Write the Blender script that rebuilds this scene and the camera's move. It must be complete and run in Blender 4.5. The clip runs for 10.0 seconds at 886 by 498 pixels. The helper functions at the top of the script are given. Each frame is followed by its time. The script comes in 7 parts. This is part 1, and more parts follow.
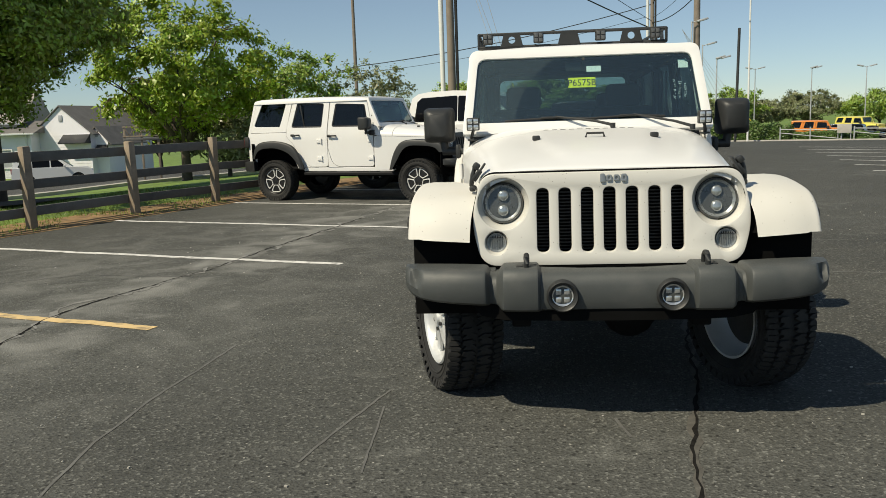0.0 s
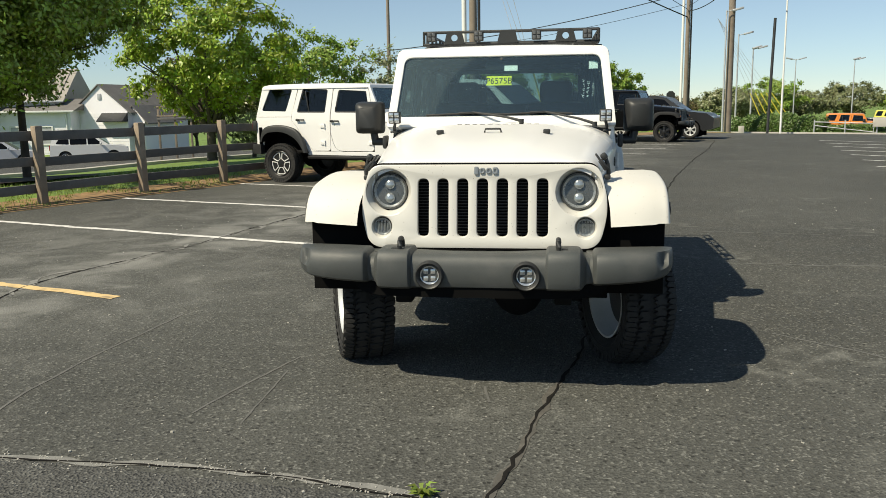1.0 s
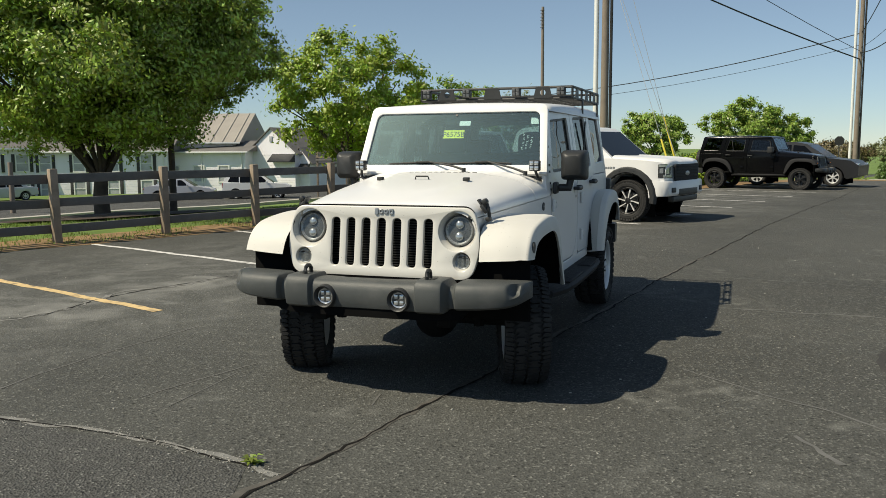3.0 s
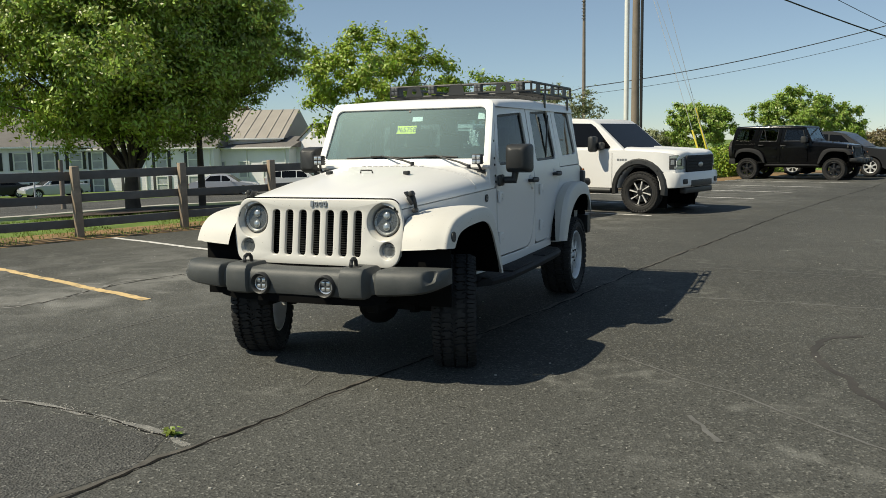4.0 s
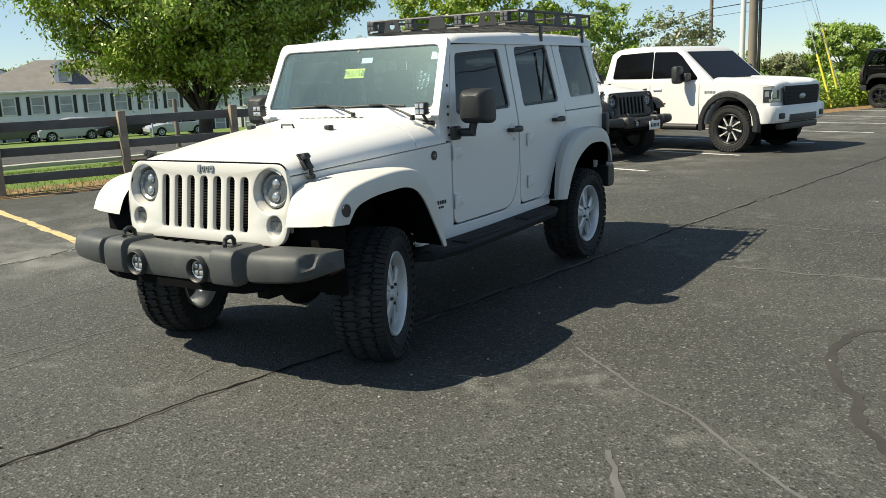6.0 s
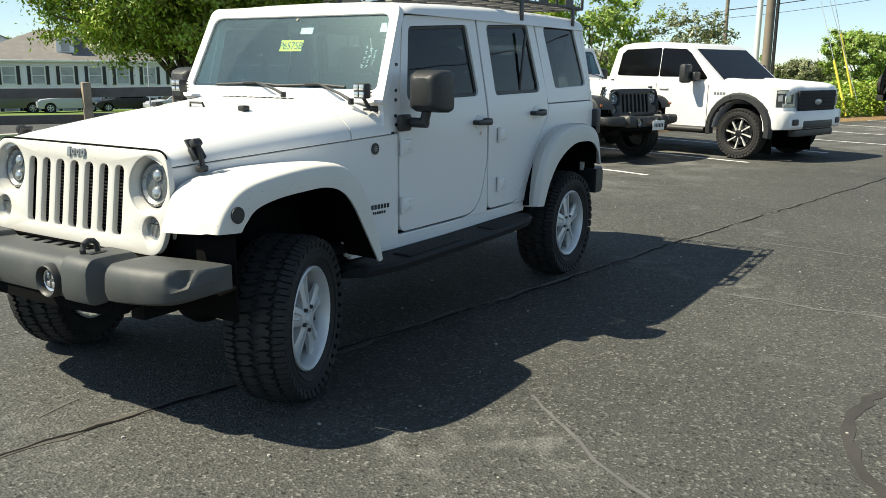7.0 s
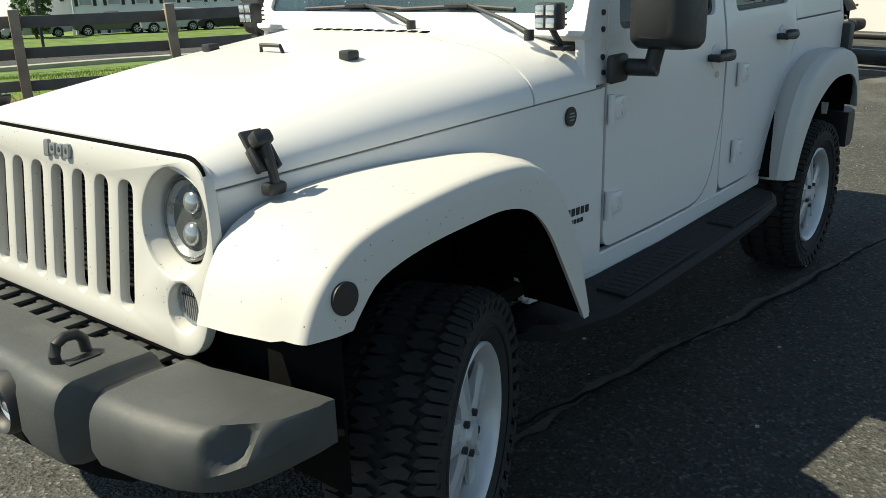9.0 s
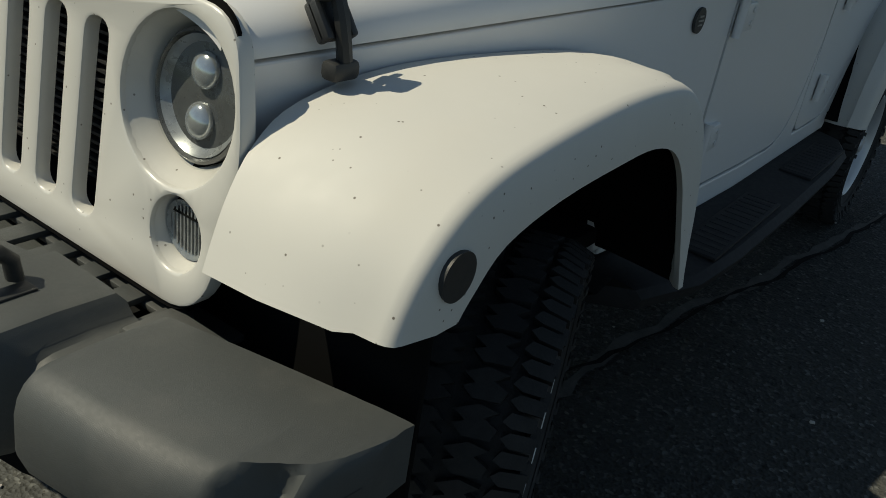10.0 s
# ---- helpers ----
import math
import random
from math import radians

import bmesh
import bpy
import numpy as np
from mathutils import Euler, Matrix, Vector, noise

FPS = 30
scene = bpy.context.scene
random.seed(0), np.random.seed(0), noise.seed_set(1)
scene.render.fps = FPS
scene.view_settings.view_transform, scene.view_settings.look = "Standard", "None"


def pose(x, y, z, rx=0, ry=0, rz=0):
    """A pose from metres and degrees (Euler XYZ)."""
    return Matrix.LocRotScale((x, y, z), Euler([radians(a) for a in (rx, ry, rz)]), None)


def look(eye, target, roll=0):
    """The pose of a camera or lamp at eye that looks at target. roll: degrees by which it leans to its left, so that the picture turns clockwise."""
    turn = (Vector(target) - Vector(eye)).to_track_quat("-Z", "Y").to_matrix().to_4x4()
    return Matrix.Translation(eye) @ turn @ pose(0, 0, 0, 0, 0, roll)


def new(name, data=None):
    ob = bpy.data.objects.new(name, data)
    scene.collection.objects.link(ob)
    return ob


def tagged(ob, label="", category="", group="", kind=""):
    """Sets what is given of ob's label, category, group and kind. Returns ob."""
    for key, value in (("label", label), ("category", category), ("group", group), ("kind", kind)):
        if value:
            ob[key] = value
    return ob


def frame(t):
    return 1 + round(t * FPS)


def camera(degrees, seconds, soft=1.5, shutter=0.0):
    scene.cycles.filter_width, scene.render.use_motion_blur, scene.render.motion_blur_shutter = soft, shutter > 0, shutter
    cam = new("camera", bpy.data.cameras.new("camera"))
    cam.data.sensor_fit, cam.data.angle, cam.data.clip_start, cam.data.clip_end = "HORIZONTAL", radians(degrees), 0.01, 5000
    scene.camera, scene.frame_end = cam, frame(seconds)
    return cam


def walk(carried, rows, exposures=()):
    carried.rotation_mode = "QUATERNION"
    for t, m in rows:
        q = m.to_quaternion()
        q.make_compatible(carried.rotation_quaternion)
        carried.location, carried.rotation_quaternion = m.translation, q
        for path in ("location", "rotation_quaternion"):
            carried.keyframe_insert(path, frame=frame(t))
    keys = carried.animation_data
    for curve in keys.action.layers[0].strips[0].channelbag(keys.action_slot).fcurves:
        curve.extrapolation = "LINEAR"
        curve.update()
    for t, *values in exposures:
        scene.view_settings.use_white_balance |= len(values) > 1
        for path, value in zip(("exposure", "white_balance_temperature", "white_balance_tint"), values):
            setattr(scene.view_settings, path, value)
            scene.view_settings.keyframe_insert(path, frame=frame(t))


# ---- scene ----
cam = camera(55.9, 10.0, soft=0.5)
PATH = [
    (0, (-0.426, -4.494, 1.437), (-0.607, -2.528, 1.128), -1.9),
    (0.5, (0.018, -4.723, 1.478), (-0.255, -2.768, 1.159), -2.4),
    (1, (0.383, -4.87, 1.483), (0.114, -2.918, 1.14), -0.8),
    (1.3, (0.66, -4.915, 1.497), (0.17, -3.005, 1.162), -2.1),
    (1.5, (0.834, -4.944, 1.504), (0.339, -3.04, 1.144), -1.4),
    (2, (1.221, -5.141, 1.521), (0.777, -3.214, 1.221), -1.2),
    (2.5, (1.609, -5.241, 1.541), (1.152, -3.309, 1.3), 0.0),
    (2.7, (1.796, -5.264, 1.52), (1.177, -3.376, 1.294), -0.4),
    (3.8, (2.73, -5.369, 1.549), (2.032, -3.514, 1.277), -0.4),
    (4, (2.896, -5.302, 1.527), (2.128, -3.473, 1.273), -1.0),
    (4.5, (3.144, -5.054, 1.536), (2.334, -3.262, 1.174), -3.3),
    (5, (3.371, -4.687, 1.558), (2.571, -2.893, 1.182), -1.3),
    (5.5, (3.542, -4.267, 1.583), (2.534, -2.586, 1.185), -2.8),
    (6, (3.583, -3.823, 1.592), (2.551, -2.159, 1.186), -2.3),
    (6.2, (3.595, -3.612, 1.554), (2.565, -1.946, 1.147), -2.4),
    (7.3, (3.251, -2.574, 1.524), (2.174, -0.946, 1.085), 2.5),
    (7.5, (3.165, -2.408, 1.525), (1.972, -0.87, 1.066), 1.0),
    (8, (2.771, -2.072, 1.491), (1.457, -0.656, 0.973), -1.3),
    (8.5, (2.424, -1.815, 1.533), (1.186, -0.34, 0.99), -1.1),
    (9, (2.047, -1.538, 1.527), (0.846, -0.068, 0.898), -1.7),
    (9.5, (1.699, -1.44, 1.554), (0.771, 0.181, 0.838), 6.3),
    (10, (1.413, -1.251, 1.412), (0.441, 0.248, 0.514), 9.1),
]
EXPOSURES = [(0.0, 0.36, 7300, 5), (1.0, 0.64, 7300, 5), (2.5, 0.45, 7200, 6), (4.5, 0.52, 7200, 5), (5.5, 0.76, 7200, 5), (7.5, 1.16, 7100, 3), (8.5, 0.92, 7300, 1), (9.5, 0.60, 7200, 2), (10.0, -0.06, 7200, 2)]
walk(cam, [(t, look(eye, target, roll)) for t, eye, target, roll in PATH], EXPOSURES)

# ---- world, sun ----
SUN_WAY = Vector((-0.66, -0.57, 1.0)).normalized()
world = bpy.data.worlds.new("sky")
scene.world = world
world.use_nodes = True
wn = world.node_tree.nodes
sky = wn.new("ShaderNodeTexSky")
sky.sky_type = "NISHITA"
sky.sun_disc = False
sky.sun_elevation = math.asin(SUN_WAY.z)
sky.sun_rotation = math.atan2(SUN_WAY.x, SUN_WAY.y)
sky.air_density, sky.dust_density, sky.ozone_density = 1.0, 0.15, 3.0
sky.altitude = 2800
wn["Background"].inputs["Strength"].default_value = 0.106
# a hazy spring sky: paler blue, and no glaring white at the horizon
wl = world.node_tree.links.new
sky_way, sky_up, sky_gain, sky_tone, sky_mul = (wn.new("ShaderNodeTexCoord"), wn.new("ShaderNodeSeparateXYZ"), wn.new("ShaderNodeMapRange"), wn.new("ShaderNodeHueSaturation"), wn.new("ShaderNodeMix"))
sky_gain.inputs[1].default_value, sky_gain.inputs[2].default_value, sky_gain.inputs[3].default_value, sky_gain.inputs[4].default_value = 0.0, 0.55, 0.0, 1.0
sky_tone.inputs["Saturation"].default_value = 0.82
sky_mul.data_type, sky_mul.blend_type = "RGBA", "MULTIPLY"
sky_mul.inputs[0].default_value = 1.0
wl(sky_way.outputs["Generated"], sky_up.inputs[0])
wl(sky_up.outputs["Z"], sky_gain.inputs[0])
wl(sky.outputs[0], sky_tone.inputs["Color"])
wl(sky_tone.outputs[0], sky_mul.inputs[6])
sky_haze = wn.new("ShaderNodeMix")
sky_haze.data_type = "RGBA"
sky_haze.inputs[6].default_value, sky_haze.inputs[7].default_value = (0.54, 0.585, 0.63, 1), (0.93, 1.0, 0.98, 1)
wl(sky_gain.outputs[0], sky_haze.inputs[0])
wl(sky_haze.outputs[2], sky_mul.inputs[7])
wl(sky_mul.outputs[2], wn["Background"].inputs["Color"])
sun = new("sun", bpy.data.lights.new("sun", "SUN"))
sun.data.energy, sun.data.angle, sun.data.color = 3.9, radians(0.53), (1.0, 0.93, 0.81)
sun.matrix_world = look(SUN_WAY * 50, (0, 0, 0))
scene.view_settings.exposure = 0.0


# ---- materials ----
def material(name, color, rough=0.5, metal=0.0, vary=0.12, scale=6.0, fine=60.0, bump=0.0, bump_scale=120.0,
             stain=None, stain_amount=0.0, stain_scale=2.0, coat=0.0, per_object=0.0, per_island=0.0, spec=0.5, specks=0.0):
    """A principled surface with colour variation at two scales, optional stains and fine relief."""
    m = bpy.data.materials.new(name)
    m.use_nodes = True
    nt = m.node_tree
    n, link = nt.nodes, nt.links.new
    bsdf = n["Principled BSDF"]
    bsdf.inputs["Roughness"].default_value = rough
    bsdf.inputs["Metallic"].default_value = metal
    bsdf.inputs["Coat Weight"].default_value = coat
    bsdf.inputs["Coat Roughness"].default_value = 0.06
    bsdf.inputs["Specular IOR Level"].default_value = spec
    co = n.new("ShaderNodeTexCoord")
    out = None

    def noisy(sc, detail=4):
        t = n.new("ShaderNodeTexNoise")
        t.inputs["Scale"].default_value, t.inputs["Detail"].default_value = sc, detail
        link(co.outputs["Object"], t.inputs["Vector"])
        return t

    def mixed(a, b, fac, mode="MIX"):
        x = n.new("ShaderNodeMix")
        x.data_type, x.blend_type = "RGBA", mode
        for sock, v in ((x.inputs[0], fac), (x.inputs[6], a), (x.inputs[7], b)):
            if hasattr(v, "links"):
                link(v, sock)
            else:
                sock.default_value = v
        return x.outputs[2]

    def spread(src, lo, hi, a, b):
        r = n.new("ShaderNodeMapRange")
        r.inputs[1].default_value, r.inputs[2].default_value, r.inputs[3].default_value, r.inputs[4].default_value = lo, hi, a, b
        link(src, r.inputs[0])
        return r.outputs[0]

    c = (*color, 1)
    big, small = noisy(scale), noisy(fine)
    dark = tuple(v * (1 - vary) for v in color) + (1,)
    light = tuple(min(1, v * (1 + vary)) for v in color) + (1,)
    out = mixed(dark, light, spread(big.outputs[0], 0.3, 0.7, 0, 1))
    out = mixed(out, c, spread(small.outputs[0], 0.35, 0.65, 0, 0.6))
    if stain is not None:
        st = noisy(stain_scale, 6)
        out = mixed(out, (*stain, 1), spread(st.outputs[0], 0.52, 0.72, 0, stain_amount))
    if per_object or per_island:
        src = n.new("ShaderNodeObjectInfo").outputs["Random"] if per_object else n.new("ShaderNodeNewGeometry").outputs["Random Per Island"]
        amount = per_object or per_island
        hsv = n.new("ShaderNodeHueSaturation")
        link(out, hsv.inputs["Color"])
        link(spread(src, 0, 1, 1 - amount, 1 + amount), hsv.inputs["Value"])
        out = hsv.outputs[0]
    if specks:
        v = n.new("ShaderNodeTexVoronoi")
        v.inputs["Scale"].default_value = 48
        link(co.outputs["Object"], v.inputs["Vector"])
        pick = n.new("ShaderNodeMath")
        pick.operation = "MULTIPLY"
        link(spread(v.outputs["Distance"], 0.06, 0.105, 1, 0), pick.inputs[0])
        link(spread(v.outputs["Color"], 0.40, 0.55, 0, specks), pick.inputs[1])
        out = mixed(out, (0.10, 0.08, 0.06, 1), pick.outputs[0])
    link(out, bsdf.inputs["Base Color"])
    wob = 0.012 if coat else 0.06
    link(spread(small.outputs[0], 0.3, 0.7, max(0.02, rough - wob), min(1, rough + wob)), bsdf.inputs["Roughness"])
    if bump:
        b = n.new("ShaderNodeBump")
        b.inputs["Strength"].default_value, b.inputs["Distance"].default_value = bump, 0.004
        link(noisy(bump_scale, 5).outputs[0], b.inputs["Height"])
        link(b.outputs[0], bsdf.inputs["Normal"])
    return m


def glass_material(name, tint, gloss=0.0, ior=1.5):
    """A thin pane: tinted see-through with a Fresnel gloss."""
    m = bpy.data.materials.new(name)
    m.use_nodes = True
    n, link = m.node_tree.nodes, m.node_tree.links.new
    n.remove(n["Principled BSDF"])
    clear, shine, mix, face = (n.new("ShaderNodeBsdfTransparent"), n.new("ShaderNodeBsdfGlossy"), n.new("ShaderNodeMixShader"), n.new("ShaderNodeLayerWeight"))
    curve, span = n.new("ShaderNodeMath"), n.new("ShaderNodeMapRange")
    curve.operation = "POWER"
    curve.inputs[1].default_value = 5.0
    f0 = ((ior - 1) / (ior + 1)) ** 2
    span.inputs[3].default_value, span.inputs[4].default_value = f0, 0.75
    face.inputs[0].default_value = 0.5
    link(face.outputs["Facing"], curve.inputs[0])
    link(curve.outputs[0], span.inputs[0])
    clear.inputs[0].default_value = (*tint, 1)
    shine.inputs["Roughness"].default_value = gloss
    link(span.outputs[0], mix.inputs[0])
    link(clear.outputs[0], mix.inputs[1])
    link(shine.outputs[0], mix.inputs[2])
    link(mix.outputs[0], n["Material Output"].inputs[0])
    return m


def leaf_material(name, color, vary=0.35):
    m = bpy.data.materials.new(name)
    m.use_nodes = True
    n, link = m.node_tree.nodes, m.node_tree.links.new
    n.remove(n["Principled BSDF"])
    geo, hsv, d, t, g, mix, add = (n.new("ShaderNodeNewGeometry"), n.new("ShaderNodeHueSaturation"), n.new("ShaderNodeBsdfDiffuse"), n.new("ShaderNodeBsdfTranslucent"),
                                   n.new("ShaderNodeBsdfGlossy"), n.new("ShaderNodeMixShader"), n.new("ShaderNodeMixShader"))
    r1, r2 = n.new("ShaderNodeMapRange"), n.new("ShaderNodeMapRange")
    for r, lo, hi in ((r1, 1 - vary, 1 + vary), (r2, 0.475, 0.525)):
        r.inputs[3].default_value, r.inputs[4].default_value = lo, hi
        link(geo.outputs["Random Per Island"], r.inputs[0])
    hsv.inputs["Color"].default_value = (*color, 1)
    link(r1.outputs[0], hsv.inputs["Value"])
    link(r2.outputs[0], hsv.inputs["Hue"])
    link(hsv.outputs[0], d.inputs[0])
    link(hsv.outputs[0], t.inputs[0])
    g.inputs["Roughness"].default_value = 0.45
    mix.inputs[0].default_value, add.inputs[0].default_value = 0.22, 0.06
    link(d.outputs[0], mix.inputs[1])
    link(t.outputs[0], mix.inputs[2])
    link(mix.outputs[0], add.inputs[1])
    link(g.outputs[0], add.inputs[2])
    link(add.outputs[0], n["Material Output"].inputs[0])
    return m


def asphalt_material(name, base, grit, worn, bands=()):
    """Asphalt: dark binder, pale aggregate, soft stains and a rough relief."""
    m = bpy.data.materials.new(name)
    m.use_nodes = True
    n, link = m.node_tree.nodes, m.node_tree.links.new
    bsdf = n["Principled BSDF"]
    co = n.new("ShaderNodeTexCoord").outputs["Object"]

    def tex(kind, sc, detail=4):
        t = n.new("ShaderNodeTex" + kind)
        t.inputs["Scale"].default_value = sc
        if kind == "Noise":
            t.inputs["Detail"].default_value = detail
        link(co, t.inputs["Vector"])
        return t

    def ramp(src, lo, hi, a, b):
        r = n.new("ShaderNodeMapRange")
        r.inputs[1].default_value, r.inputs[2].default_value, r.inputs[3].default_value, r.inputs[4].default_value = lo, hi, a, b
        link(src, r.inputs[0])
        return r.outputs[0]

    def mix(a, b, fac):
        x = n.new("ShaderNodeMix")
        x.data_type = "RGBA"
        for sock, v in ((x.inputs[0], fac), (x.inputs[6], a), (x.inputs[7], b)):
            if hasattr(v, "links"):
                link(v, sock)
            else:
                sock.default_value = v
        return x.outputs[2]

    big, mid, grain, stones = tex("Noise", 0.35, 6), tex("Noise", 2.3, 6), tex("Noise", 60, 3), tex("Voronoi", 80)
    specks, pits = tex("Voronoi", 9.0), tex("Noise", 34, 5)
    c = mix((*[v * 0.82 for v in base], 1), (*[v * 1.2 for v in base], 1), ramp(big.outputs[0], 0.35, 0.65, 0, 1))
    c = mix(c, (*worn, 1), ramp(mid.outputs[0], 0.50, 0.78, 0, 0.55))
    c = mix(c, (*grit, 1), ramp(stones.outputs["Color"], 0.66, 0.95, 0, 0.66))
    c = mix(c, (*[v * 0.5 for v in base], 1), ramp(grain.outputs[0], 0.32, 0.50, 0.75, 0))
    c = mix(c, (0.42, 0.40, 0.36, 1), ramp(specks.outputs["Distance"], 0.03, 0.055, 0.9, 0))
    c = mix(c, (*[v * 0.6 for v in base], 1), ramp(pits.outputs[0], 0.58, 0.68, 0, 0.7))
    holes = tex("Voronoi", 24)
    near, rare = ramp(holes.outputs["Distance"], 0.17, 0.30, 0.85, 0), ramp(holes.outputs["Color"], 0.46, 0.54, 1, 0)
    pit = n.new("ShaderNodeMath")
    pit.operation = "MULTIPLY"
    link(near, pit.inputs[0])
    link(rare, pit.inputs[1])
    c = mix(c, (*[v * 0.3 for v in base], 1), pit.outputs[0])
    streak, cloud = tex("Noise", 0.9, 9), tex("Noise", 6.0, 8)
    streak.inputs["Distortion"].default_value = 1.2
    both = n.new("ShaderNodeMath")
    both.operation = "MULTIPLY"
    link(ramp(streak.outputs[0], 0.56, 0.72, 0, 1), both.inputs[0])
    link(ramp(cloud.outputs[0], 0.45, 0.70, 0, 0.7), both.inputs[1])
    c = mix(c, (*[v * 2.3 for v in worn], 1), both.outputs[0])
    for (nx, ny), at, lo, hi, strength in bands:
        across, off, wob, near_, veil = n.new("ShaderNodeVectorMath"), n.new("ShaderNodeMath"), n.new("ShaderNodeMath"), n.new("ShaderNodeMath"), n.new("ShaderNodeMath")
        across.operation, off.operation, wob.operation, near_.operation, veil.operation = "DOT_PRODUCT", "SUBTRACT", "ADD", "ABSOLUTE", "MULTIPLY"
        across.inputs[1].default_value = (nx, ny, 0)
        link(co, across.inputs[0])
        link(across.outputs["Value"], off.inputs[0])
        off.inputs[1].default_value = at
        link(ramp(tex("Noise", 0.8, 5).outputs[0], 0.3, 0.7, -0.6, 0.6), wob.inputs[0])
        link(off.outputs[0], wob.inputs[1])
        link(wob.outputs[0], near_.inputs[0])
        blot = tex("Noise", 1.7, 9)
        blot.inputs["Distortion"].default_value = 0.8
        link(ramp(near_.outputs[0], lo, hi, strength, 0), veil.inputs[0])
        link(ramp(blot.outputs[0], 0.42, 0.66, 0.12, 1), veil.inputs[1])
        c = mix(c, (0.235, 0.235, 0.222, 1), veil.outputs[0])
    link(c, bsdf.inputs["Base Color"])
    link(ramp(mid.outputs[0], 0.3, 0.7, 0.78, 0.92), bsdf.inputs["Roughness"])
    bsdf.inputs["Specular IOR Level"].default_value = 0.35
    b = n.new("ShaderNodeBump")
    b.inputs["Strength"].default_value, b.inputs["Distance"].default_value = 0.9, 0.010
    s = n.new("ShaderNodeMath")
    s.operation = "ADD"
    link(stones.outputs["Distance"], s.inputs[0])
    link(grain.outputs[0], s.inputs[1])
    link(s.outputs[0], b.inputs["Height"])
    link(b.outputs[0], bsdf.inputs["Normal"])
    return m


def dusty_glass(name, tint, dust, arcs):
    """Thin glass with a film of dust that the wipers have swept from two discs (x, z, radius)."""
    m = glass_material(name, tint, 0.02, 1.9)
    n, link = m.node_tree.nodes, m.node_tree.links.new
    last = n["Material Output"].inputs[0].links[0].from_socket
    co = n.new("ShaderNodeTexCoord").outputs["Object"]
    flat = n.new("ShaderNodeVectorMath")
    flat.operation = "MULTIPLY"
    flat.inputs[1].default_value = (1, 0, 1)
    link(co, flat.inputs[0])
    clean = None
    for x, z, r in arcs:
        d = n.new("ShaderNodeVectorMath")
        d.operation = "DISTANCE"
        link(flat.outputs[0], d.inputs[0])
        d.inputs[1].default_value = (x, 0, z)
        e = n.new("ShaderNodeMapRange")
        e.inputs[1].default_value, e.inputs[2].default_value, e.inputs[3].default_value, e.inputs[4].default_value = r, r + 0.006, 0.0, 1.0
        link(d.outputs["Value"], e.inputs[0])
        if clean is None:
            clean = e.outputs[0]
        else:
            both = n.new("ShaderNodeMath")
            both.operation = "MULTIPLY"
            link(clean, both.inputs[0])
            link(e.outputs[0], both.inputs[1])
            clean = both.outputs[0]
    speck = n.new("ShaderNodeTexNoise")
    speck.inputs["Scale"].default_value, speck.inputs["Detail"].default_value = 110, 6
    link(co, speck.inputs["Vector"])
    blot = n.new("ShaderNodeMapRange")
    blot.inputs[1].default_value, blot.inputs[2].default_value, blot.inputs[3].default_value, blot.inputs[4].default_value = 0.35, 0.70, 0.75, 1.25
    link(speck.outputs[0], blot.inputs[0])
    amount = n.new("ShaderNodeMapRange")
    amount.inputs[3].default_value, amount.inputs[4].default_value = dust * 0.3, dust * 1.6
    link(clean, amount.inputs[0])
    fac = n.new("ShaderNodeMath")
    fac.operation = "MULTIPLY"
    link(amount.outputs[0], fac.inputs[0])
    link(blot.outputs[0], fac.inputs[1])
    spots = n.new("ShaderNodeTexVoronoi")
    spots.inputs["Scale"].default_value = 44
    link(co, spots.inputs["Vector"])
    dot, few, spot, total = n.new("ShaderNodeMapRange"), n.new("ShaderNodeMapRange"), n.new("ShaderNodeMath"), n.new("ShaderNodeMath")
    dot.inputs[1].default_value, dot.inputs[2].default_value, dot.inputs[3].default_value, dot.inputs[4].default_value = 0.07, 0.15, 0.7, 0.0
    few.inputs[1].default_value, few.inputs[2].default_value = 0.72, 0.92
    link(spots.outputs["Distance"], dot.inputs[0])
    link(spots.outputs["Color"], few.inputs[0])
    spot.operation, total.operation = "MULTIPLY", "MAXIMUM"
    link(dot.outputs[0], spot.inputs[0])
    link(few.outputs[0], spot.inputs[1])
    film, mix = n.new("ShaderNodeBsdfDiffuse"), n.new("ShaderNodeMixShader")
    film.inputs[0].default_value = (0.52, 0.64, 0.62, 1)
    # the greasy film scatters the sun about its mirror image
    grease, veil = n.new("ShaderNodeBsdfGlossy"), n.new("ShaderNodeMixShader")
    grease.inputs["Roughness"].default_value = 0.34
    veil.inputs[0].default_value = 0.010
    grease.inputs["Color"].default_value = (0.72, 0.95, 0.95, 1)
    link(last, veil.inputs[1])
    link(grease.outputs[0], veil.inputs[2])
    last = veil.outputs[0]
    link(fac.outputs[0], total.inputs[0])
    link(spot.outputs[0], total.inputs[1])
    link(total.outputs[0], mix.inputs[0])
    link(last, mix.inputs[1])
    link(film.outputs[0], mix.inputs[2])
    link(mix.outputs[0], n["Material Output"].inputs[0])
    return m


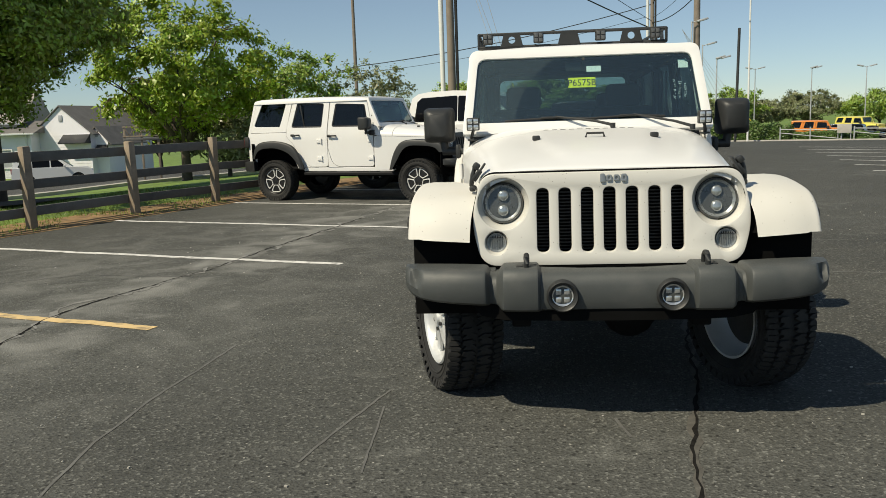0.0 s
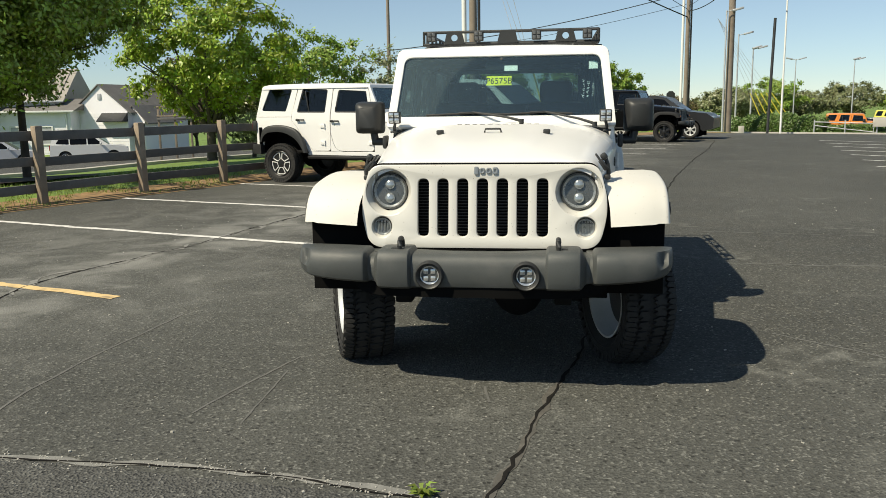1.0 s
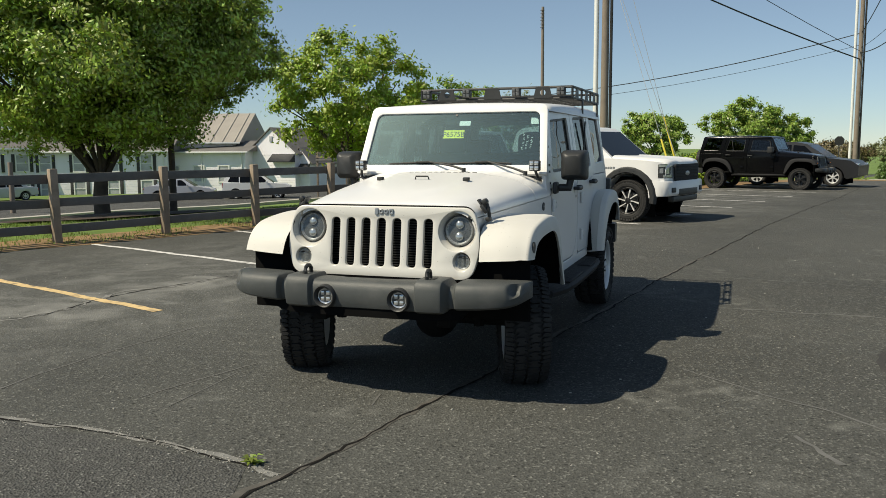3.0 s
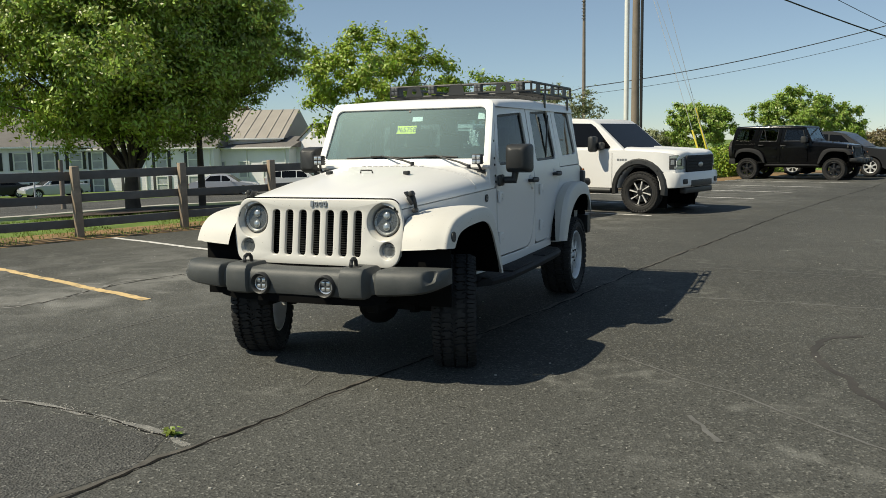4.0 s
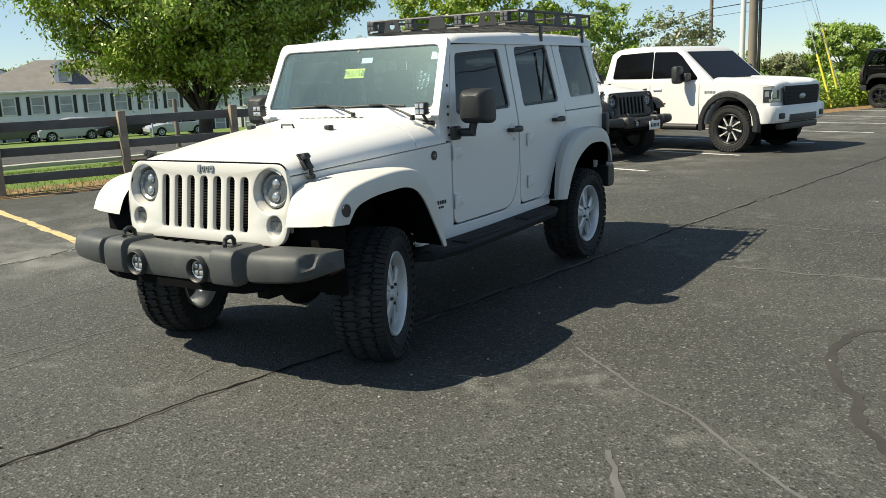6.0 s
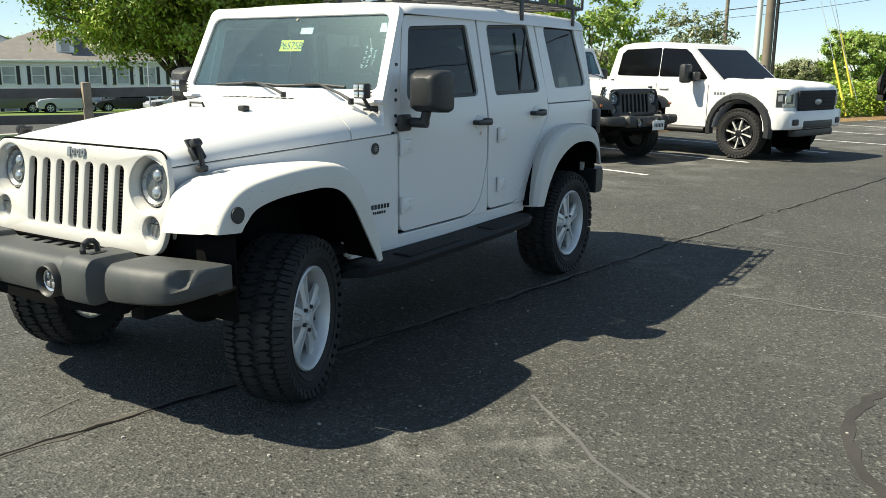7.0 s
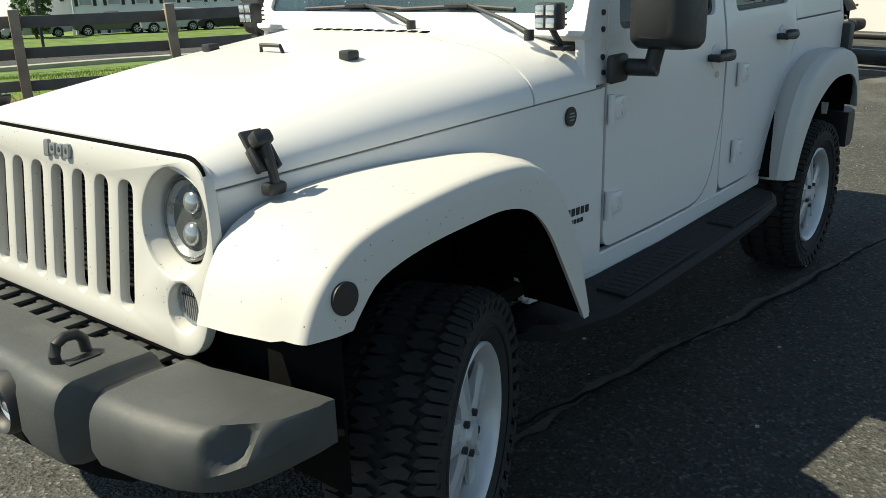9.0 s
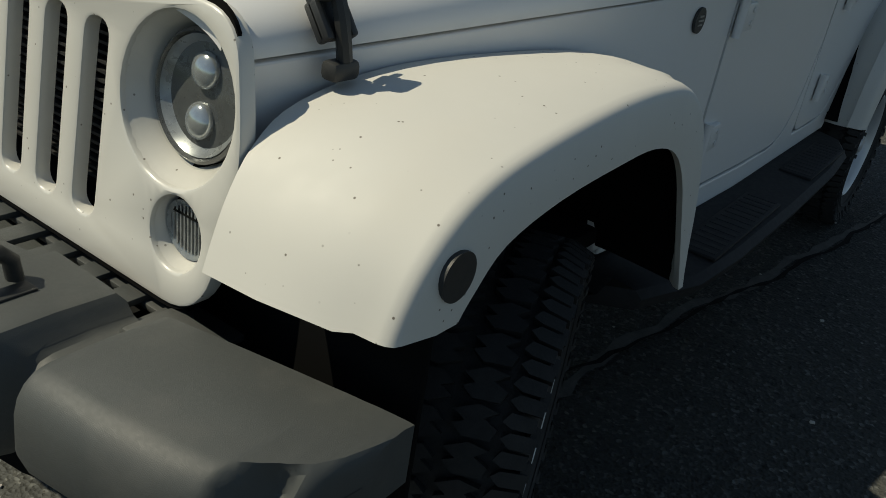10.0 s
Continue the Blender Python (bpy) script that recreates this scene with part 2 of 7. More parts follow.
asphalt = asphalt_material("asphalt", (0.056, 0.0572, 0.0525), (0.24, 0.242, 0.222), (0.083, 0.0838, 0.078),
                           bands=(((0.969, -0.248), -4.45, 0.1, 1.0, 0.75), ((0.95, -0.313), -5.2, 1.6, 3.4, 0.34)))
seal_old = asphalt_material("weathered_asphalt", (0.068, 0.068, 0.064), (0.26, 0.26, 0.24), (0.11, 0.11, 0.102))
tar = material("crack_tar", (0.014, 0.013, 0.012), 0.95, vary=0.4, scale=30, bump=0.9, bump_scale=90, spec=0.1)
crack_dust = material("crack_dust", (0.19, 0.188, 0.176), 0.95, vary=0.35, scale=14, bump=0.6)
joint_grit = material("joint_grit", (0.085, 0.08, 0.070), 0.95, vary=0.4, scale=16, fine=90, bump=0.7)
line_white = material("line_paint_white", (0.62, 0.61, 0.58), 0.8, vary=0.15, scale=5, stain=(0.11, 0.105, 0.1), stain_amount=0.85, stain_scale=9, bump=0.4)
line_yellow = material("line_paint_yellow", (0.62, 0.45, 0.22), 0.8, vary=0.15, scale=5, stain=(0.16, 0.13, 0.1), stain_amount=0.8, stain_scale=9, bump=0.4)
faint_line = material("old_line_paint", (0.115, 0.114, 0.108), 0.9, vary=0.3, scale=7, bump=0.3)
damp_stain = material("damp_stain", (0.042, 0.038, 0.033), 0.8, vary=0.35, scale=5, fine=70, bump=0.5, bump_scale=90)
paint_white = material("white_paint", (0.72, 0.716, 0.703), 0.30, vary=0.015, scale=2, fine=25, coat=0.12, spec=0.32, stain=(0.66, 0.64, 0.59), stain_amount=0.2, stain_scale=2)
grille_white = material("cream_white_grille", (0.585, 0.572, 0.528), 0.36, vary=0.02, scale=3, fine=30, coat=0.3, specks=0.8)
flare_white = material("warm_white_flare", (0.60, 0.585, 0.54), 0.58, vary=0.03, scale=3, fine=30, spec=0.35, specks=0.9, stain=(0.62, 0.58, 0.5), stain_amount=0.25, stain_scale=4)
trim_black = material("black_trim", (0.022, 0.023, 0.023), 0.5, vary=0.15, scale=8, bump=0.12, bump_scale=500)
bumper_black = material("bumper_plastic", (0.057, 0.062, 0.061), 0.55, vary=0.16, scale=5, fine=160, bump=0.2, bump_scale=1100, stain=(0.12, 0.118, 0.11), stain_amount=0.4, stain_scale=6)
# near-black for gaps, wells and liners: their shade is put into the colour
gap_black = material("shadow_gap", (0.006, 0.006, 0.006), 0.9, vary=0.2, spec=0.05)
under_black = material("chassis", (0.009, 0.009, 0.009), 0.9, vary=0.3, scale=9, spec=0.15)
rubber = material("tyre_rubber", (0.016, 0.0158, 0.0155), 0.82, vary=0.25, scale=10, bump=0.3, bump_scale=200, stain=(0.04, 0.037, 0.033), stain_amount=0.35, stain_scale=5)
alloy = material("alloy_silver", (0.60, 0.61, 0.61), 0.42, 0.35, vary=0.06, scale=12)
alloy_dark = material("alloy_black", (0.02, 0.02, 0.021), 0.35, 0.3, vary=0.1)
machined = material("machined_alloy", (0.78, 0.77, 0.74), 0.35, 0.35, vary=0.08)
chrome = material("chrome", (0.7, 0.7, 0.7), 0.12, 1.0, vary=0.03)
steel_dark = material("dark_steel", (0.06, 0.06, 0.06), 0.5, 0.6, vary=0.2)
reflector = material("lamp_reflector", (0.58, 0.59, 0.59), 0.14, 0.7, vary=0.1, scale=60)
lamp_silver = material("lamp_silver", (0.34, 0.345, 0.345), 0.3, 0.4, vary=0.2, scale=70)
step_black = material("step_pad", (0.014, 0.014, 0.015), 0.7, vary=0.15, spec=0.3)
bezel_grey = material("lamp_bezel", (0.12, 0.122, 0.122), 0.3, 0.35, vary=0.15, scale=40)
lamp_black = material("lamp_housing", (0.05, 0.05, 0.052), 0.25, 0.2, vary=0.2)
emblem_grey = material("emblem_grey", (0.30, 0.31, 0.31), 0.35, 0.6, vary=0.1)
seat_black = material("seat_fabric", (0.03, 0.03, 0.032), 0.85, vary=0.2, bump=0.3)
dash_black = material("dashboard", (0.035, 0.035, 0.037), 0.7, vary=0.15)
tag_yellow = material("yellow_tag", (0.80, 0.78, 0.02), 0.6, vary=0.04)
paper_white = material("white_paper", (0.78, 0.78, 0.76), 0.7, vary=0.04)
ink_black = material("black_ink", (0.02, 0.02, 0.02), 0.6, vary=0.05)
paint_pen = material("white_pen", (0.8, 0.8, 0.8), 0.7, vary=0.03)
tail_red = material("tail_lamp", (0.25, 0.012, 0.01), 0.2, vary=0.1)
orange_lamp = material("side_marker", (0.35, 0.10, 0.02), 0.3, vary=0.1)
paint_black = material("black_paint", (0.004, 0.004, 0.0045), 0.12, vary=0.1, spec=0.18)
paint_orange = material("orange_paint", (0.70, 0.22, 0.03), 0.35, vary=0.04, coat=0.4)
paint_yellow = material("yellow_paint", (0.72, 0.62, 0.12), 0.35, vary=0.04, coat=0.4)
paint_grey = material("grey_paint", (0.022, 0.023, 0.025), 0.35, vary=0.05, coat=0.08, spec=0.3)
paint_silver = material("silver_paint", (0.42, 0.43, 0.47), 0.4, 0.1, vary=0.04, coat=0.4)
paint_olive = material("olive_paint", (0.085, 0.085, 0.075), 0.35, vary=0.05, coat=0.3)
glass_clear = dusty_glass("windshield_glass", (0.70, 0.86, 0.86), 0.012, ((0.60, 1.33, 0.56), (0.08, 1.33, 0.52)))
glass_dark = glass_material("tinted_glass", (0.27, 0.30, 0.31))
glass_rear = glass_material("rear_glass", (0.55, 0.60, 0.60))
glass_far = glass_material("far_glass", (0.10, 0.11, 0.12))
lens_glass = glass_material("lamp_lens", (0.88, 0.9, 0.9), ior=1.28)
post_wood = material("post_wood", (0.24, 0.19, 0.14), 0.85, vary=0.35, scale=3, fine=35, bump=0.6, bump_scale=90, stain=(0.10, 0.08, 0.06), stain_amount=0.6, stain_scale=4, per_object=0.2)
wood_grey = material("weathered_wood", (0.125, 0.12, 0.112), 0.85, vary=0.35, scale=3, fine=35, bump=0.6, bump_scale=90, stain=(0.075, 0.065, 0.055), stain_amount=0.6, stain_scale=3, per_object=0.22)
pole_wood = material("pole_wood", (0.22, 0.18, 0.145), 0.85, vary=0.3, scale=2, fine=30, bump=0.6, bump_scale=60, stain=(0.13, 0.11, 0.095), stain_amount=0.6)
pole_metal = material("galvanised", (0.5, 0.51, 0.52), 0.5, 0.5, vary=0.1)
pole_white = material("white_conduit", (0.72, 0.72, 0.7), 0.5, vary=0.06)
cable_black = material("cable", (0.02, 0.02, 0.02), 0.7, vary=0.1)
guard_yellow = material("guy_guard", (0.75, 0.62, 0.08), 0.5, vary=0.05)
bark = material("bark", (0.07, 0.055, 0.042), 0.9, vary=0.4, scale=6, bump=0.7, bump_scale=40)
grass = material("grass", (0.125, 0.195, 0.035), 0.9, vary=0.45, scale=1.2, fine=18, bump=0.8, bump_scale=60, stain=(0.055, 0.085, 0.02), stain_amount=0.7, stain_scale=0.8)
blade_green = leaf_material("grass_blade", (0.20, 0.27, 0.05))
dry_leaf = material("dry_litter", (0.24, 0.15, 0.07), 0.9, vary=0.45, scale=8, fine=60, bump=0.8, bump_scale=90, stain=(0.09, 0.07, 0.045), stain_amount=0.7, stain_scale=6)
mulch = material("mulch", (0.05, 0.034, 0.024), 0.95, vary=0.5, scale=8, bump=0.9, bump_scale=50)
leaf_dark = leaf_material("leaf_dark", (0.25, 0.335, 0.045), 0.55)
leaf_bright = leaf_material("leaf_bright", (0.25, 0.34, 0.03))
leaf_mid = leaf_material("leaf_mid", (0.23, 0.33, 0.05))
leaf_pale = leaf_material("leaf_pale", (0.20, 0.22, 0.10))
leaf_brown = leaf_material("leaf_brown", (0.15, 0.12, 0.055))
leaf_hedge = leaf_material("leaf_hedge", (0.10, 0.165, 0.035))
concrete = material("concrete", (0.42, 0.40, 0.36), 0.85, vary=0.15, scale=1.5, bump=0.4, bump_scale=80, stain=(0.25, 0.23, 0.2), stain_amount=0.5)
siding = material("white_siding", (0.80, 0.78, 0.82), 0.6, vary=0.04, scale=1, stain=(0.55, 0.55, 0.54), stain_amount=0.4, stain_scale=0.5)
shingle = material("grey_shingle", (0.15, 0.14, 0.13), 0.9, vary=0.2, scale=1.5, fine=8, bump=0.5, bump_scale=12)
seam_roof = material("seam_roof", (0.33, 0.30, 0.26), 0.6, vary=0.1, scale=1)
shutter = material("shutter", (0.03, 0.03, 0.032), 0.6, vary=0.1)
brick_tan = material("tan_brick", (0.33, 0.25, 0.18), 0.85, vary=0.2, scale=3)
curtain = material("curtained_pane", (0.36, 0.37, 0.39), 0.25, vary=0.3, scale=1.2)


# ---- mesh tools ----
def finish(me, mat, angle=38):
    me.materials.append(mat)
    me.polygons.foreach_set("use_smooth", [True] * len(me.polygons))
    me.set_sharp_from_angle(angle=radians(angle))


def part(name, bm, mat, parent, label="", angle=38):
    """Links a bmesh as one mesh object under a thing or a part."""
    bmesh.ops.recalc_face_normals(bm, faces=bm.faces[:])
    me = bpy.data.meshes.new(name)
    bm.to_mesh(me)
    bm.free()
    finish(me, mat, angle)
    ob = new(name, me)
    ob.parent = parent
    if label:
        ob["label"] = label
    return ob


def raw(name, verts, faces, mat, parent=None, angle=38):
    me = bpy.data.meshes.new(name)
    me.from_pydata(verts, [], faces)
    finish(me, mat, angle)
    ob = new(name, me)
    ob.parent = parent
    return ob


def thing(name, m, label, category, group="", kind=""):
    ob = new(name)
    ob.empty_display_size = 0.2
    ob.matrix_world = m
    return tagged(ob, label, category, group, kind)


def box(bm, c, s, bevel=0.0, m=None, seg=2):
    """A box of size s round c, its edges rounded by bevel; m turns it about c."""
    r = bmesh.ops.create_cube(bm, size=1)
    vs = r["verts"]
    bmesh.ops.scale(bm, vec=s, verts=vs)
    if bevel:
        es = {e for v in vs for e in v.link_edges}
        out = bmesh.ops.bevel(bm, geom=list(es), offset=bevel, segments=seg, affect="EDGES", profile=0.5, clamp_overlap=True)
        vs = list({v for f in out["faces"] for v in f.verts} | {v for v in vs if v.is_valid})
    full = Matrix.Translation(c) @ (m or Matrix())
    bmesh.ops.transform(bm, matrix=full, verts=vs)
    return vs


def ring_loft(bm, rings, closed=True, cap=True):
    """Skins rings of equally many points. Returns the rows of vertices."""
    rows = [[bm.verts.new(p) for p in ring] for ring in rings]
    n = len(rows[0])
    for a, b in zip(rows, rows[1:]):
        for i in range(n if closed else n - 1):
            j = (i + 1) % n
            bm.faces.new((a[i], a[j], b[j], b[i]))
    if cap and closed:
        bm.faces.new(rows[0][::-1])
        bm.faces.new(rows[-1])
    return rows


def tube(bm, pts, r, seg=8, r2=None):
    """A round bar along a polyline, from radius r to r2."""
    pts = [Vector(p) for p in pts]
    rings = []
    up = Vector((0.31, 0.22, 0.93))
    for i, p in enumerate(pts):
        way = (pts[min(i + 1, len(pts) - 1)] - pts[max(i - 1, 0)]).normalized()
        a = way.cross(up).normalized() if abs(way.dot(up)) < 0.98 else way.cross(Vector((1, 0, 0))).normalized()
        b = way.cross(a)
        rad = r if r2 is None else r + (r2 - r) * i / (len(pts) - 1)
        rings.append([p + (a * math.cos(k * 2 * math.pi / seg) + b * math.sin(k * 2 * math.pi / seg)) * rad for k in range(seg)])
    ring_loft(bm, rings)


def rod(bm, p, q, r, seg=12, r2=None):
    tube(bm, [p, q], r, seg, r2)


def spin(bm, profile, seg=32, axis="x", closed=False):
    """Revolves (along, radius) pairs round an axis."""
    rings = []
    for k in range(seg):
        a = 2 * math.pi * k / seg
        c, s = math.cos(a), math.sin(a)
        rings.append([{"x": (u, r * c, r * s), "y": (r * s, u, r * c), "z": (r * c, r * s, u)}[axis] for u, r in profile])
    rows = [[bm.verts.new(p) for p in ring] for ring in rings]
    n = len(profile)
    for k in range(seg):
        a, b = rows[k], rows[(k + 1) % seg]
        for i in range(n if closed else n - 1):
            j = (i + 1) % n
            bm.faces.new((a[i], a[j], b[j], b[i]))
    bmesh.ops.remove_doubles(bm, verts=[v for row in rows for v in row], dist=1e-5)


def rounded(pts, steps=5):
    """A polygon whose corners (a, b, radius) are rounded."""
    out = []
    n = len(pts)
    for i in range(n):
        p, q, s = Vector(pts[i - 1][:2]), Vector(pts[i][:2]), Vector(pts[(i + 1) % n][:2])
        r = pts[i][2] if len(pts[i]) > 2 else 0
        if not r:
            out.append((q.x, q.y))
            continue
        u, w = (p - q), (s - q)
        half = u.angle(w) / 2
        t = min(r / math.tan(half), u.length * 0.49, w.length * 0.49)
        u, w = u.normalized(), w.normalized()
        a, b = q + u * t, q + w * t
        for k in range(steps + 1):
            f = k / steps
            g = (a * (1 - f) + q * f) * (1 - f) + (q * (1 - f) + b * f) * f
            out.append((g.x, g.y))
    return out


def oval(ca, cb, ra, rb, n=24):
    return [(ca + ra * math.cos(2 * math.pi * k / n), cb + rb * math.sin(2 * math.pi * k / n)) for k in range(n)]


def sheet(bm, outline, holes=(), depth=0.02, lay=None, bevel=0.0, cuts_a=(), cuts_b=(), seg=2):
    """A plate with an outline and holes in its own plane (a, b), thickened by depth, its front edges rounded, cut along lines and laid into
    space by lay(a, b, c); c runs from 0 (back) to depth (front)."""
    t = bmesh.new()
    edges = []
    for loop in (outline, *holes):
        vs = [t.verts.new((a, b, 0)) for a, b in loop]
        edges += [t.edges.new((vs[i], vs[(i + 1) % len(vs)])) for i in range(len(vs))]
    bmesh.ops.triangle_fill(t, use_beauty=True, edges=edges, normal=(0, 0, 1))
    bmesh.ops.recalc_face_normals(t, faces=t.faces[:])
    if t.faces and sum(f.normal.z for f in t.faces) < 0:
        bmesh.ops.reverse_faces(t, faces=t.faces[:])
    front = t.faces[:]
    out = bmesh.ops.extrude_face_region(t, geom=front)
    top = [g for g in out["geom"] if isinstance(g, bmesh.types.BMVert)]
    bmesh.ops.translate(t, vec=(0, 0, depth), verts=top)
    if bevel:
        rim = [e for e in t.edges if all(abs(v.co.z - depth) < 1e-6 for v in e.verts)
               and any(abs(f.normal.z) < 0.5 or any(abs(v.co.z) < 1e-6 for v in f.verts) for f in e.link_faces)]
        bmesh.ops.bevel(t, geom=rim, offset=bevel, segments=seg, affect="EDGES", profile=0.5, clamp_overlap=True)
    for k, cuts in ((0, cuts_a), (1, cuts_b)):
        for v in cuts:
            co, no = ((v, 0, 0), (1, 0, 0)) if k == 0 else ((0, v, 0), (0, 1, 0))
            bmesh.ops.bisect_plane(t, geom=t.verts[:] + t.edges[:] + t.faces[:], plane_co=co, plane_no=no)
    made = {}
    for v in t.verts:
        made[v] = bm.verts.new(lay(*v.co) if lay else v.co)
    for f in t.faces:
        try:
            bm.faces.new([made[v] for v in f.verts])
        except ValueError:
            pass
    t.free()


def bars(name, rows, size, mat, parent, lay):
    """Writing as one mesh: text lines set with the built-in font, laid into space by lay(a, b)."""
    bm = bmesh.new()
    for text, a0, b0, h in rows:
        cu = bpy.data.curves.new("text", "FONT")
        cu.body, cu.size, cu.extrude, cu.align_x = text, h, size, "CENTER"
        ob = bpy.data.objects.new("text", cu)
        scene.collection.objects.link(ob)
        bpy.context.view_layer.update()
        me = bpy.data.meshes.new_from_object(ob.evaluated_get(bpy.context.evaluated_depsgraph_get()))
        vs = [bm.verts.new(lay(a0 + v.co.x, b0 + v.co.y, v.co.z)) for v in me.vertices]
        for p in me.polygons:
            try:
                bm.faces.new([vs[i] for i in p.vertices])
            except ValueError:
                pass
        bpy.data.objects.remove(ob)
        bpy.data.meshes.remove(me)
    return part(name, bm, mat, parent)


# ---- ground ----
FENCE_AT, FENCE_WAY = Vector((-7.62, 7.23, 0)), Vector((0.387, 0.922, 0)).normalized()
FENCE_OUT = Vector((-FENCE_WAY.y, FENCE_WAY.x, 0))       # away from the car park
BAY_WAY, BAY_STEP = Vector((0.9497, -0.3132, 0)), Vector((0.85, 2.60, 0))
FIRST_END = Vector((-3.08, 1.18, 0))


KERB_A, KERB_B = Vector((10.3, 61.3, 0)), Vector((40.0, 45.5, 0))
KERB_IN = Vector((15.8, 29.7, 0)).normalized()
FALL = ((0.0, 0.09), (3.0, 0.09), (28.0, -1.75), (43.0, -1.85), (49.0, -1.95), (55.0, -2.05), (60.0, -2.3), (75.0, -2.6), (120.0, -3.0))


def between(x, pts):
    """Straight-line value between (place, value) pairs."""
    for (a, b), (c, d) in zip(pts, pts[1:]):
        if x <= c:
            return b + (d - b) * max(0.0, min(1.0, (x - a) / (c - a)))
    return pts[-1][1]


def lot_z(x, y):
    """The car park is level round the vehicles and falls gently to its far kerb."""
    u = max(0.0, min(1.0, ((Vector((x, y, 0)) - KERB_A).dot(KERB_IN) + 33.0) / 33.0))
    return -1.0 * u * u * (1.6 - 0.6 * u)


def land_z(x, y):
    """Height of the land: flat by the car park, falling away past the fence."""
    d = (Vector((x, y, 0)) - FENCE_AT).dot(FENCE_OUT)
    if d < 0:
        past = (Vector((x, y, 0)) - KERB_A).dot(KERB_IN)
        return lot_z(x, y) - 0.06 - max(0, min(0.3, (past - 2.6) * 0.14))
    rise = min(1, d / 0.8)
    return lot_z(x, y) - 0.06 * (1 - rise) + between(d, FALL) * rise + 0.05 * noise.noise((x * 0.25, y * 0.25, 0)) * rise


def spaced(lo, hi, fine_lo, fine_hi, step):
    out = list(np.arange(fine_lo, fine_hi, step))
    d, v = step, fine_lo
    while v > lo:
        d *= 1.35
        v -= d
        out.insert(0, v)
    d, v = step, out[-1]
    while v < hi:
        d *= 1.35
        v += d
        out.append(v)
    return out


xs, ys = spaced(-1500, 1500, -60, 15, 1.2), spaced(-1500, 1500, -10, 75, 1.2)
verts = [(x, y, land_z(x, y)) for y in ys for x in xs]
n = len(xs)
faces = [(j * n + i, j * n + i + 1, (j + 1) * n + i + 1, (j + 1) * n + i) for j in range(len(ys) - 1) for i in range(n - 1)]
tagged(raw("ground", verts, faces, grass, angle=180), "wide green lawn sloping away past the fence", "grass", kind="structure")

# car park: a slab bounded by the fence line and the kerb
edge = [FENCE_AT + FENCE_WAY * s - FENCE_OUT * 0.42 for s in (-60, 54.5)]
bm = bmesh.new()
loop = [edge[0], Vector((30, -50, 0)), Vector((60, 20, 0)), KERB_B, KERB_A, edge[1]]
sheet(bm, [(p.x, p.y) for p in loop], depth=0.25, lay=lambda a, b, c: Vector((a, b, c - 0.25)))
for k in range(15):
    bmesh.ops.bisect_plane(bm, geom=bm.verts[:] + bm.edges[:] + bm.faces[:], plane_co=KERB_A - KERB_IN * (2.4 * k), plane_no=KERB_IN)
for v in bm.verts:
    v.co.z += lot_z(v.co.x, v.co.y)
tagged(part("pavement", bm, asphalt, None, "", 180), "dark worn asphalt car park with cracks", "car park", kind="structure")
# the neighbours' parking strip past the lawn, with its pale kerb
rows = []
for i in range(64):
    p = FENCE_AT + FENCE_WAY * (-28 + 1.5 * i)
    rows.append([p + FENCE_OUT * d + Vector((0, 0, land_z(*(p + FENCE_OUT * d)[:2]) + 0.035)) for d in (14.0, 15.5, 17.0, 18.5, 20.0, 21.5, 23.0, 25.0, 27.0, 29.0, 32.0, 35.0, 38.0)])
bm = bmesh.new()
ring_loft(bm, rows, closed=False)
tagged(part("side_lot", bm, seal_old, None, "", 180), "grey asphalt parking strip past the lawn", "car park", kind="structure")
bm = bmesh.new()
ring_loft(bm, [[r[0] + FENCE_OUT * o + Vector((0, 0, z)) for o, z in ((-0.2, -0.1), (-0.2, 0.10), (-0.02, 0.12), (0.0, -0.1))] for r in rows])
tagged(part("side_kerb", bm, concrete, None), "pale concrete kerb along the lawn", "kerb", kind="structure")
bm = bmesh.new()
sheet(bm, [(13, 48), (38, 30), (70, 60), (30, 110), (12, 80)], depth=0.2, lay=lambda a, b, c: Vector((a, b, c - 1.45)))
tagged(part("road", bm, seal_old, None), "grey asphalt of the lot past the hedge", "road", kind="structure")


def ribbon(pts, w, z, mat, name, label, rng, ragged=0.4, parent=None, cat="crack"):
    """A flat strip along a polyline, with ragged sides."""
    bm = bmesh.new()
    pts = [Vector((*p, 0)) for p in pts]
    fine = []
    for a, b in zip(pts, pts[1:]):
        k = max(2, int((b - a).length / 0.07))
        fine += [a.lerp(b, i / k) for i in range(k)]
    fine.append(pts[-1])
    rows = []
    drift = 0.0
    for i, p in enumerate(fine):
        way = (fine[min(i + 1, len(fine) - 1)] - fine[max(i - 1, 0)]).normalized()
        n = Vector((-way.y, way.x, 0))
        drift = drift * 0.8 + rng.uniform(-1, 1) * w * ragged * 1.2
        a, b = w / 2 * (1 + rng.uniform(-ragged, ragged)), w / 2 * (1 + rng.uniform(-ragged, ragged))
        up_z = Vector((0, 0, z + lot_z(p.x, p.y)))
        rows.append([p + n * (drift + a) + up_z, p + n * (drift - b) + up_z])
    ring_loft(bm, rows, closed=False)
    ob = part(name, bm, mat, parent)
    return tagged(ob, label, cat, kind="structure") if parent is None else ob


rng = random.Random(11)
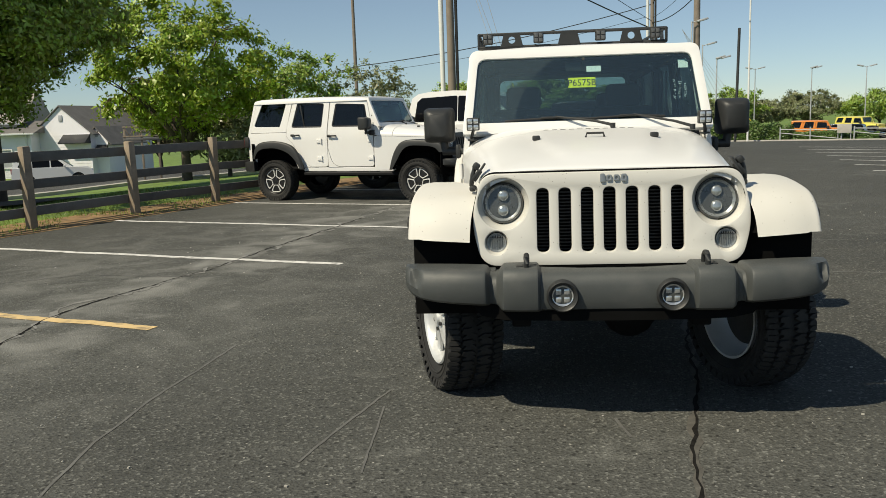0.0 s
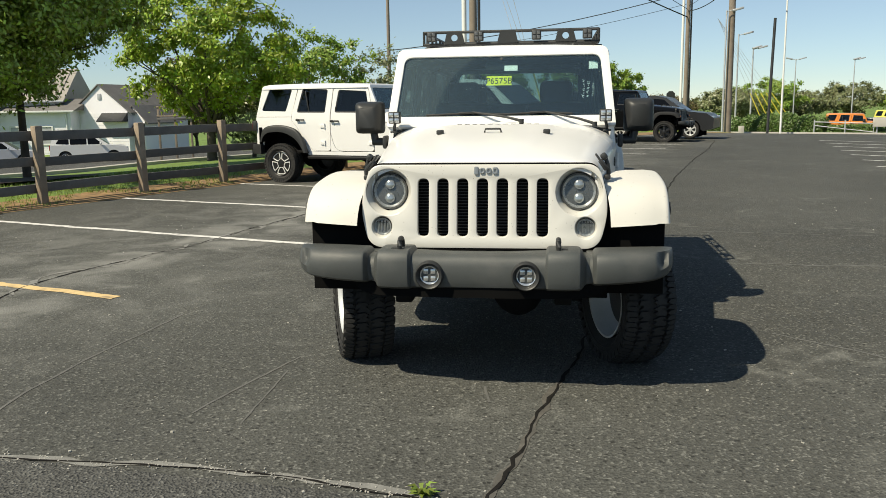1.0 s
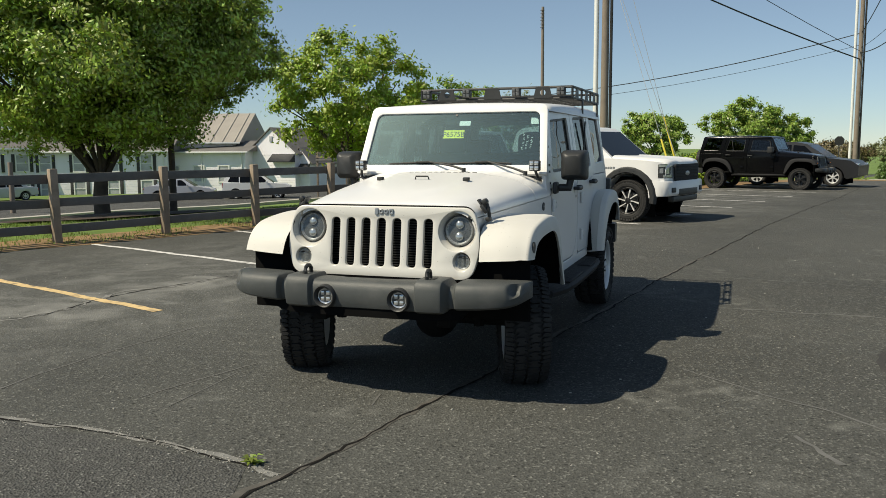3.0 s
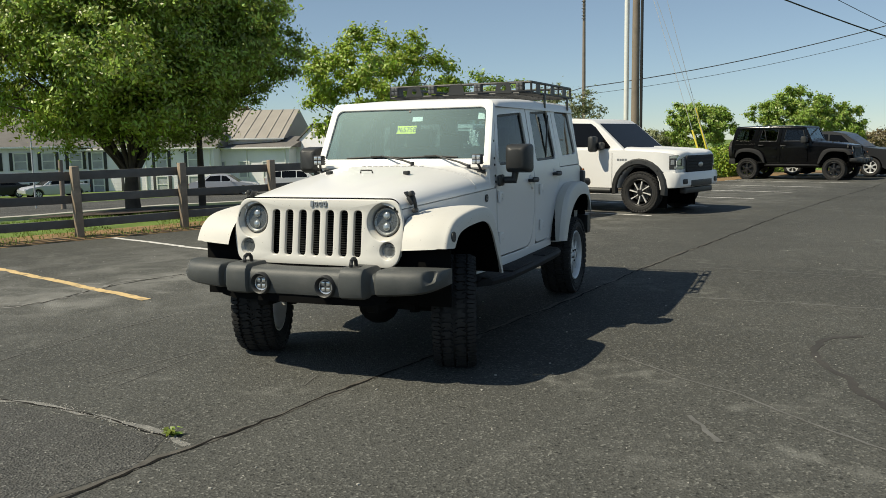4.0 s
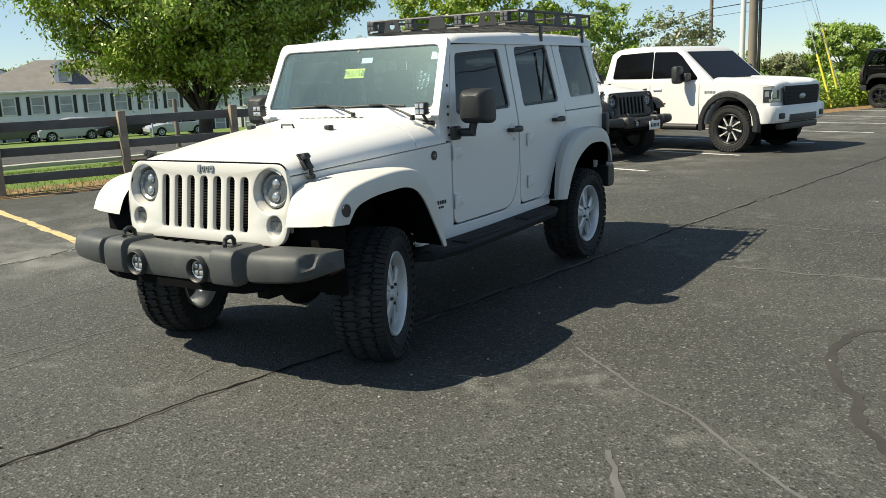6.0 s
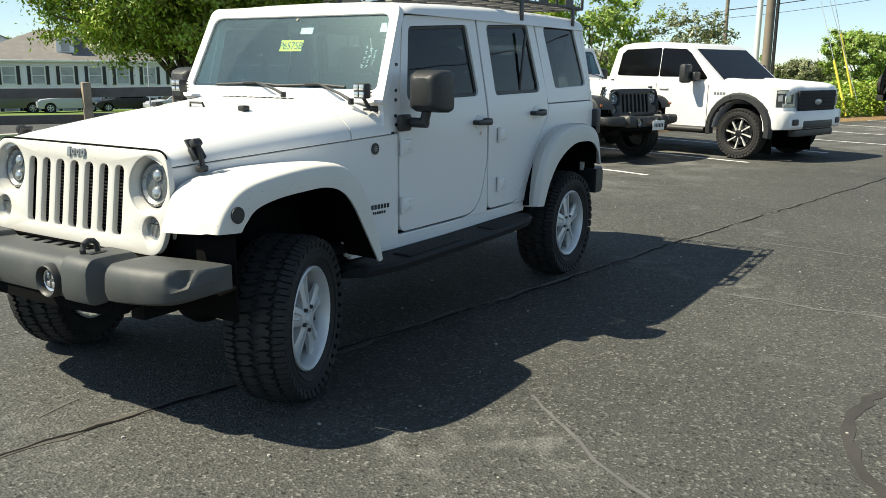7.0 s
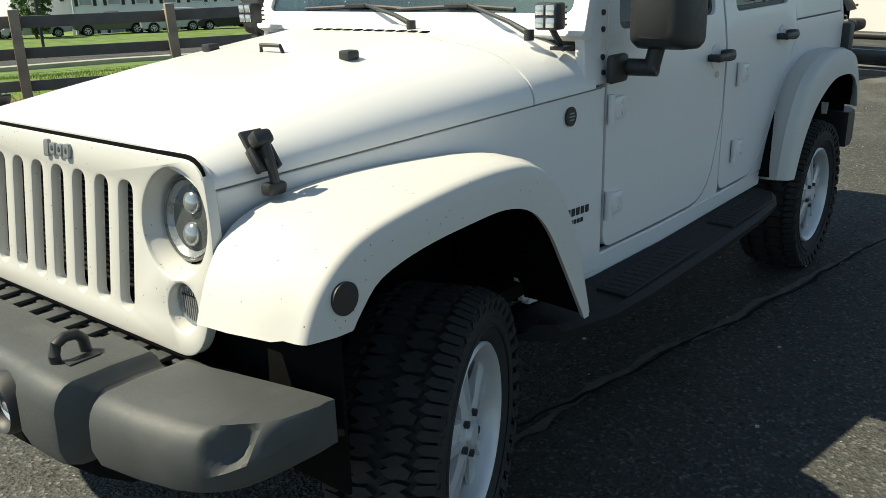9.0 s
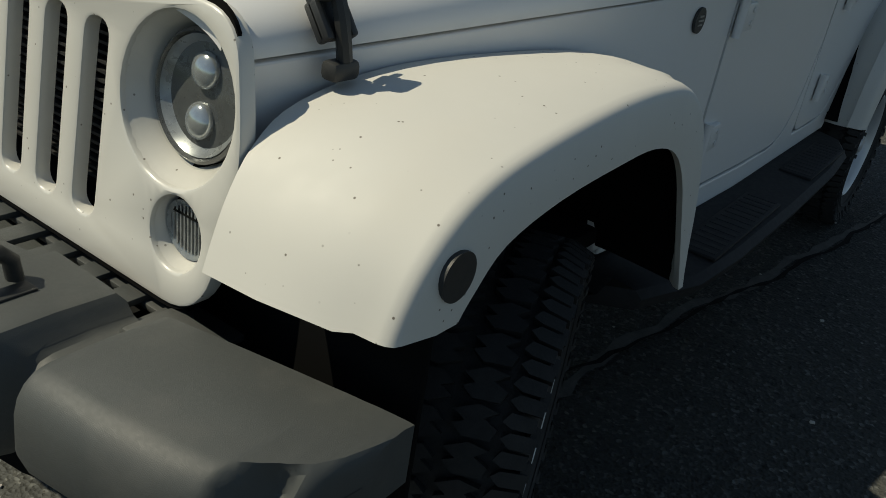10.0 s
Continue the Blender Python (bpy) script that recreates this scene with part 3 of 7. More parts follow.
# painted bay lines
for k in range(0, 10):
    e = FIRST_END + BAY_STEP * k
    far = e - BAY_WAY * (6.15 if k else 6.1)
    ribbon([(e.x, e.y), (far.x, far.y)], 0.105, 0.004, line_yellow if k == 0 else line_white, "parking_line",
           "worn yellow bay line on asphalt" if k == 0 else "worn white bay line on asphalt", rng, 0.08, cat="line")
for k in range(7):
    a = Vector((9.7 - 0.40 * k, 26.8 - 2.05 * k, 0))
    b = a + Vector((0.70, -0.71, 0)) * (3.2 - 0.25 * k)
    ribbon([(a.x, a.y), (b.x, b.y)], 0.11, 0.006, line_white, "parking_line", "worn white bay line on asphalt", rng, 0.1, cat="line")
    if k in (1, 3, 5):
        a, b = b + Vector((0.3, -0.3, 0)), b + Vector((1.6, -1.6, 0))
        ribbon([(a.x, a.y), (b.x, b.y)], 0.11, 0.006, line_white, "parking_line", "worn white bay line on asphalt", rng, 0.1, cat="line")

# cracks
ribbon([(-0.40, -3.6), (-0.02, -2.72), (0.06, -2.2), (0.11, -1.95), (0.22, -1.47), (0.30, -1.0), (0.38, -0.64), (0.62, 0.6), (0.85, 1.9), (1.05, 3.1), (1.27, 4.5), (2.0, 8.4), (2.73, 12.2), (3.8, 17.0), (4.95, 21.7), (6.3, 28.0)],
       0.016, 0.004, tar, "joint_crack", "long dark tar-filled joint across the asphalt", rng, 0.75)
ribbon([(-0.40, -3.6), (-0.02, -2.72), (0.06, -2.2), (0.11, -1.95), (0.22, -1.47), (0.30, -1.0), (0.38, -0.64), (0.62, 0.6), (0.85, 1.9), (1.05, 3.1), (1.27, 4.5), (2.0, 8.4)],
       0.036, 0.0025, joint_grit, "joint_bed", "gritty worn edge of the long joint", rng, 0.45)
ribbon([(-4.2, -1.55), (-3.0, -1.62), (-2.2, -1.74), (-1.53, -1.77), (-1.1, -1.74), (-0.86, -1.79), (-0.5, -1.86), (-0.12, -1.93), (0.06, -2.02)], 0.042, 0.003, crack_dust, "crack", "pale gravelly crack across the asphalt", rng, 0.4)
ribbon([(-4.2, -1.56), (-3.0, -1.63), (-2.2, -1.75), (-1.53, -1.78), (-0.86, -1.80), (-0.12, -1.94)], 0.012, 0.0045, tar, "crack", "thin dark middle of the pale crack", rng, 0.8)
bm = bmesh.new()
sheet(bm, [(-4.2, -1.60), (-1.53, -1.80), (-0.12, -1.96), (0.02, -2.3), (-0.1, -2.75), (-0.5, -3.7), (-1.4, -6.0), (-6, -6.0)], depth=0.002, lay=lambda a, b, c: Vector((a, b, c)))
tagged(part("pavement_patch", bm, seal_old, None), "coarser grey asphalt patch inside the cracks", "asphalt", kind="structure")
ribbon([(-5.2, -1.2), (-4.4, 0.1), (-3.99, 0.7), (-4.1, 1.5), (-4.02, 2.09), (-3.75, 3.0), (-3.52, 3.63), (-3.37, 4.69), (-3.1, 6.2), (-2.75, 7.8), (-2.5, 9.3)], 0.05, 0.003, crack_dust, "crack", "pale wandering crack across the bays", rng, 1.1)
ribbon([(-4.4, 0.1), (-3.99, 0.7), (-4.1, 1.5), (-4.02, 2.09), (-3.52, 3.63), (-3.37, 4.69), (-2.75, 7.8)], 0.014, 0.0045, tar, "crack", "thin dark wandering crack", rng, 0.9)
for pts, w, rag in (([(-2.34, -1.51), (-2.42, -0.95), (-2.40, -0.35), (-2.29, 0.72)], 0.016, 0.25), ([(-1.38, -1.17), (-1.27, -0.7), (-1.13, -0.21)], 0.014, 0.25), ([(-1.09, -1.28), (-1.12, -0.47)], 0.010, 0.25),
                    ([(0.01, -0.64), (0.05, -0.88)], 0.014, 0.25), ([(2.09, 2.92), (2.8, 2.90), (3.56, 2.86), (5.2, 2.9)], 0.03, 0.6), ([(1.76, 0.55), (2.26, 0.07), (2.6, -0.13), (3.4, -0.9)], 0.018, 0.4),
                    ([(2.39, -0.67), (2.62, -1.02)], 0.03, 0.6), ([(1.9, 4.9), (3.4, 4.7), (4.4, 4.5)], 0.022, 0.5), ([(-6.3, 2.5), (-4.8, 3.4), (-3.3, 3.2)], 0.022, 0.6)):
    ribbon(pts, w, 0.0025, faint_line, "scuff", "faint pale scuff on the asphalt", rng, rag, cat="scuff")
ribbon([(3.42, 1.70), (3.20, 1.62), (3.06, 1.40), (3.05, 1.15), (3.14, 0.75), (3.25, 0.43), (3.35, 0.09), (3.57, -0.33), (3.71, -0.77)], 0.055, 0.0024, damp_stain, "stain", "dark brownish trickle stain on the asphalt", rng, 0.45, cat="stain")


# loose stones
bm = bmesh.new()
for k in range(700):
    x, y = rng.uniform(-6, 7), rng.uniform(-4, 9)
    s = rng.choice((0.003, 0.004, 0.005, 0.006, 0.009))
    v = bmesh.ops.create_cube(bm, size=1)["verts"]
    bmesh.ops.transform(bm, matrix=Matrix.Translation((x, y, s * 0.3 + 0.001)) @ Matrix.Rotation(rng.uniform(0, 3), 4, "Z") @ Matrix.Diagonal((s * 1.5, s, s * 0.7, 1)), verts=v)
line = [(-4.2, -1.55), (-3.0, -1.62), (-2.2, -1.74), (-1.53, -1.77), (-1.1, -1.74), (-0.86, -1.79), (-0.5, -1.86), (-0.12, -1.93), (0.06, -2.02)]
for k in range(420):
    i = rng.randrange(len(line) - 1)
    t = rng.random()
    x = line[i][0] + (line[i + 1][0] - line[i][0]) * t + rng.gauss(0, 0.02)
    y = line[i][1] + (line[i + 1][1] - line[i][1]) * t + rng.gauss(0, 0.03)
    s = rng.choice((0.0025, 0.003, 0.004, 0.005))
    v = bmesh.ops.create_cube(bm, size=1)["verts"]
    bmesh.ops.transform(bm, matrix=Matrix.Translation((x, y, s * 0.3 + 0.003)) @ Matrix.Rotation(rng.uniform(0, 3), 4, "Z") @ Matrix.Diagonal((s * 1.5, s, s * 0.8, 1)), verts=v)
tagged(part("gravel", bm, concrete, None), "scattered pale grit and pebbles on asphalt", "gravel", kind="stuff")

# verge of leaf litter along the fence
bm = bmesh.new()
rows = []
for k in range(0, 280):
    s = -22 + 0.27 * k
    p = FENCE_AT + FENCE_WAY * s
    p.z = lot_z(p.x, p.y)
    rows.append([p - FENCE_OUT * (0.42 + 0.10 * noise.noise((s, 3, 0))) + Vector((0, 0, 0.004)), p - FENCE_OUT * 0.28 + Vector((0, 0, 0.012 + 0.008 * noise.noise((s * 2, 0, 0)))),
                 p + Vector((0, 0, 0.025 + 0.015 * noise.noise((s * 2, 4, 0)))), p + FENCE_OUT * (0.55 + 0.2 * noise.noise((s, 7, 0))) + Vector((0, 0, 0.06)), p + FENCE_OUT * 1.0 + Vector((0, 0, -0.03))])
ring_loft(bm, rows, closed=False)
tagged(part("verge", bm, dry_leaf, None), "strip of dry leaf litter and soil under the fence", "soil", kind="structure")


def blades(name, n, region, h, mat, rng, label):
    """Grass blades over a strip (s0, s1, d0, d1) along the fence."""
    s0, s1, d0, d1 = region
    vs, fs = [], []
    for _ in range(n):
        s, d = rng.uniform(s0, s1), rng.uniform(d0, d1)
        p = FENCE_AT + FENCE_WAY * s + FENCE_OUT * d
        if noise.noise((p.x * 0.8, p.y * 0.8, 5)) < -0.15:
            continue
        z = land_z(p.x, p.y) if d > 0.6 else 0.02 + 0.06 * d
        a, hh, w = rng.uniform(0, 6.28), h * rng.uniform(0.5, 1.2), rng.uniform(0.006, 0.012)
        c, q = Vector((math.cos(a), math.sin(a), 0)), Vector((rng.uniform(-1, 1), rng.uniform(-1, 1), 0)) * hh * 0.4
        i = len(vs)
        vs += [p + Vector((0, 0, z)) - c * w, p + Vector((0, 0, z)) + c * w, p + q + Vector((0, 0, z + hh))]
        fs.append((i, i + 1, i + 2))
    tagged(raw(name, vs, fs, mat, angle=180), label, "grass", kind="stuff")


blades("grass", 30000, (-14, 6, -0.32, 5.0), 0.055, blade_green, rng, "short green grass along the wooden fence")

# a weed in the crack
weed = thing("weed", pose(-0.12, -1.91, 0), "small bright green weed growing in the crack", "plant")
wr = random.Random(77)
vs, fs = [], []
for k in range(26):
    a, l, up_ = wr.uniform(0, 6.28), wr.uniform(0.03, 0.075), wr.uniform(0.01, 0.05)
    d, e = Vector((math.cos(a), math.sin(a), 0)), Vector((-math.sin(a), math.cos(a), 0))
    i = len(vs)
    vs += [Vector((0, 0, 0.004)), d * l * 0.5 + e * 0.010 + Vector((0, 0, up_)), d * l + Vector((0, 0, up_ * 0.8)), d * l * 0.5 - e * 0.010 + Vector((0, 0, up_))]
    fs.append((i, i + 1, i + 2, i + 3))
raw("leaves", vs, fs, blade_green, weed, 180)


# ---- wheels ----
def wheel(parent, at, turn, R=0.405, W=0.27, rim_r=0.236, rim_mat=None, style="five", lugs=True, steer=0.0):
    """A tyre with its rim; its outer face looks along +x before turn (degrees about z)."""
    bm = bmesh.new()
    h = W / 2
    prof = [(-h * 0.72, rim_r), (-h * 0.95, rim_r + 0.035), (-h * 1.0, rim_r + (R - rim_r) * 0.5), (-h * 0.94, R - 0.042), (-h * 0.80, R - 0.022), (-h * 0.4, R - 0.016), (0, R - 0.015)]
    prof = prof + [(-u, r) for u, r in prof[-2::-1]]
    spin(bm, prof, 48)
    tread = bmesh.new()
    if lugs:
        n = 40
        mid_lug = [(-0.265, 0.06), (-0.10, 0.0), (-0.025, 0.26), (-0.095, 0.40), (-0.015, 0.62), (-0.15, 0.90), (-0.275, 0.82), (-0.20, 0.57), (-0.29, 0.38)]
        long_lug = [(-0.515, 0.04), (-0.375, 0.02), (-0.315, 0.22), (-0.365, 0.42), (-0.515, 0.46)]
        short_lug = [(-0.495, 0.55), (-0.365, 0.52), (-0.305, 0.64), (-0.345, 0.92), (-0.495, 0.94)]
        for k in range(n):
            for turned in (False, True):
                for shape in (mid_lug, long_lug, short_lug):
                    lift, foot = [], []
                    for u, v in shape:
                        u, v = (-u, 1.5 - v) if turned else (u, v)
                        a = 2 * math.pi * (k + v) / n
                        drop = max(0.0, abs(u) - 0.36) * 0.11
                        for ring, r in ((lift, R + 0.002 - drop), (foot, R - 0.022 - drop)):
                            ring.append(tread.verts.new((u * W, -r * math.sin(a), r * math.cos(a))))
                    tread.faces.new(lift)
                    for i in range(len(lift)):
                        j = (i + 1) % len(lift)
                        tread.faces.new((lift[i], lift[j], foot[j], foot[i]))
            for side in (-1, 1):
                a = 2 * math.pi * (k + 0.5 * (side < 0)) / n
                m = Matrix.Rotation(a, 4, "X") @ Matrix.Translation((side * h * 0.955, 0, R - 0.037)) @ Matrix.Rotation(side * 0.32, 4, "Y")
                r = bmesh.ops.create_cube(tread, size=1)
                bmesh.ops.transform(tread, matrix=m @ Matrix.Diagonal((0.016, 2 * math.pi * R / n * 0.5, 0.04, 1)), verts=r["verts"])
        for side in (-1, 1):
            for r0 in (rim_r + 0.045, R - 0.075):
                spin(tread, [(side * h * 0.985, r0), (side * h * 1.015, r0 + 0.004), (side * h * 0.985, r0 + 0.009)], 48)
    tyre = part("wheel", bm, rubber, parent, "black all-terrain tyre on its rim" if lugs else "")
    tyre.matrix_basis = pose(*at, 0, 0, turn + steer)
    if lugs:
        tagged(part("tread", tread, rubber, tyre), kind="stuff")
    # rim
    bm = bmesh.new()
    o = h * 0.86
    spin(bm, [(-o, rim_r), (-o, rim_r - 0.012), (o * 0.2, rim_r - 0.03), (o * 0.86, rim_r - 0.022), (o, rim_r - 0.012), (o + 0.006, rim_r - 0.002), (o, rim_r + 0.006), (o * 0.7, rim_r + 0.002)], 48)
    face = o * 0.72
    if style == "five":
        for k in range(5):
            m = Matrix.Rotation(2 * math.pi * k / 5, 4, "X")
            for side in (-1, 1):
                ring = []
                for r, w0, w1, x0, x1 in ((0.035, 0.004, 0.036, face - 0.03, face + 0.016), (0.09, 0.012, 0.040, face - 0.025, face + 0.014),
                                          (0.16, 0.020, 0.052, face - 0.02, face + 0.004), (rim_r - 0.012, 0.030, 0.072, face - 0.018, face - 0.002)):
                    ring.append([m @ Vector((x, side * w, r)) for x, w in ((x0, w0), (x1, w0), (x1 - 0.002, (w0 + w1) / 2), (x1 - 0.008, w1), (x0, w1))])
                ring_loft(bm, ring)
            ring = [[m @ Vector((x, w, r)) for x, w in ((face - 0.03, -ww), (face + dx, -ww), (face + dx, ww), (face - 0.03, ww))]
                    for r, ww, dx in ((0.03, 0.02, 0.012), (0.10, 0.022, -0.002), (0.17, 0.028, -0.012), (rim_r - 0.014, 0.036, -0.014))]
            ring_loft(bm, ring)
        spin(bm, [(face - 0.03, 0.0), (face - 0.03, 0.075), (face + 0.012, 0.068), (face + 0.016, 0.05), (face + 0.016, 0.036), (face + 0.03, 0.032), (face + 0.033, 0.0)], 30)
    elif style == "six":
        for k in range(6):
            m = Matrix.Rotation(2 * math.pi * k / 6, 4, "X")
            ring = [[m @ Vector((x, w, r)) for x, w in ((face - 0.03, -ww), (face + dx, -ww), (face + dx, ww), (face - 0.03, ww))]
                    for r, ww, dx in ((0.03, 0.022, 0.012), (0.11, 0.02, 0.006), (0.17, 0.034, 0.002), (rim_r - 0.012, 0.062, 0.0))]
            ring_loft(bm, ring)
        spin(bm, [(face - 0.03, 0.0), (face - 0.03, 0.07), (face + 0.012, 0.062), (face + 0.02, 0.03), (face + 0.022, 0.0)], 24)
    elif style == "loop":
        blade = bmesh.new()
        for k in range(5):
            m = Matrix.Rotation(2 * math.pi * (k + 0.5) / 5, 4, "X")
            outer = rounded([(-0.045, 0.075, 0.012), (0.045, 0.075, 0.012), (0.118, rim_r - 0.026, 0.03), (-0.118, rim_r - 0.026, 0.03)])
            inner = rounded([(-0.030, 0.088, 0.012), (0.030, 0.088, 0.012), (0.094, rim_r - 0.042, 0.03), (-0.094, rim_r - 0.042, 0.03)])
            sheet(blade, outer, [inner], 0.014, lambda a, b, c: m @ Vector((face + c, a, b)), 0.003)
        spin(bm, [(face - 0.02, 0.0), (face - 0.02, rim_r - 0.01), (face, rim_r - 0.02), (face, 0.07), (face + 0.012, 0.06), (face + 0.022, 0.0)], 30)
    else:
        blade = bmesh.new()
        for k in range(8):
            m = Matrix.Rotation(2 * math.pi * k / 8, 4, "X")
            ring = [[m @ Vector((x, w + lean, r)) for x, w in ((face - 0.03, -ww), (face + 0.008, -ww), (face + 0.008, ww), (face - 0.03, ww))]
                    for r, ww, lean in ((0.05, 0.012, 0.0), (0.12, 0.008, 0.012), (rim_r - 0.012, 0.016, 0.05))]
            ring_loft(blade, ring)
        spin(bm, [(face - 0.03, 0.0), (face - 0.03, 0.07), (face + 0.012, 0.06), (face + 0.02, 0.03), (face + 0.022, 0.0)], 24)
    rim = part("rim", bm, alloy_dark if style in ("blade", "loop") else rim_mat or alloy, tyre, "", 30)
    if style in ("blade", "loop"):
        part("spokes", blade, rim_mat, tyre, "", 30)
    if lugs:
        for k in range(5):
            bm = bmesh.new()
            a = 2 * math.pi * (k + 0.5) / 5
            c = Vector((face + 0.004, 0.057 * math.sin(a), 0.057 * math.cos(a)))
            rod(bm, c, c + Vector((0.022, 0, 0)), 0.0105, 6)
            part("lug_nut", bm, steel_dark, tyre)
    bm = bmesh.new()
    spin(bm, [(-h * 0.1, 0.0), (-h * 0.1, rim_r * 0.72), (h * 0.08, rim_r * 0.72), (h * 0.08, 0.0)], 28)
    box(bm, (-h * 0.05, 0.11, 0.08), (0.07, 0.07, 0.14), 0.01)
    part("brake_disc", bm, steel_dark, tyre)
    return tyre


# ---- boxy four-door off-road vehicle; nose towards -y, front axle over the origin ----
def side_x(y, z):
    x = between(y, ((-0.6, 0.585), (-0.5, 0.60), (0.83, 0.768), (1.3, 0.79), (1.8, 0.80), (3.2, 0.80), (3.56, 0.785)))
    return x - max(0, z - 1.2) * 0.125


def seam_z(y):
    return 1.107 + (y + 0.5) * 0.0485


def hood_z(x, y):
    """Height of the bonnet's skin."""
    hx = 0.6 + (y + 0.5) * 0.1315
    u = min(1.0, abs(x) / hx)
    top = between(y, ((-0.535, 1.180), (-0.52, 1.191), (-0.45, 1.208), (-0.3, 1.236), (0.0, 1.278), (0.2, 1.300), (0.5, 1.334), (0.8, 1.365)))
    p = between(y, ((-0.53, 7.0), (-0.35, 4.8), (0.8, 4.0)))
    zs = seam_z(y)
    z = zs + (top - zs) * math.sqrt(max(0.0, 1 - u ** p))
    bw = between(y, ((-0.5, 0.20), (0.0, 0.34), (0.5, 0.40)))
    rise = max(0, min(1, (bw - abs(x)) / 0.09))
    return z + 0.012 * rise * rise * (3 - 2 * rise) * max(0, min(1, (y + 0.5) / 0.3)) * (y < 0.56)


def skin(bm, ys, thick=0.02, n=72):
    rows = []
    for y in ys:
        hx = 0.6 + (y + 0.5) * 0.1315
        us = [math.sin(math.pi / 2 * (2 * i / n - 1)) for i in range(n + 1)]
        top = [Vector((u * hx, y, hood_z(u * hx, y))) for u in us]
        low = [Vector((p.x * 0.965, p.y, max(p.z - thick * 1.6, seam_z(y) - 0.01) if abs(u) < 0.97 else p.z - 0.004)) for p, u in zip(top, us)]
        rows.append(top + low[::-1])
    ring_loft(bm, rows)


def flare(bm, sign, inner, ridge, lip, x_in, x_out=0.945):
    """A wheel-arch flare between its line on the body, its outer ridge and its lower lip."""
    rings = []
    for (iy, iz), (ry, rz), (ly, lz), xi in zip(inner, ridge, lip, x_in):
        i, r, e = Vector((xi, iy, iz)), Vector((x_out, ry, rz)), Vector((x_out + 0.012, ly, lz))
        n = (r - e)
        n = Vector((0, n.y, n.z)).normalized()
        m1 = i.lerp(r, 0.35) + n * 0.012
        m2 = i.lerp(r, 0.75) + n * 0.012
        ring = [i, m1, m2, r + Vector((-0.050, 0, 0)) + n * 0.0085, r + Vector((-0.020, 0, 0)) + n * 0.005, r + Vector((-0.008, 0, 0)) + n * 0.001, r + Vector((0.0005, 0, 0)) - n * 0.006,
                r + Vector((0.004, 0, 0)) - n * 0.017, r.lerp(e, 0.6) + Vector((0.006, 0, 0)), e,
                e + Vector((-0.014, 0, 0)) + n * 0.004, r + Vector((-0.028, 0, 0)) - n * 0.020, i.lerp(r, 0.4) - n * 0.014]
        rings.append([Vector((sign * p.x, p.y, p.z)) for p in ring])
    ring_loft(bm, rings)


def denser(pts, n=4):
    """Points along a smooth curve through the given ones."""
    out = []
    for i in range(len(pts) - 1):
        p = [Vector((*pts[max(0, min(len(pts) - 1, j))], 0)[:3]) if not isinstance(pts[0], float) else Vector((pts[max(0, min(len(pts) - 1, j))], 0, 0)) for j in (i - 1, i, i + 1, i + 2)]
        for k in range(n):
            t = k / n
            v = 0.5 * (2 * p[1] + (p[2] - p[0]) * t + (2 * p[0] - 5 * p[1] + 4 * p[2] - p[3]) * t * t + (3 * p[1] - p[0] - 3 * p[2] + p[3]) * t ** 3)
            out.append((v.x, v.y) if not isinstance(pts[0], float) else v.x)
    out.append(pts[-1])
    return out


FRONT_IN = [(-0.638, 0.858), (-0.60, 0.945), (-0.545, 1.010), (-0.46, 1.052), (-0.28, 1.078), (-0.03, 1.080), (0.25, 1.058), (0.39, 0.975), (0.49, 0.78), (0.525, 0.57)]
FRONT_RIDGE = [(-0.605, 0.874), (-0.562, 0.955), (-0.485, 1.02), (-0.37, 1.056), (-0.14, 1.080), (0.06, 1.082), (0.20, 1.058), (0.31, 0.975), (0.41, 0.80), (0.485, 0.572)]
FRONT_LIP = [(-0.488, 0.866), (-0.462, 0.897), (-0.40, 0.948), (-0.27, 0.976), (-0.10, 0.987), (0.04, 0.987), (0.15, 0.955), (0.235, 0.880), (0.32, 0.75), (0.43, 0.570)]
FRONT_X = [0.655, 0.650, 0.640, 0.632, 0.635, 0.665, 0.70, 0.72, 0.735, 0.74]
REAR_IN = [(2.36, 0.567), (2.44, 0.79), (2.57, 0.985), (2.80, 1.082), (3.05, 1.10), (3.27, 1.075), (3.39, 0.99), (3.44, 0.80)]
REAR_RIDGE = [(2.285, 0.590), (2.345, 0.80), (2.49, 1.00), (2.74, 1.092), (3.0, 1.105), (3.21, 1.07), (3.32, 0.97), (3.365, 0.79)]
REAR_LIP = [(2.335, 0.590), (2.43, 0.755), (2.58, 0.89), (2.80, 0.975), (3.0, 0.987), (3.17, 0.965), (3.28, 0.89), (3.325, 0.785)]


def lay_side(sign, off=0.0):
    return lambda a, b, c: Vector((sign * (side_x(a, b) + c - 0.02 + off), a, b))


def window(bm, pts, sign, inset, r=0.035):
    sheet(bm, rounded([(*p, r) for p in pts]), depth=0.004, lay=lay_side(sign, -inset), cuts_b=(1.5, 1.65))


def grown(loop, d):
    """A closed outline pushed outwards by d."""
    out = []
    for i, q in enumerate(loop):
        a, b = Vector(loop[i - 1]), Vector(loop[(i + 1) % len(loop)])
        t = (b - a).normalized()
        out.append((q[0] + t.y * d, q[1] - t.x * d))
    return out


def shrink(pts, d):
    ca, cb = sum(p[0] for p in pts) / len(pts), sum(p[1] for p in pts) / len(pts)
    return [(a + d * (1 if a > ca else -1), b + d * (1 if b > cb else -1)) for a, b in pts]


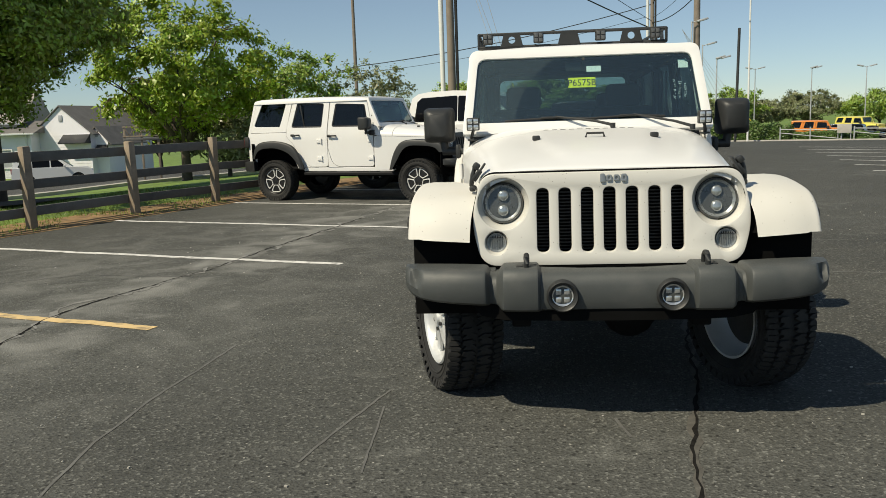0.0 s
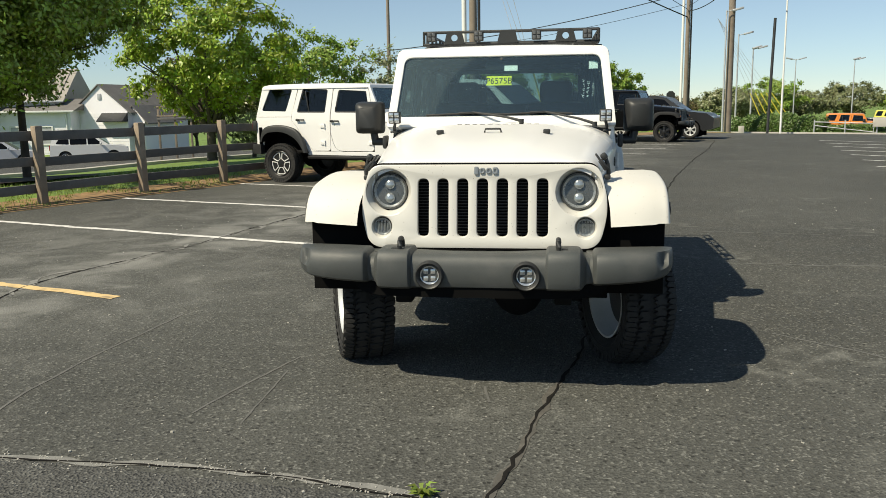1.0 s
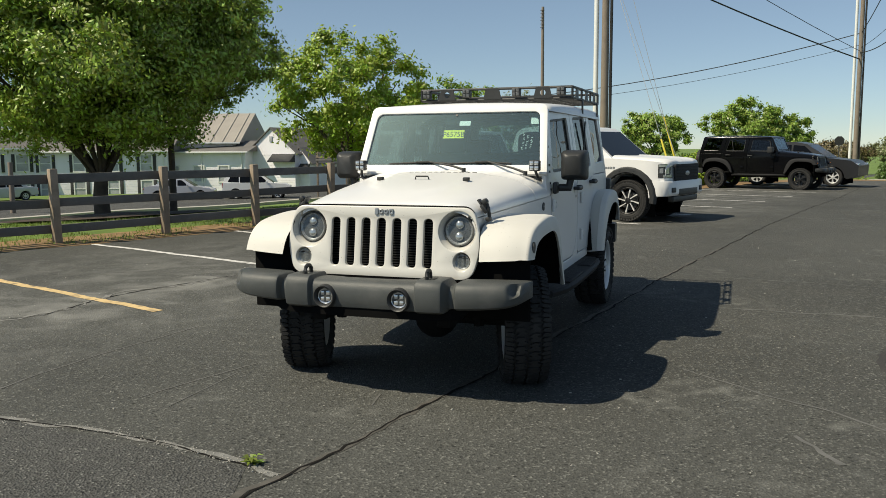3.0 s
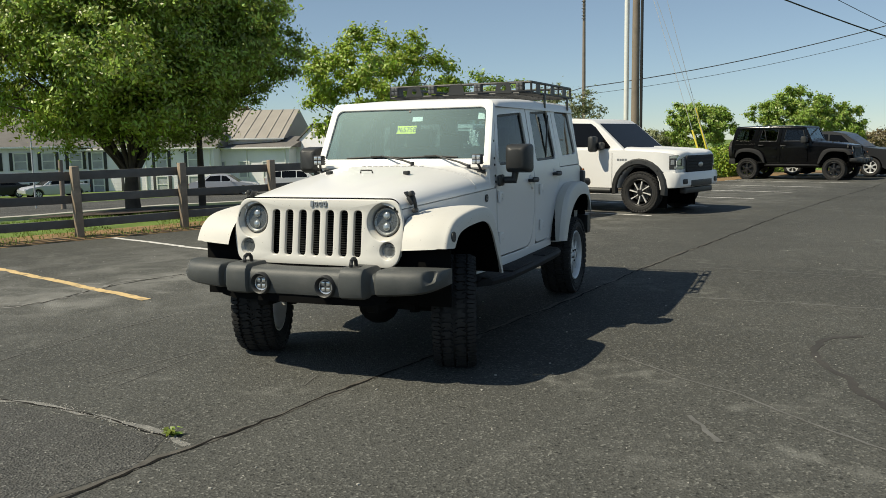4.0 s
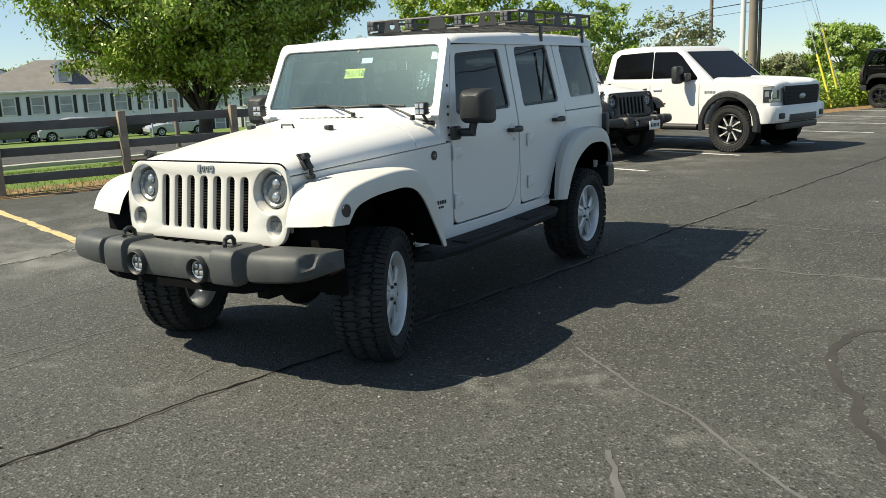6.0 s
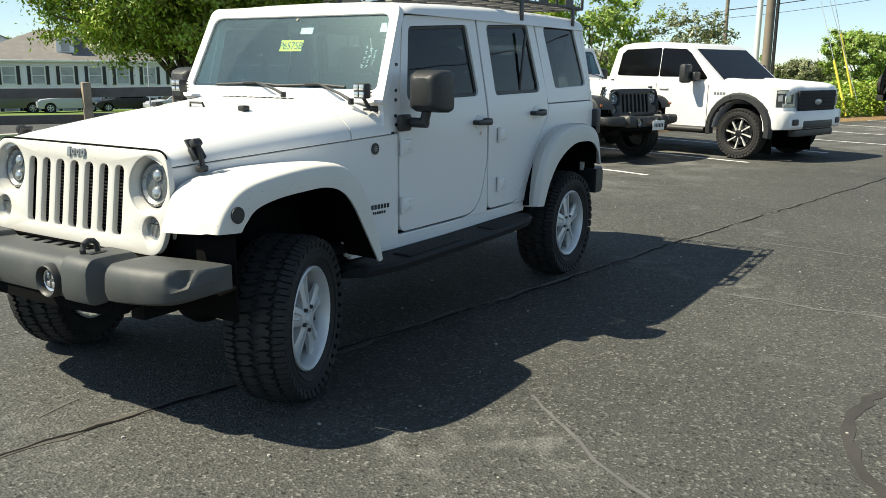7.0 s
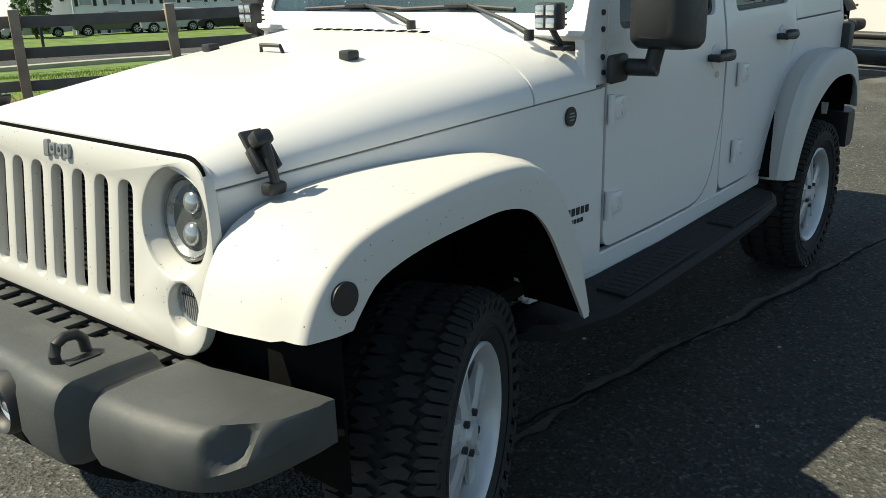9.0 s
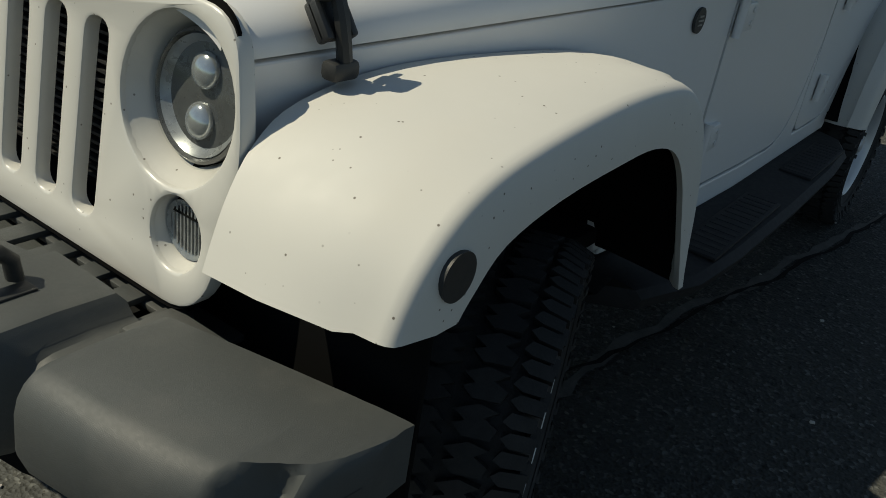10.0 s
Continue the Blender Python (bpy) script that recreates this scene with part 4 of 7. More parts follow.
WIN_F = [(0.965, 1.335), (1.718, 1.345), (1.640, 1.768), (1.045, 1.735)]
WIN_R = [(1.93, 1.343), (2.585, 1.350), (2.455, 1.800), (1.875, 1.778)]
WIN_Q = [(2.84, 1.373), (3.43, 1.385), (3.24, 1.810), (2.70, 1.800)]


def lean_back(bm, b):
    """Tips a lamp's parts back with the grille about the height b."""
    for v in bm.verts:
        v.co.y += (v.co.z - b) * 0.14


def boxy_suv(m, label, paint, flares, style, rim_mat, main=False, dark_grille=False, steer=0.0, roof=None, glass_side=None):
    """The vehicle with all its parts."""
    car = thing("off_road_vehicle", m, label, "car")
    roof = roof or paint
    side_glass = glass_side or glass_dark
    # chassis
    for s in (-1, 1):
        bm = bmesh.new()
        box(bm, (s * 0.42, 1.4, 0.50), (0.09, 4.0, 0.12), 0.01)
        box(bm, (s * 0.45, -0.55, 0.62), (0.10, 0.3, 0.12), 0.01)
        part("frame_rail", bm, under_black, car)
    for y in (0.0, 2.94):
        bm = bmesh.new()
        rod(bm, (-0.68, y, 0.385), (0.68, y, 0.385), 0.04)
        bmesh.ops.create_uvsphere(bm, u_segments=14, v_segments=8, radius=0.15, matrix=Matrix.Translation((0.16, y, 0.385)))
        rod(bm, (-0.7, y - 0.16, 0.40), (0.6, y - 0.13, 0.44), 0.018, 8)
        part("axle", bm, under_black, car)
    for x, y in ((0.5, -0.12), (-0.5, -0.12), (0.5, 3.06), (-0.5, 3.06)):
        bm = bmesh.new()
        rod(bm, (x, y, 0.36), (x * 0.95, y + 0.02, 0.85), 0.035, 8)
        part("shock_absorber", bm, under_black, car)
    bm = bmesh.new()
    box(bm, (0, 1.0, 0.48), (0.5, 1.0, 0.16), 0.04)
    box(bm, (0.1, 2.0, 0.5), (0.6, 0.8, 0.2), 0.04)
    box(bm, (0, 1.6, 0.60), (1.45, 3.7, 0.05), 0.01)
    part("floor_pan", bm, under_black, car)
    bm = bmesh.new()
    rod(bm, (-0.35, 0.6, 0.46), (-0.35, 3.0, 0.46), 0.035)
    part("exhaust_pipe", bm, under_black, car)
    bm = bmesh.new()
    box(bm, (0, 0.25, 0.85), (0.9, 0.9, 0.5), 0.05)
    box(bm, (0, -0.45, 0.66), (0.9, 0.25, 0.06), 0.02)
    part("engine_block", bm, under_black, car)
    # wheel wells and backing behind the panel gaps, near-black so they look shaded
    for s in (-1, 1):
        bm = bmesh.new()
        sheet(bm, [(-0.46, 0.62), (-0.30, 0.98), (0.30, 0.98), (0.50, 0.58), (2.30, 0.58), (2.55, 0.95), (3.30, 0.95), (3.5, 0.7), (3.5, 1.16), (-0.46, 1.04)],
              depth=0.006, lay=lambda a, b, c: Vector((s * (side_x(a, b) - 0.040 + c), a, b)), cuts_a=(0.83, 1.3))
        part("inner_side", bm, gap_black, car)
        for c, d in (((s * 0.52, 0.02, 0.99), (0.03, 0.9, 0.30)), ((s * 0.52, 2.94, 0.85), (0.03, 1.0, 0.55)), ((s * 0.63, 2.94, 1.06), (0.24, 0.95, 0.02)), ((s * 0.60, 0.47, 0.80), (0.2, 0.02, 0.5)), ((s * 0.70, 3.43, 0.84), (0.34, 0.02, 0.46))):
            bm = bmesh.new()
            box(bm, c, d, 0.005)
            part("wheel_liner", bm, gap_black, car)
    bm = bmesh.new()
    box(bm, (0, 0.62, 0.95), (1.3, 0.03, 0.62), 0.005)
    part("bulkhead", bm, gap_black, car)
    # bonnet and cowl
    bm = bmesh.new()
    skin(bm, [-0.532, -0.528, -0.518, -0.50, -0.45, -0.38, -0.28, -0.15, 0.0, 0.15, 0.3, 0.42, 0.495, 0.503])
    hood = part("bonnet", bm, paint, car, "", 50)
    bm = bmesh.new()
    skin(bm, [0.512, 0.519, 0.58, 0.66, 0.735, 0.80])
    cowl = part("cowl", bm, paint, car, "", 50)
    for k in range(11 if main else 0):
        x = -0.25 + 0.05 * k
        bm = bmesh.new()
        box(bm, (x, 0.60, hood_z(x, 0.6) + 0.002), (0.030, 0.022, 0.003), 0.001, Matrix.Rotation(0.1, 4, "X"))
        part("cowl_slot", bm, gap_black, cowl)
    # body sides
    for s in (-1, 1):
        bm = bmesh.new()
        top = [(y, seam_z(y) - 0.006) for y in (-0.515, -0.3, 0.0, 0.3, 0.6, 0.862)]
        sheet(bm, top + [(0.862, 0.60), (0.85, 0.555), (0.47, 0.555), (0.42, 0.74), (0.33, 0.93), (0.15, 1.02), (-0.30, 1.02), (-0.45, 0.93), (-0.515, 0.80)], depth=0.02,
              lay=lay_side(s), bevel=0.004, cuts_a=(0.0, 0.4, 0.83))
        part("front_side_panel", bm, paint, car, "", 12)
        bm = bmesh.new()
        front_outline = rounded([(0.875, 0.624, 0.06), (1.70, 0.627, 0.24), (1.795, 0.95, 0.05), (1.795, 1.30), (1.743, 1.808, 0.02), (1.005, 1.792, 0.05), (0.875, 1.22, 0.03)])
        sheet(bm, front_outline,
              [rounded([(*p, 0.04) for p in WIN_F])], 0.035, lay_side(s, -0.015), 0.005, (1.3,), (0.8, 0.95, 1.1, 1.2, 1.5))
        door = part("door", bm, paint, car, "", 12)
        bm = bmesh.new()
        rear_outline = rounded([(1.815, 0.627, 0.06), (2.20, 0.627, 0.14), (2.40, 0.80, 0.16), (2.56, 1.06, 0.1), (2.69, 1.20, 0.04), (2.685, 1.34), (2.545, 1.828, 0.03), (1.762, 1.811, 0.02), (1.815, 1.3)])
        sheet(bm, rear_outline,
              [rounded([(*p, 0.04) for p in WIN_R])], 0.035, lay_side(s, -0.015), 0.005, (), (0.8, 0.95, 1.1, 1.2, 1.5))
        back_door = part("door", bm, paint, car, "", 12)
        for d, win in ((door, WIN_F), (back_door, WIN_R)):
            bm = bmesh.new()
            sheet(bm, rounded([(*p, 0.03) for p in shrink(win, 0.004)]), [rounded([(*p, 0.02) for p in shrink(win, -0.02)])], 0.012, lay_side(s, -0.006), 0.003, (), (1.5,))
            part("window_seal", bm, trim_black, d)
            bm = bmesh.new()
            window(bm, shrink(win, -0.014), s, 0.004)
            pane = part("window_pane", bm, side_glass, d)
            pane.visible_shadow = True
        bm = bmesh.new()
        sheet(bm, [(1.70, 1.10), (1.92, 1.10), (1.83, 1.80), (1.66, 1.80)], depth=0.012, lay=lay_side(s, -0.03), cuts_b=(1.2, 1.5))
        part("door_pillar", bm, dash_black, car)
        bm = bmesh.new()
        box(bm, (s * (side_x(2.3, 1.5) - 0.006), 2.34, 1.55), (0.012, 0.022, 0.42), 0.003, Matrix.Rotation(radians(-10), 4, "X"))
        part("window_bar", bm, trim_black, back_door)
        for d, y, z in ((door, 1.693, 1.188), (back_door, 2.475, 1.212)):
            bm = bmesh.new()
            x = side_x(y, z)
            box(bm, (s * (x + 0.042), y, z), (0.024, 0.17, 0.03), 0.010)
            box(bm, (s * (x + 0.02), y - 0.065, z), (0.045, 0.028, 0.028), 0.008)
            box(bm, (s * (x + 0.024), y + 0.068, z), (0.05, 0.06, 0.044), 0.012)
            part("door_handle", bm, trim_black, d, "black plastic paddle handle")
            if main:
                bm = bmesh.new()
                rod(bm, (s * (x - 0.002), y, z), (s * (x + 0.003), y, z), 0.045, 24)
                part("handle_cup", bm, paint, d)
        for d, y in ((door, 0.885), (back_door, 1.938)):
            for z in (1.095, 0.775):
                bm = bmesh.new()
                x = side_x(y, z)
                box(bm, (s * (x + 0.010), y + 0.046, z), (0.020, 0.088, 0.072), 0.006)
                box(bm, (s * (x + 0.012), y + 0.006, z), (0.022, 0.020, 0.050), 0.005)
                rod(bm, (s * (x + 0.014), y - 0.006, z - 0.048), (s * (x + 0.014), y - 0.006, z + 0.048), 0.012, 10)
                for dz in (-0.016, 0.018):
                    rod(bm, (s * (x + 0.016), y + 0.062, z + dz), (s * (x + 0.023), y + 0.062, z + dz), 0.007, 8)
                part("hinge", bm, paint, d)
        bm = bmesh.new()
        rod(bm, (s * side_x(1.71, 1.115), 1.712, 1.118), (s * (side_x(1.71, 1.115) + 0.006), 1.712, 1.118), 0.012, 14)
        part("lock", bm, chrome, door)
        back = [q for q in grown(rear_outline, 0.007) if q[0] > 2.03 and q[1] < 1.262]
        corner = [q for q in grown(front_outline, 0.010) if q[0] > 1.52 and q[1] < 1.0]
        bm = bmesh.new()
        sheet(bm, [(1.50, 0.614)] + corner + [(1.8055, 1.0), (1.8055, 0.614)], depth=0.03, lay=lay_side(s, -0.01), bevel=0.003)
        part("pillar_foot", bm, paint, car, "", 12)
        bm = bmesh.new()
        sheet(bm, back + [(2.70, 1.264), (3.56, 1.264), (3.56, 0.72), (3.40, 0.72), (3.36, 0.93), (3.2, 1.04), (2.8, 1.04), (2.62, 0.93), (2.50, 0.74), (2.40, 0.614), (2.03, 0.614)],
              depth=0.03, lay=lay_side(s, -0.01), bevel=0.003, cuts_b=(1.2,))
        part("rear_side_panel", bm, paint, car, "", 12)
        bm = bmesh.new()
        sheet(bm, [(2.34, 0.60), (2.46, 0.60), (2.62, 0.93), (2.80, 1.05), (2.76, 1.20), (2.64, 1.12), (2.48, 0.88)], depth=0.012, lay=lay_side(s, 0.003))
        part("arch_filler", bm, paint, car, "", 12)
        bm = bmesh.new()
        sheet(bm, [(2.70, 1.270), (3.56, 1.270), (3.425, 1.845), (2.565, 1.845)], [rounded([(*p, 0.04) for p in WIN_Q])], 0.03, lay_side(s, -0.01), 0.005, (), (1.5,))
        top_side = part("hardtop_side", bm, roof, car, "", 12)
        bm = bmesh.new()
        window(bm, shrink(WIN_Q, 0.004), s, 0.0)
        part("window_pane", bm, side_glass, top_side)
        # sill and step
        bm = bmesh.new()
        sheet(bm, [(0.50, 0.535), (2.33, 0.545), (2.37, 0.612), (0.50, 0.612)], depth=0.03, lay=lay_side(s, -0.012), bevel=0.006, cuts_a=(0.83, 1.3))
        part("sill", bm, paint, car, "", 12)
        bm = bmesh.new()
        rings = []
        for y, w, z in ((0.36, 0.70, 0.50), (0.44, 0.88, 0.515), (0.62, 0.955, 0.525), (0.85, 0.975, 0.53), (1.35, 0.98, 0.53), (1.85, 0.975, 0.53), (2.12, 0.955, 0.53), (2.28, 0.90, 0.525), (2.34, 0.80, 0.515)):
            rings.append([Vector((s * x, y, zz)) for x, zz in ((0.66, z), (0.80, z + 0.012), (w - 0.02, z + 0.006), (w, z - 0.012), (w - 0.012, z - 0.045), (0.66, z - 0.05))])
        ring_loft(bm, rings)
        step = part("side_step", bm, step_black, car, "black plastic side step")
        for y0, y1 in ((0.72, 1.28), (1.62, 2.10)):
            bm = bmesh.new()
            box(bm, (s * 0.89, (y0 + y1) / 2, 0.541), (0.11, y1 - y0, 0.012), 0.004)
            for k in range(int((y1 - y0) / 0.04)):
                box(bm, (s * 0.89, y0 + 0.03 + 0.04 * k, 0.546), (0.09, 0.02, 0.004))
            part("step_pad", bm, step_black, step)
        # flares
        for a, b, c, xs, nm in ((FRONT_IN, FRONT_RIDGE, FRONT_LIP, FRONT_X, "front_flare"), (REAR_IN, REAR_RIDGE, REAR_LIP, [0.78] * 8, "rear_flare")):
            bm = bmesh.new()
            flare(bm, s, denser(a), denser(b), denser(c), denser([float(v) for v in xs]))
            fl = part(nm, bm, flares, car, "", 42)
            if nm == "front_flare" and main:
                bm = bmesh.new()
                rod(bm, (s * 0.945, -0.503, 0.938), (s * 0.9585, -0.503, 0.938), 0.034, 28)
                part("marker_blank", bm, trim_black, fl, "round black marker cover")
                for y, z in ((0.25, 0.875), (0.33, 0.75), (0.405, 0.622)):
                    bm = bmesh.new()
                    box(bm, (s * 0.945, y + 0.012, z), (0.012, 0.012, 0.012), 0.003)
                    part("clip", bm, trim_black, fl)
            elif nm == "front_flare":
                bm = bmesh.new()
                box(bm, (s * 0.9, -0.62, 0.93), (0.06, 0.02, 0.035), 0.006)
                part("side_marker", bm, orange_lamp, fl)
        # arch liners, in the near-black that carries the arch's shade
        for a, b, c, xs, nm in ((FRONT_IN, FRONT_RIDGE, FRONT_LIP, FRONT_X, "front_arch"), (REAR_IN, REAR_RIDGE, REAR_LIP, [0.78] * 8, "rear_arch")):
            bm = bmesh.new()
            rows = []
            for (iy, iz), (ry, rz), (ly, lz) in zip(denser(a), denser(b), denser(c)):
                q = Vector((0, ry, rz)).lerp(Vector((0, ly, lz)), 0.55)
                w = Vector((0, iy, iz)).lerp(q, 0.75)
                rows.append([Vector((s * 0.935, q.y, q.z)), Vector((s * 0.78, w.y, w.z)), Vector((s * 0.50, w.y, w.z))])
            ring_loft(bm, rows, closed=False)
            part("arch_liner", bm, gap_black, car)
        # front liner, enlarged inwards and downwards to block sun from the tyre
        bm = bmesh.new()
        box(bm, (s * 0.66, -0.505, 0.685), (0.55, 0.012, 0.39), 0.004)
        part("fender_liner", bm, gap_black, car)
        # mirror
        bm = bmesh.new()
        rings = []
        for y, w, h in ((0.845, 0.055, 0.07), (0.865, 0.08, 0.092), (0.92, 0.095, 0.108), (1.0, 0.098, 0.112), (1.035, 0.092, 0.106)):
            rings.append([Vector((s * (0.925 + a), y, 1.392 + b)) for a, b in rounded([(-w, -h, 0.03), (w, -h, 0.03), (w, h, 0.03), (-w, h, 0.03)], 4)])
        ring_loft(bm, rings)
        rod(bm, (s * 0.90, 0.95, 1.30), (s * 0.885, 0.94, 1.22), 0.026, 12)
        rod(bm, (s * 0.79, 0.93, 1.225), (s * 0.905, 0.945, 1.225), 0.027, 12)
        box(bm, (s * 0.80, 0.88, 1.225), (0.03, 0.11, 0.09), 0.014)
        mir = part("door_mirror", bm, trim_black, car, "black plastic door mirror")
        bm = bmesh.new()
        box(bm, (s * 0.925, 1.036, 1.392), (0.15, 0.004, 0.17), 0.002)
        part("mirror_glass", bm, chrome, mir)
    # grille
    lay_g = lambda a, b, c: Vector((a, -0.563 - c + (b - 0.85) * 0.14, b))
    holes = [rounded([(x - 0.029, 0.797, 0.029), (x + 0.029, 0.797, 0.029), (x + 0.029, 1.097, 0.029), (x - 0.029, 1.097, 0.029)]) for x in [0.1035 * k for k in range(-3, 4)]]
    lamps = [(s * 0.497, 1.028, 0.120) for s in (-1, 1)]
    signals = [(s * 0.531, 0.846, 0.055) for s in (-1, 1)]
    bm = bmesh.new()
    sheet(bm, rounded([(-0.598, 1.170, 0.085), (0.598, 1.170, 0.085), (0.652, 0.95, 0.4), (0.598, 0.738, 0.10), (-0.598, 0.738, 0.10), (-0.652, 0.95, 0.4)], 7),
          holes + [oval(a, b, r, r, 36) for a, b, r in lamps + signals], 0.026, lambda a, b, c: lay_g(a, b, c - 0.002), 0.006, seg=2)
    face_mat = trim_black if dark_grille else (grille_white if main else paint)
    grille = part("grille", bm, face_mat, car, "", 40)
    face = rounded([(-0.598, 1.170, 0.085), (0.598, 1.170, 0.085), (0.652, 0.95, 0.4), (0.598, 0.738, 0.10), (-0.598, 0.738, 0.10), (-0.652, 0.95, 0.4)], 7)
    # dark ring in place of the shaded gap between bonnet and grille
    bm = bmesh.new()
    sheet(bm, [(a * (0.996 if b > 1.13 else 0.985), 0.954 + (b - 0.954) * 1.036) for a, b in face], [[(a * 0.98, 0.954 + (b - 0.954) * 0.95) for a, b in face]], 0.007, lambda a, b, c: lay_g(a, b, c + 0.012))
    part("grille_seal", bm, gap_black, grille)
    bm = bmesh.new()
    box(bm, (0, -0.44, 0.95), (1.1, 0.03, 0.42), 0.004)
    part("radiator", bm, under_black, grille)
    bm = bmesh.new()
    for k in range(20):
        box(bm, (0.0, -0.500, 0.80 + 0.016 * k), (0.72, 0.012, 0.005))
    tagged(part("radiator_fin", bm, steel_dark, grille), kind="stuff")
    for a, b, r in lamps + signals:
        bm = bmesh.new()
        y = lay_g(a, b, 0).y
        deep, end = (0.028, 0.097) if r > 0.06 else (0.012, 0.045)
        spin(bm, [(-0.016, r + 0.0005), (-0.006, r - 0.003), (deep, end), (deep + 0.02, end - 0.002)], 40, "y")
        for v in bm.verts:
            v.co.y += v.co.z * 0.14
        bmesh.ops.translate(bm, vec=(a, y, b), verts=bm.verts[:])
        part("lamp_bowl", bm, face_mat, grille)
    for a, b, r in lamps:
        bm = bmesh.new()
        y, r = lay_g(a, b, 0).y + 0.024, 0.0985
        spin(bm, [(0.0, 0.0), (0.0, r - 0.004), (-0.012, r - 0.004), (-0.016, r - 0.009), (-0.004, r - 0.014), (0.012, r * 0.6), (0.012, 0.0)], 36, "y")
        bmesh.ops.translate(bm, vec=(a, y + 0.005, b), verts=bm.verts[:])
        lean_back(bm, b)
        lamp = part("headlight", bm, bezel_grey, grille, "round twin-projector headlight")
        bm = bmesh.new()
        for dz in (0.036, -0.036):
            bmesh.ops.create_uvsphere(bm, u_segments=20, v_segments=12, radius=0.027, matrix=Matrix.Translation((a, y + 0.002, b + dz)) @ Matrix.Diagonal((1, 0.55, 1, 1)))
        lean_back(bm, b)
        part("projector", bm, reflector, lamp)
        bm = bmesh.new()
        spin(bm, [(-0.006, r - 0.013), (0.006, r * 0.74), (0.011, r * 0.62)], 36, "y")
        bmesh.ops.translate(bm, vec=(a, y, b), verts=bm.verts[:])
        lean_back(bm, b)
        part("bezel", bm, lamp_silver, lamp)
        bm = bmesh.new()
        spin(bm, [(-0.014, r - 0.008), (-0.024, r * 0.6), (-0.028, r * 0.3), (-0.029, 0.0)], 36, "y")
        bmesh.ops.translate(bm, vec=(a, y, b), verts=bm.verts[:])
        lean_back(bm, b)
        part("lamp_lens", bm, lens_glass, lamp)
    for a, b, r in signals:
        bm = bmesh.new()
        y, r = lay_g(a, b, 0).y + 0.026, 0.046
        spin(bm, [(-0.012, 0.0), (-0.016, r * 0.5), (-0.026, r - 0.004), (-0.028, r)], 28, "y")
        bmesh.ops.translate(bm, vec=(a, y, b), verts=bm.verts[:])
        sig = part("turn_signal", bm, lamp_silver, grille)
        bm = bmesh.new()
        spin(bm, [(-0.030, r - 0.002), (-0.036, r * 0.6), (-0.038, 0.0)], 28, "y")
        bmesh.ops.translate(bm, vec=(a, y, b), verts=bm.verts[:])
        part("signal_lens", bm, lens_glass, sig)
        bm = bmesh.new()
        for k in range(-5, 6):
            w = math.sqrt(max(0, r * r - (k * 0.008) ** 2)) * 0.8
            box(bm, (k * 0.008, -0.024, 0), (0.003, 0.004, 2 * w))
        bmesh.ops.translate(bm, vec=(a, y, b), verts=bm.verts[:])
        part("lens_rib", bm, lamp_silver, sig)
    # windscreen frame, glass, roof
    slope = Vector((0, 0.222, 0.478))
    L = slope.length
    along = slope.normalized()
    out = Vector((0, -along.z, along.y))
    base = Vector((0, 0.775, 1.367))
    lay_w = lambda a, b, c: base + Vector((a, 0, 0)) + along * b + out * (c - 0.02)
    bm = bmesh.new()
    hole = [(-0.702, 0.022, 0.03), (0.702, 0.022, 0.03), (0.662, L - 0.062, 0.06), (-0.662, L - 0.062, 0.06)]
    sheet(bm, rounded([(-0.762, -0.05, 0.02), (0.762, -0.05, 0.02), (0.712, L, 0.06), (-0.712, L, 0.06)]), [rounded(hole)], 0.045, lay_w, 0.012, seg=3)
    frame_ = part("windscreen_frame", bm, paint, car, "", 45)
    bm = bmesh.new()
    sheet(bm, rounded(hole), depth=0.003, lay=lambda a, b, c: lay_w(a, b, c + 0.03))
    pane = part("windscreen", bm, glass_clear, frame_)
    pane.visible_shadow = False
    bm = bmesh.new()
    edge = [(-0.702, 0.022, 0.03), (0.702, 0.022, 0.03), (0.662, L - 0.062, 0.06), (-0.662, L - 0.062, 0.06)]
    inner = [(-0.688, 0.042, 0.04), (0.688, 0.042, 0.04), (0.648, L - 0.078, 0.08), (-0.648, L - 0.078, 0.08)]
    sheet(bm, rounded(edge), [rounded(inner)], 0.003, lambda a, b, c: lay_w(a, b, c + 0.025))
    part("windscreen_band", bm, gap_black, frame_)
    bm = bmesh.new()
    rings = []
    for y, zt, xs in ((0.975, 1.815, 0.70), (0.98, 1.832, 0.705), (1.00, 1.848, 0.712), (1.10, 1.862, 0.722), (1.5, 1.878, 0.728), (2.0, 1.892, 0.730), (2.8, 1.896, 0.730), (3.30, 1.890, 0.726), (3.40, 1.875, 0.722), (3.43, 1.84, 0.715)):
        half = [(0.0, zt + 0.016), (xs * 0.5, zt + 0.012), (xs * 0.85, zt + 0.002), (xs - 0.02, zt - 0.012), (xs + 0.004, zt - 0.035), (xs + 0.010, 1.800 if y > 0.99 else zt - 0.04)]
        ring = half + [(xs - 0.04, min(1.800, zt - 0.03))]
        rings.append([Vector((x, y, z)) for x, z in ring] + [Vector((-x, y, z)) for x, z in ring[:0:-1]])
    ring_loft(bm, rings)
    part("roof", bm, roof, car, "", 50)
    for s in (-1, 1):
        bm = bmesh.new()
        sheet(bm, [(0.745, 1.178), (0.866, 1.178), (0.868, 1.23), (0.998, 1.80), (0.992, 1.838), (0.965, 1.825), (0.765, 1.38)], depth=0.03, lay=lay_side(s, -0.008), bevel=0.005, cuts_b=(1.2,), cuts_a=(0.83,))
        cheek = part("windscreen_post", bm, paint, frame_, "", 12)
        for y, z in ((0.842, 1.215), (0.846, 1.262), (0.862, 1.345), (0.872, 1.395), (0.90, 1.53)):
            bm = bmesh.new()
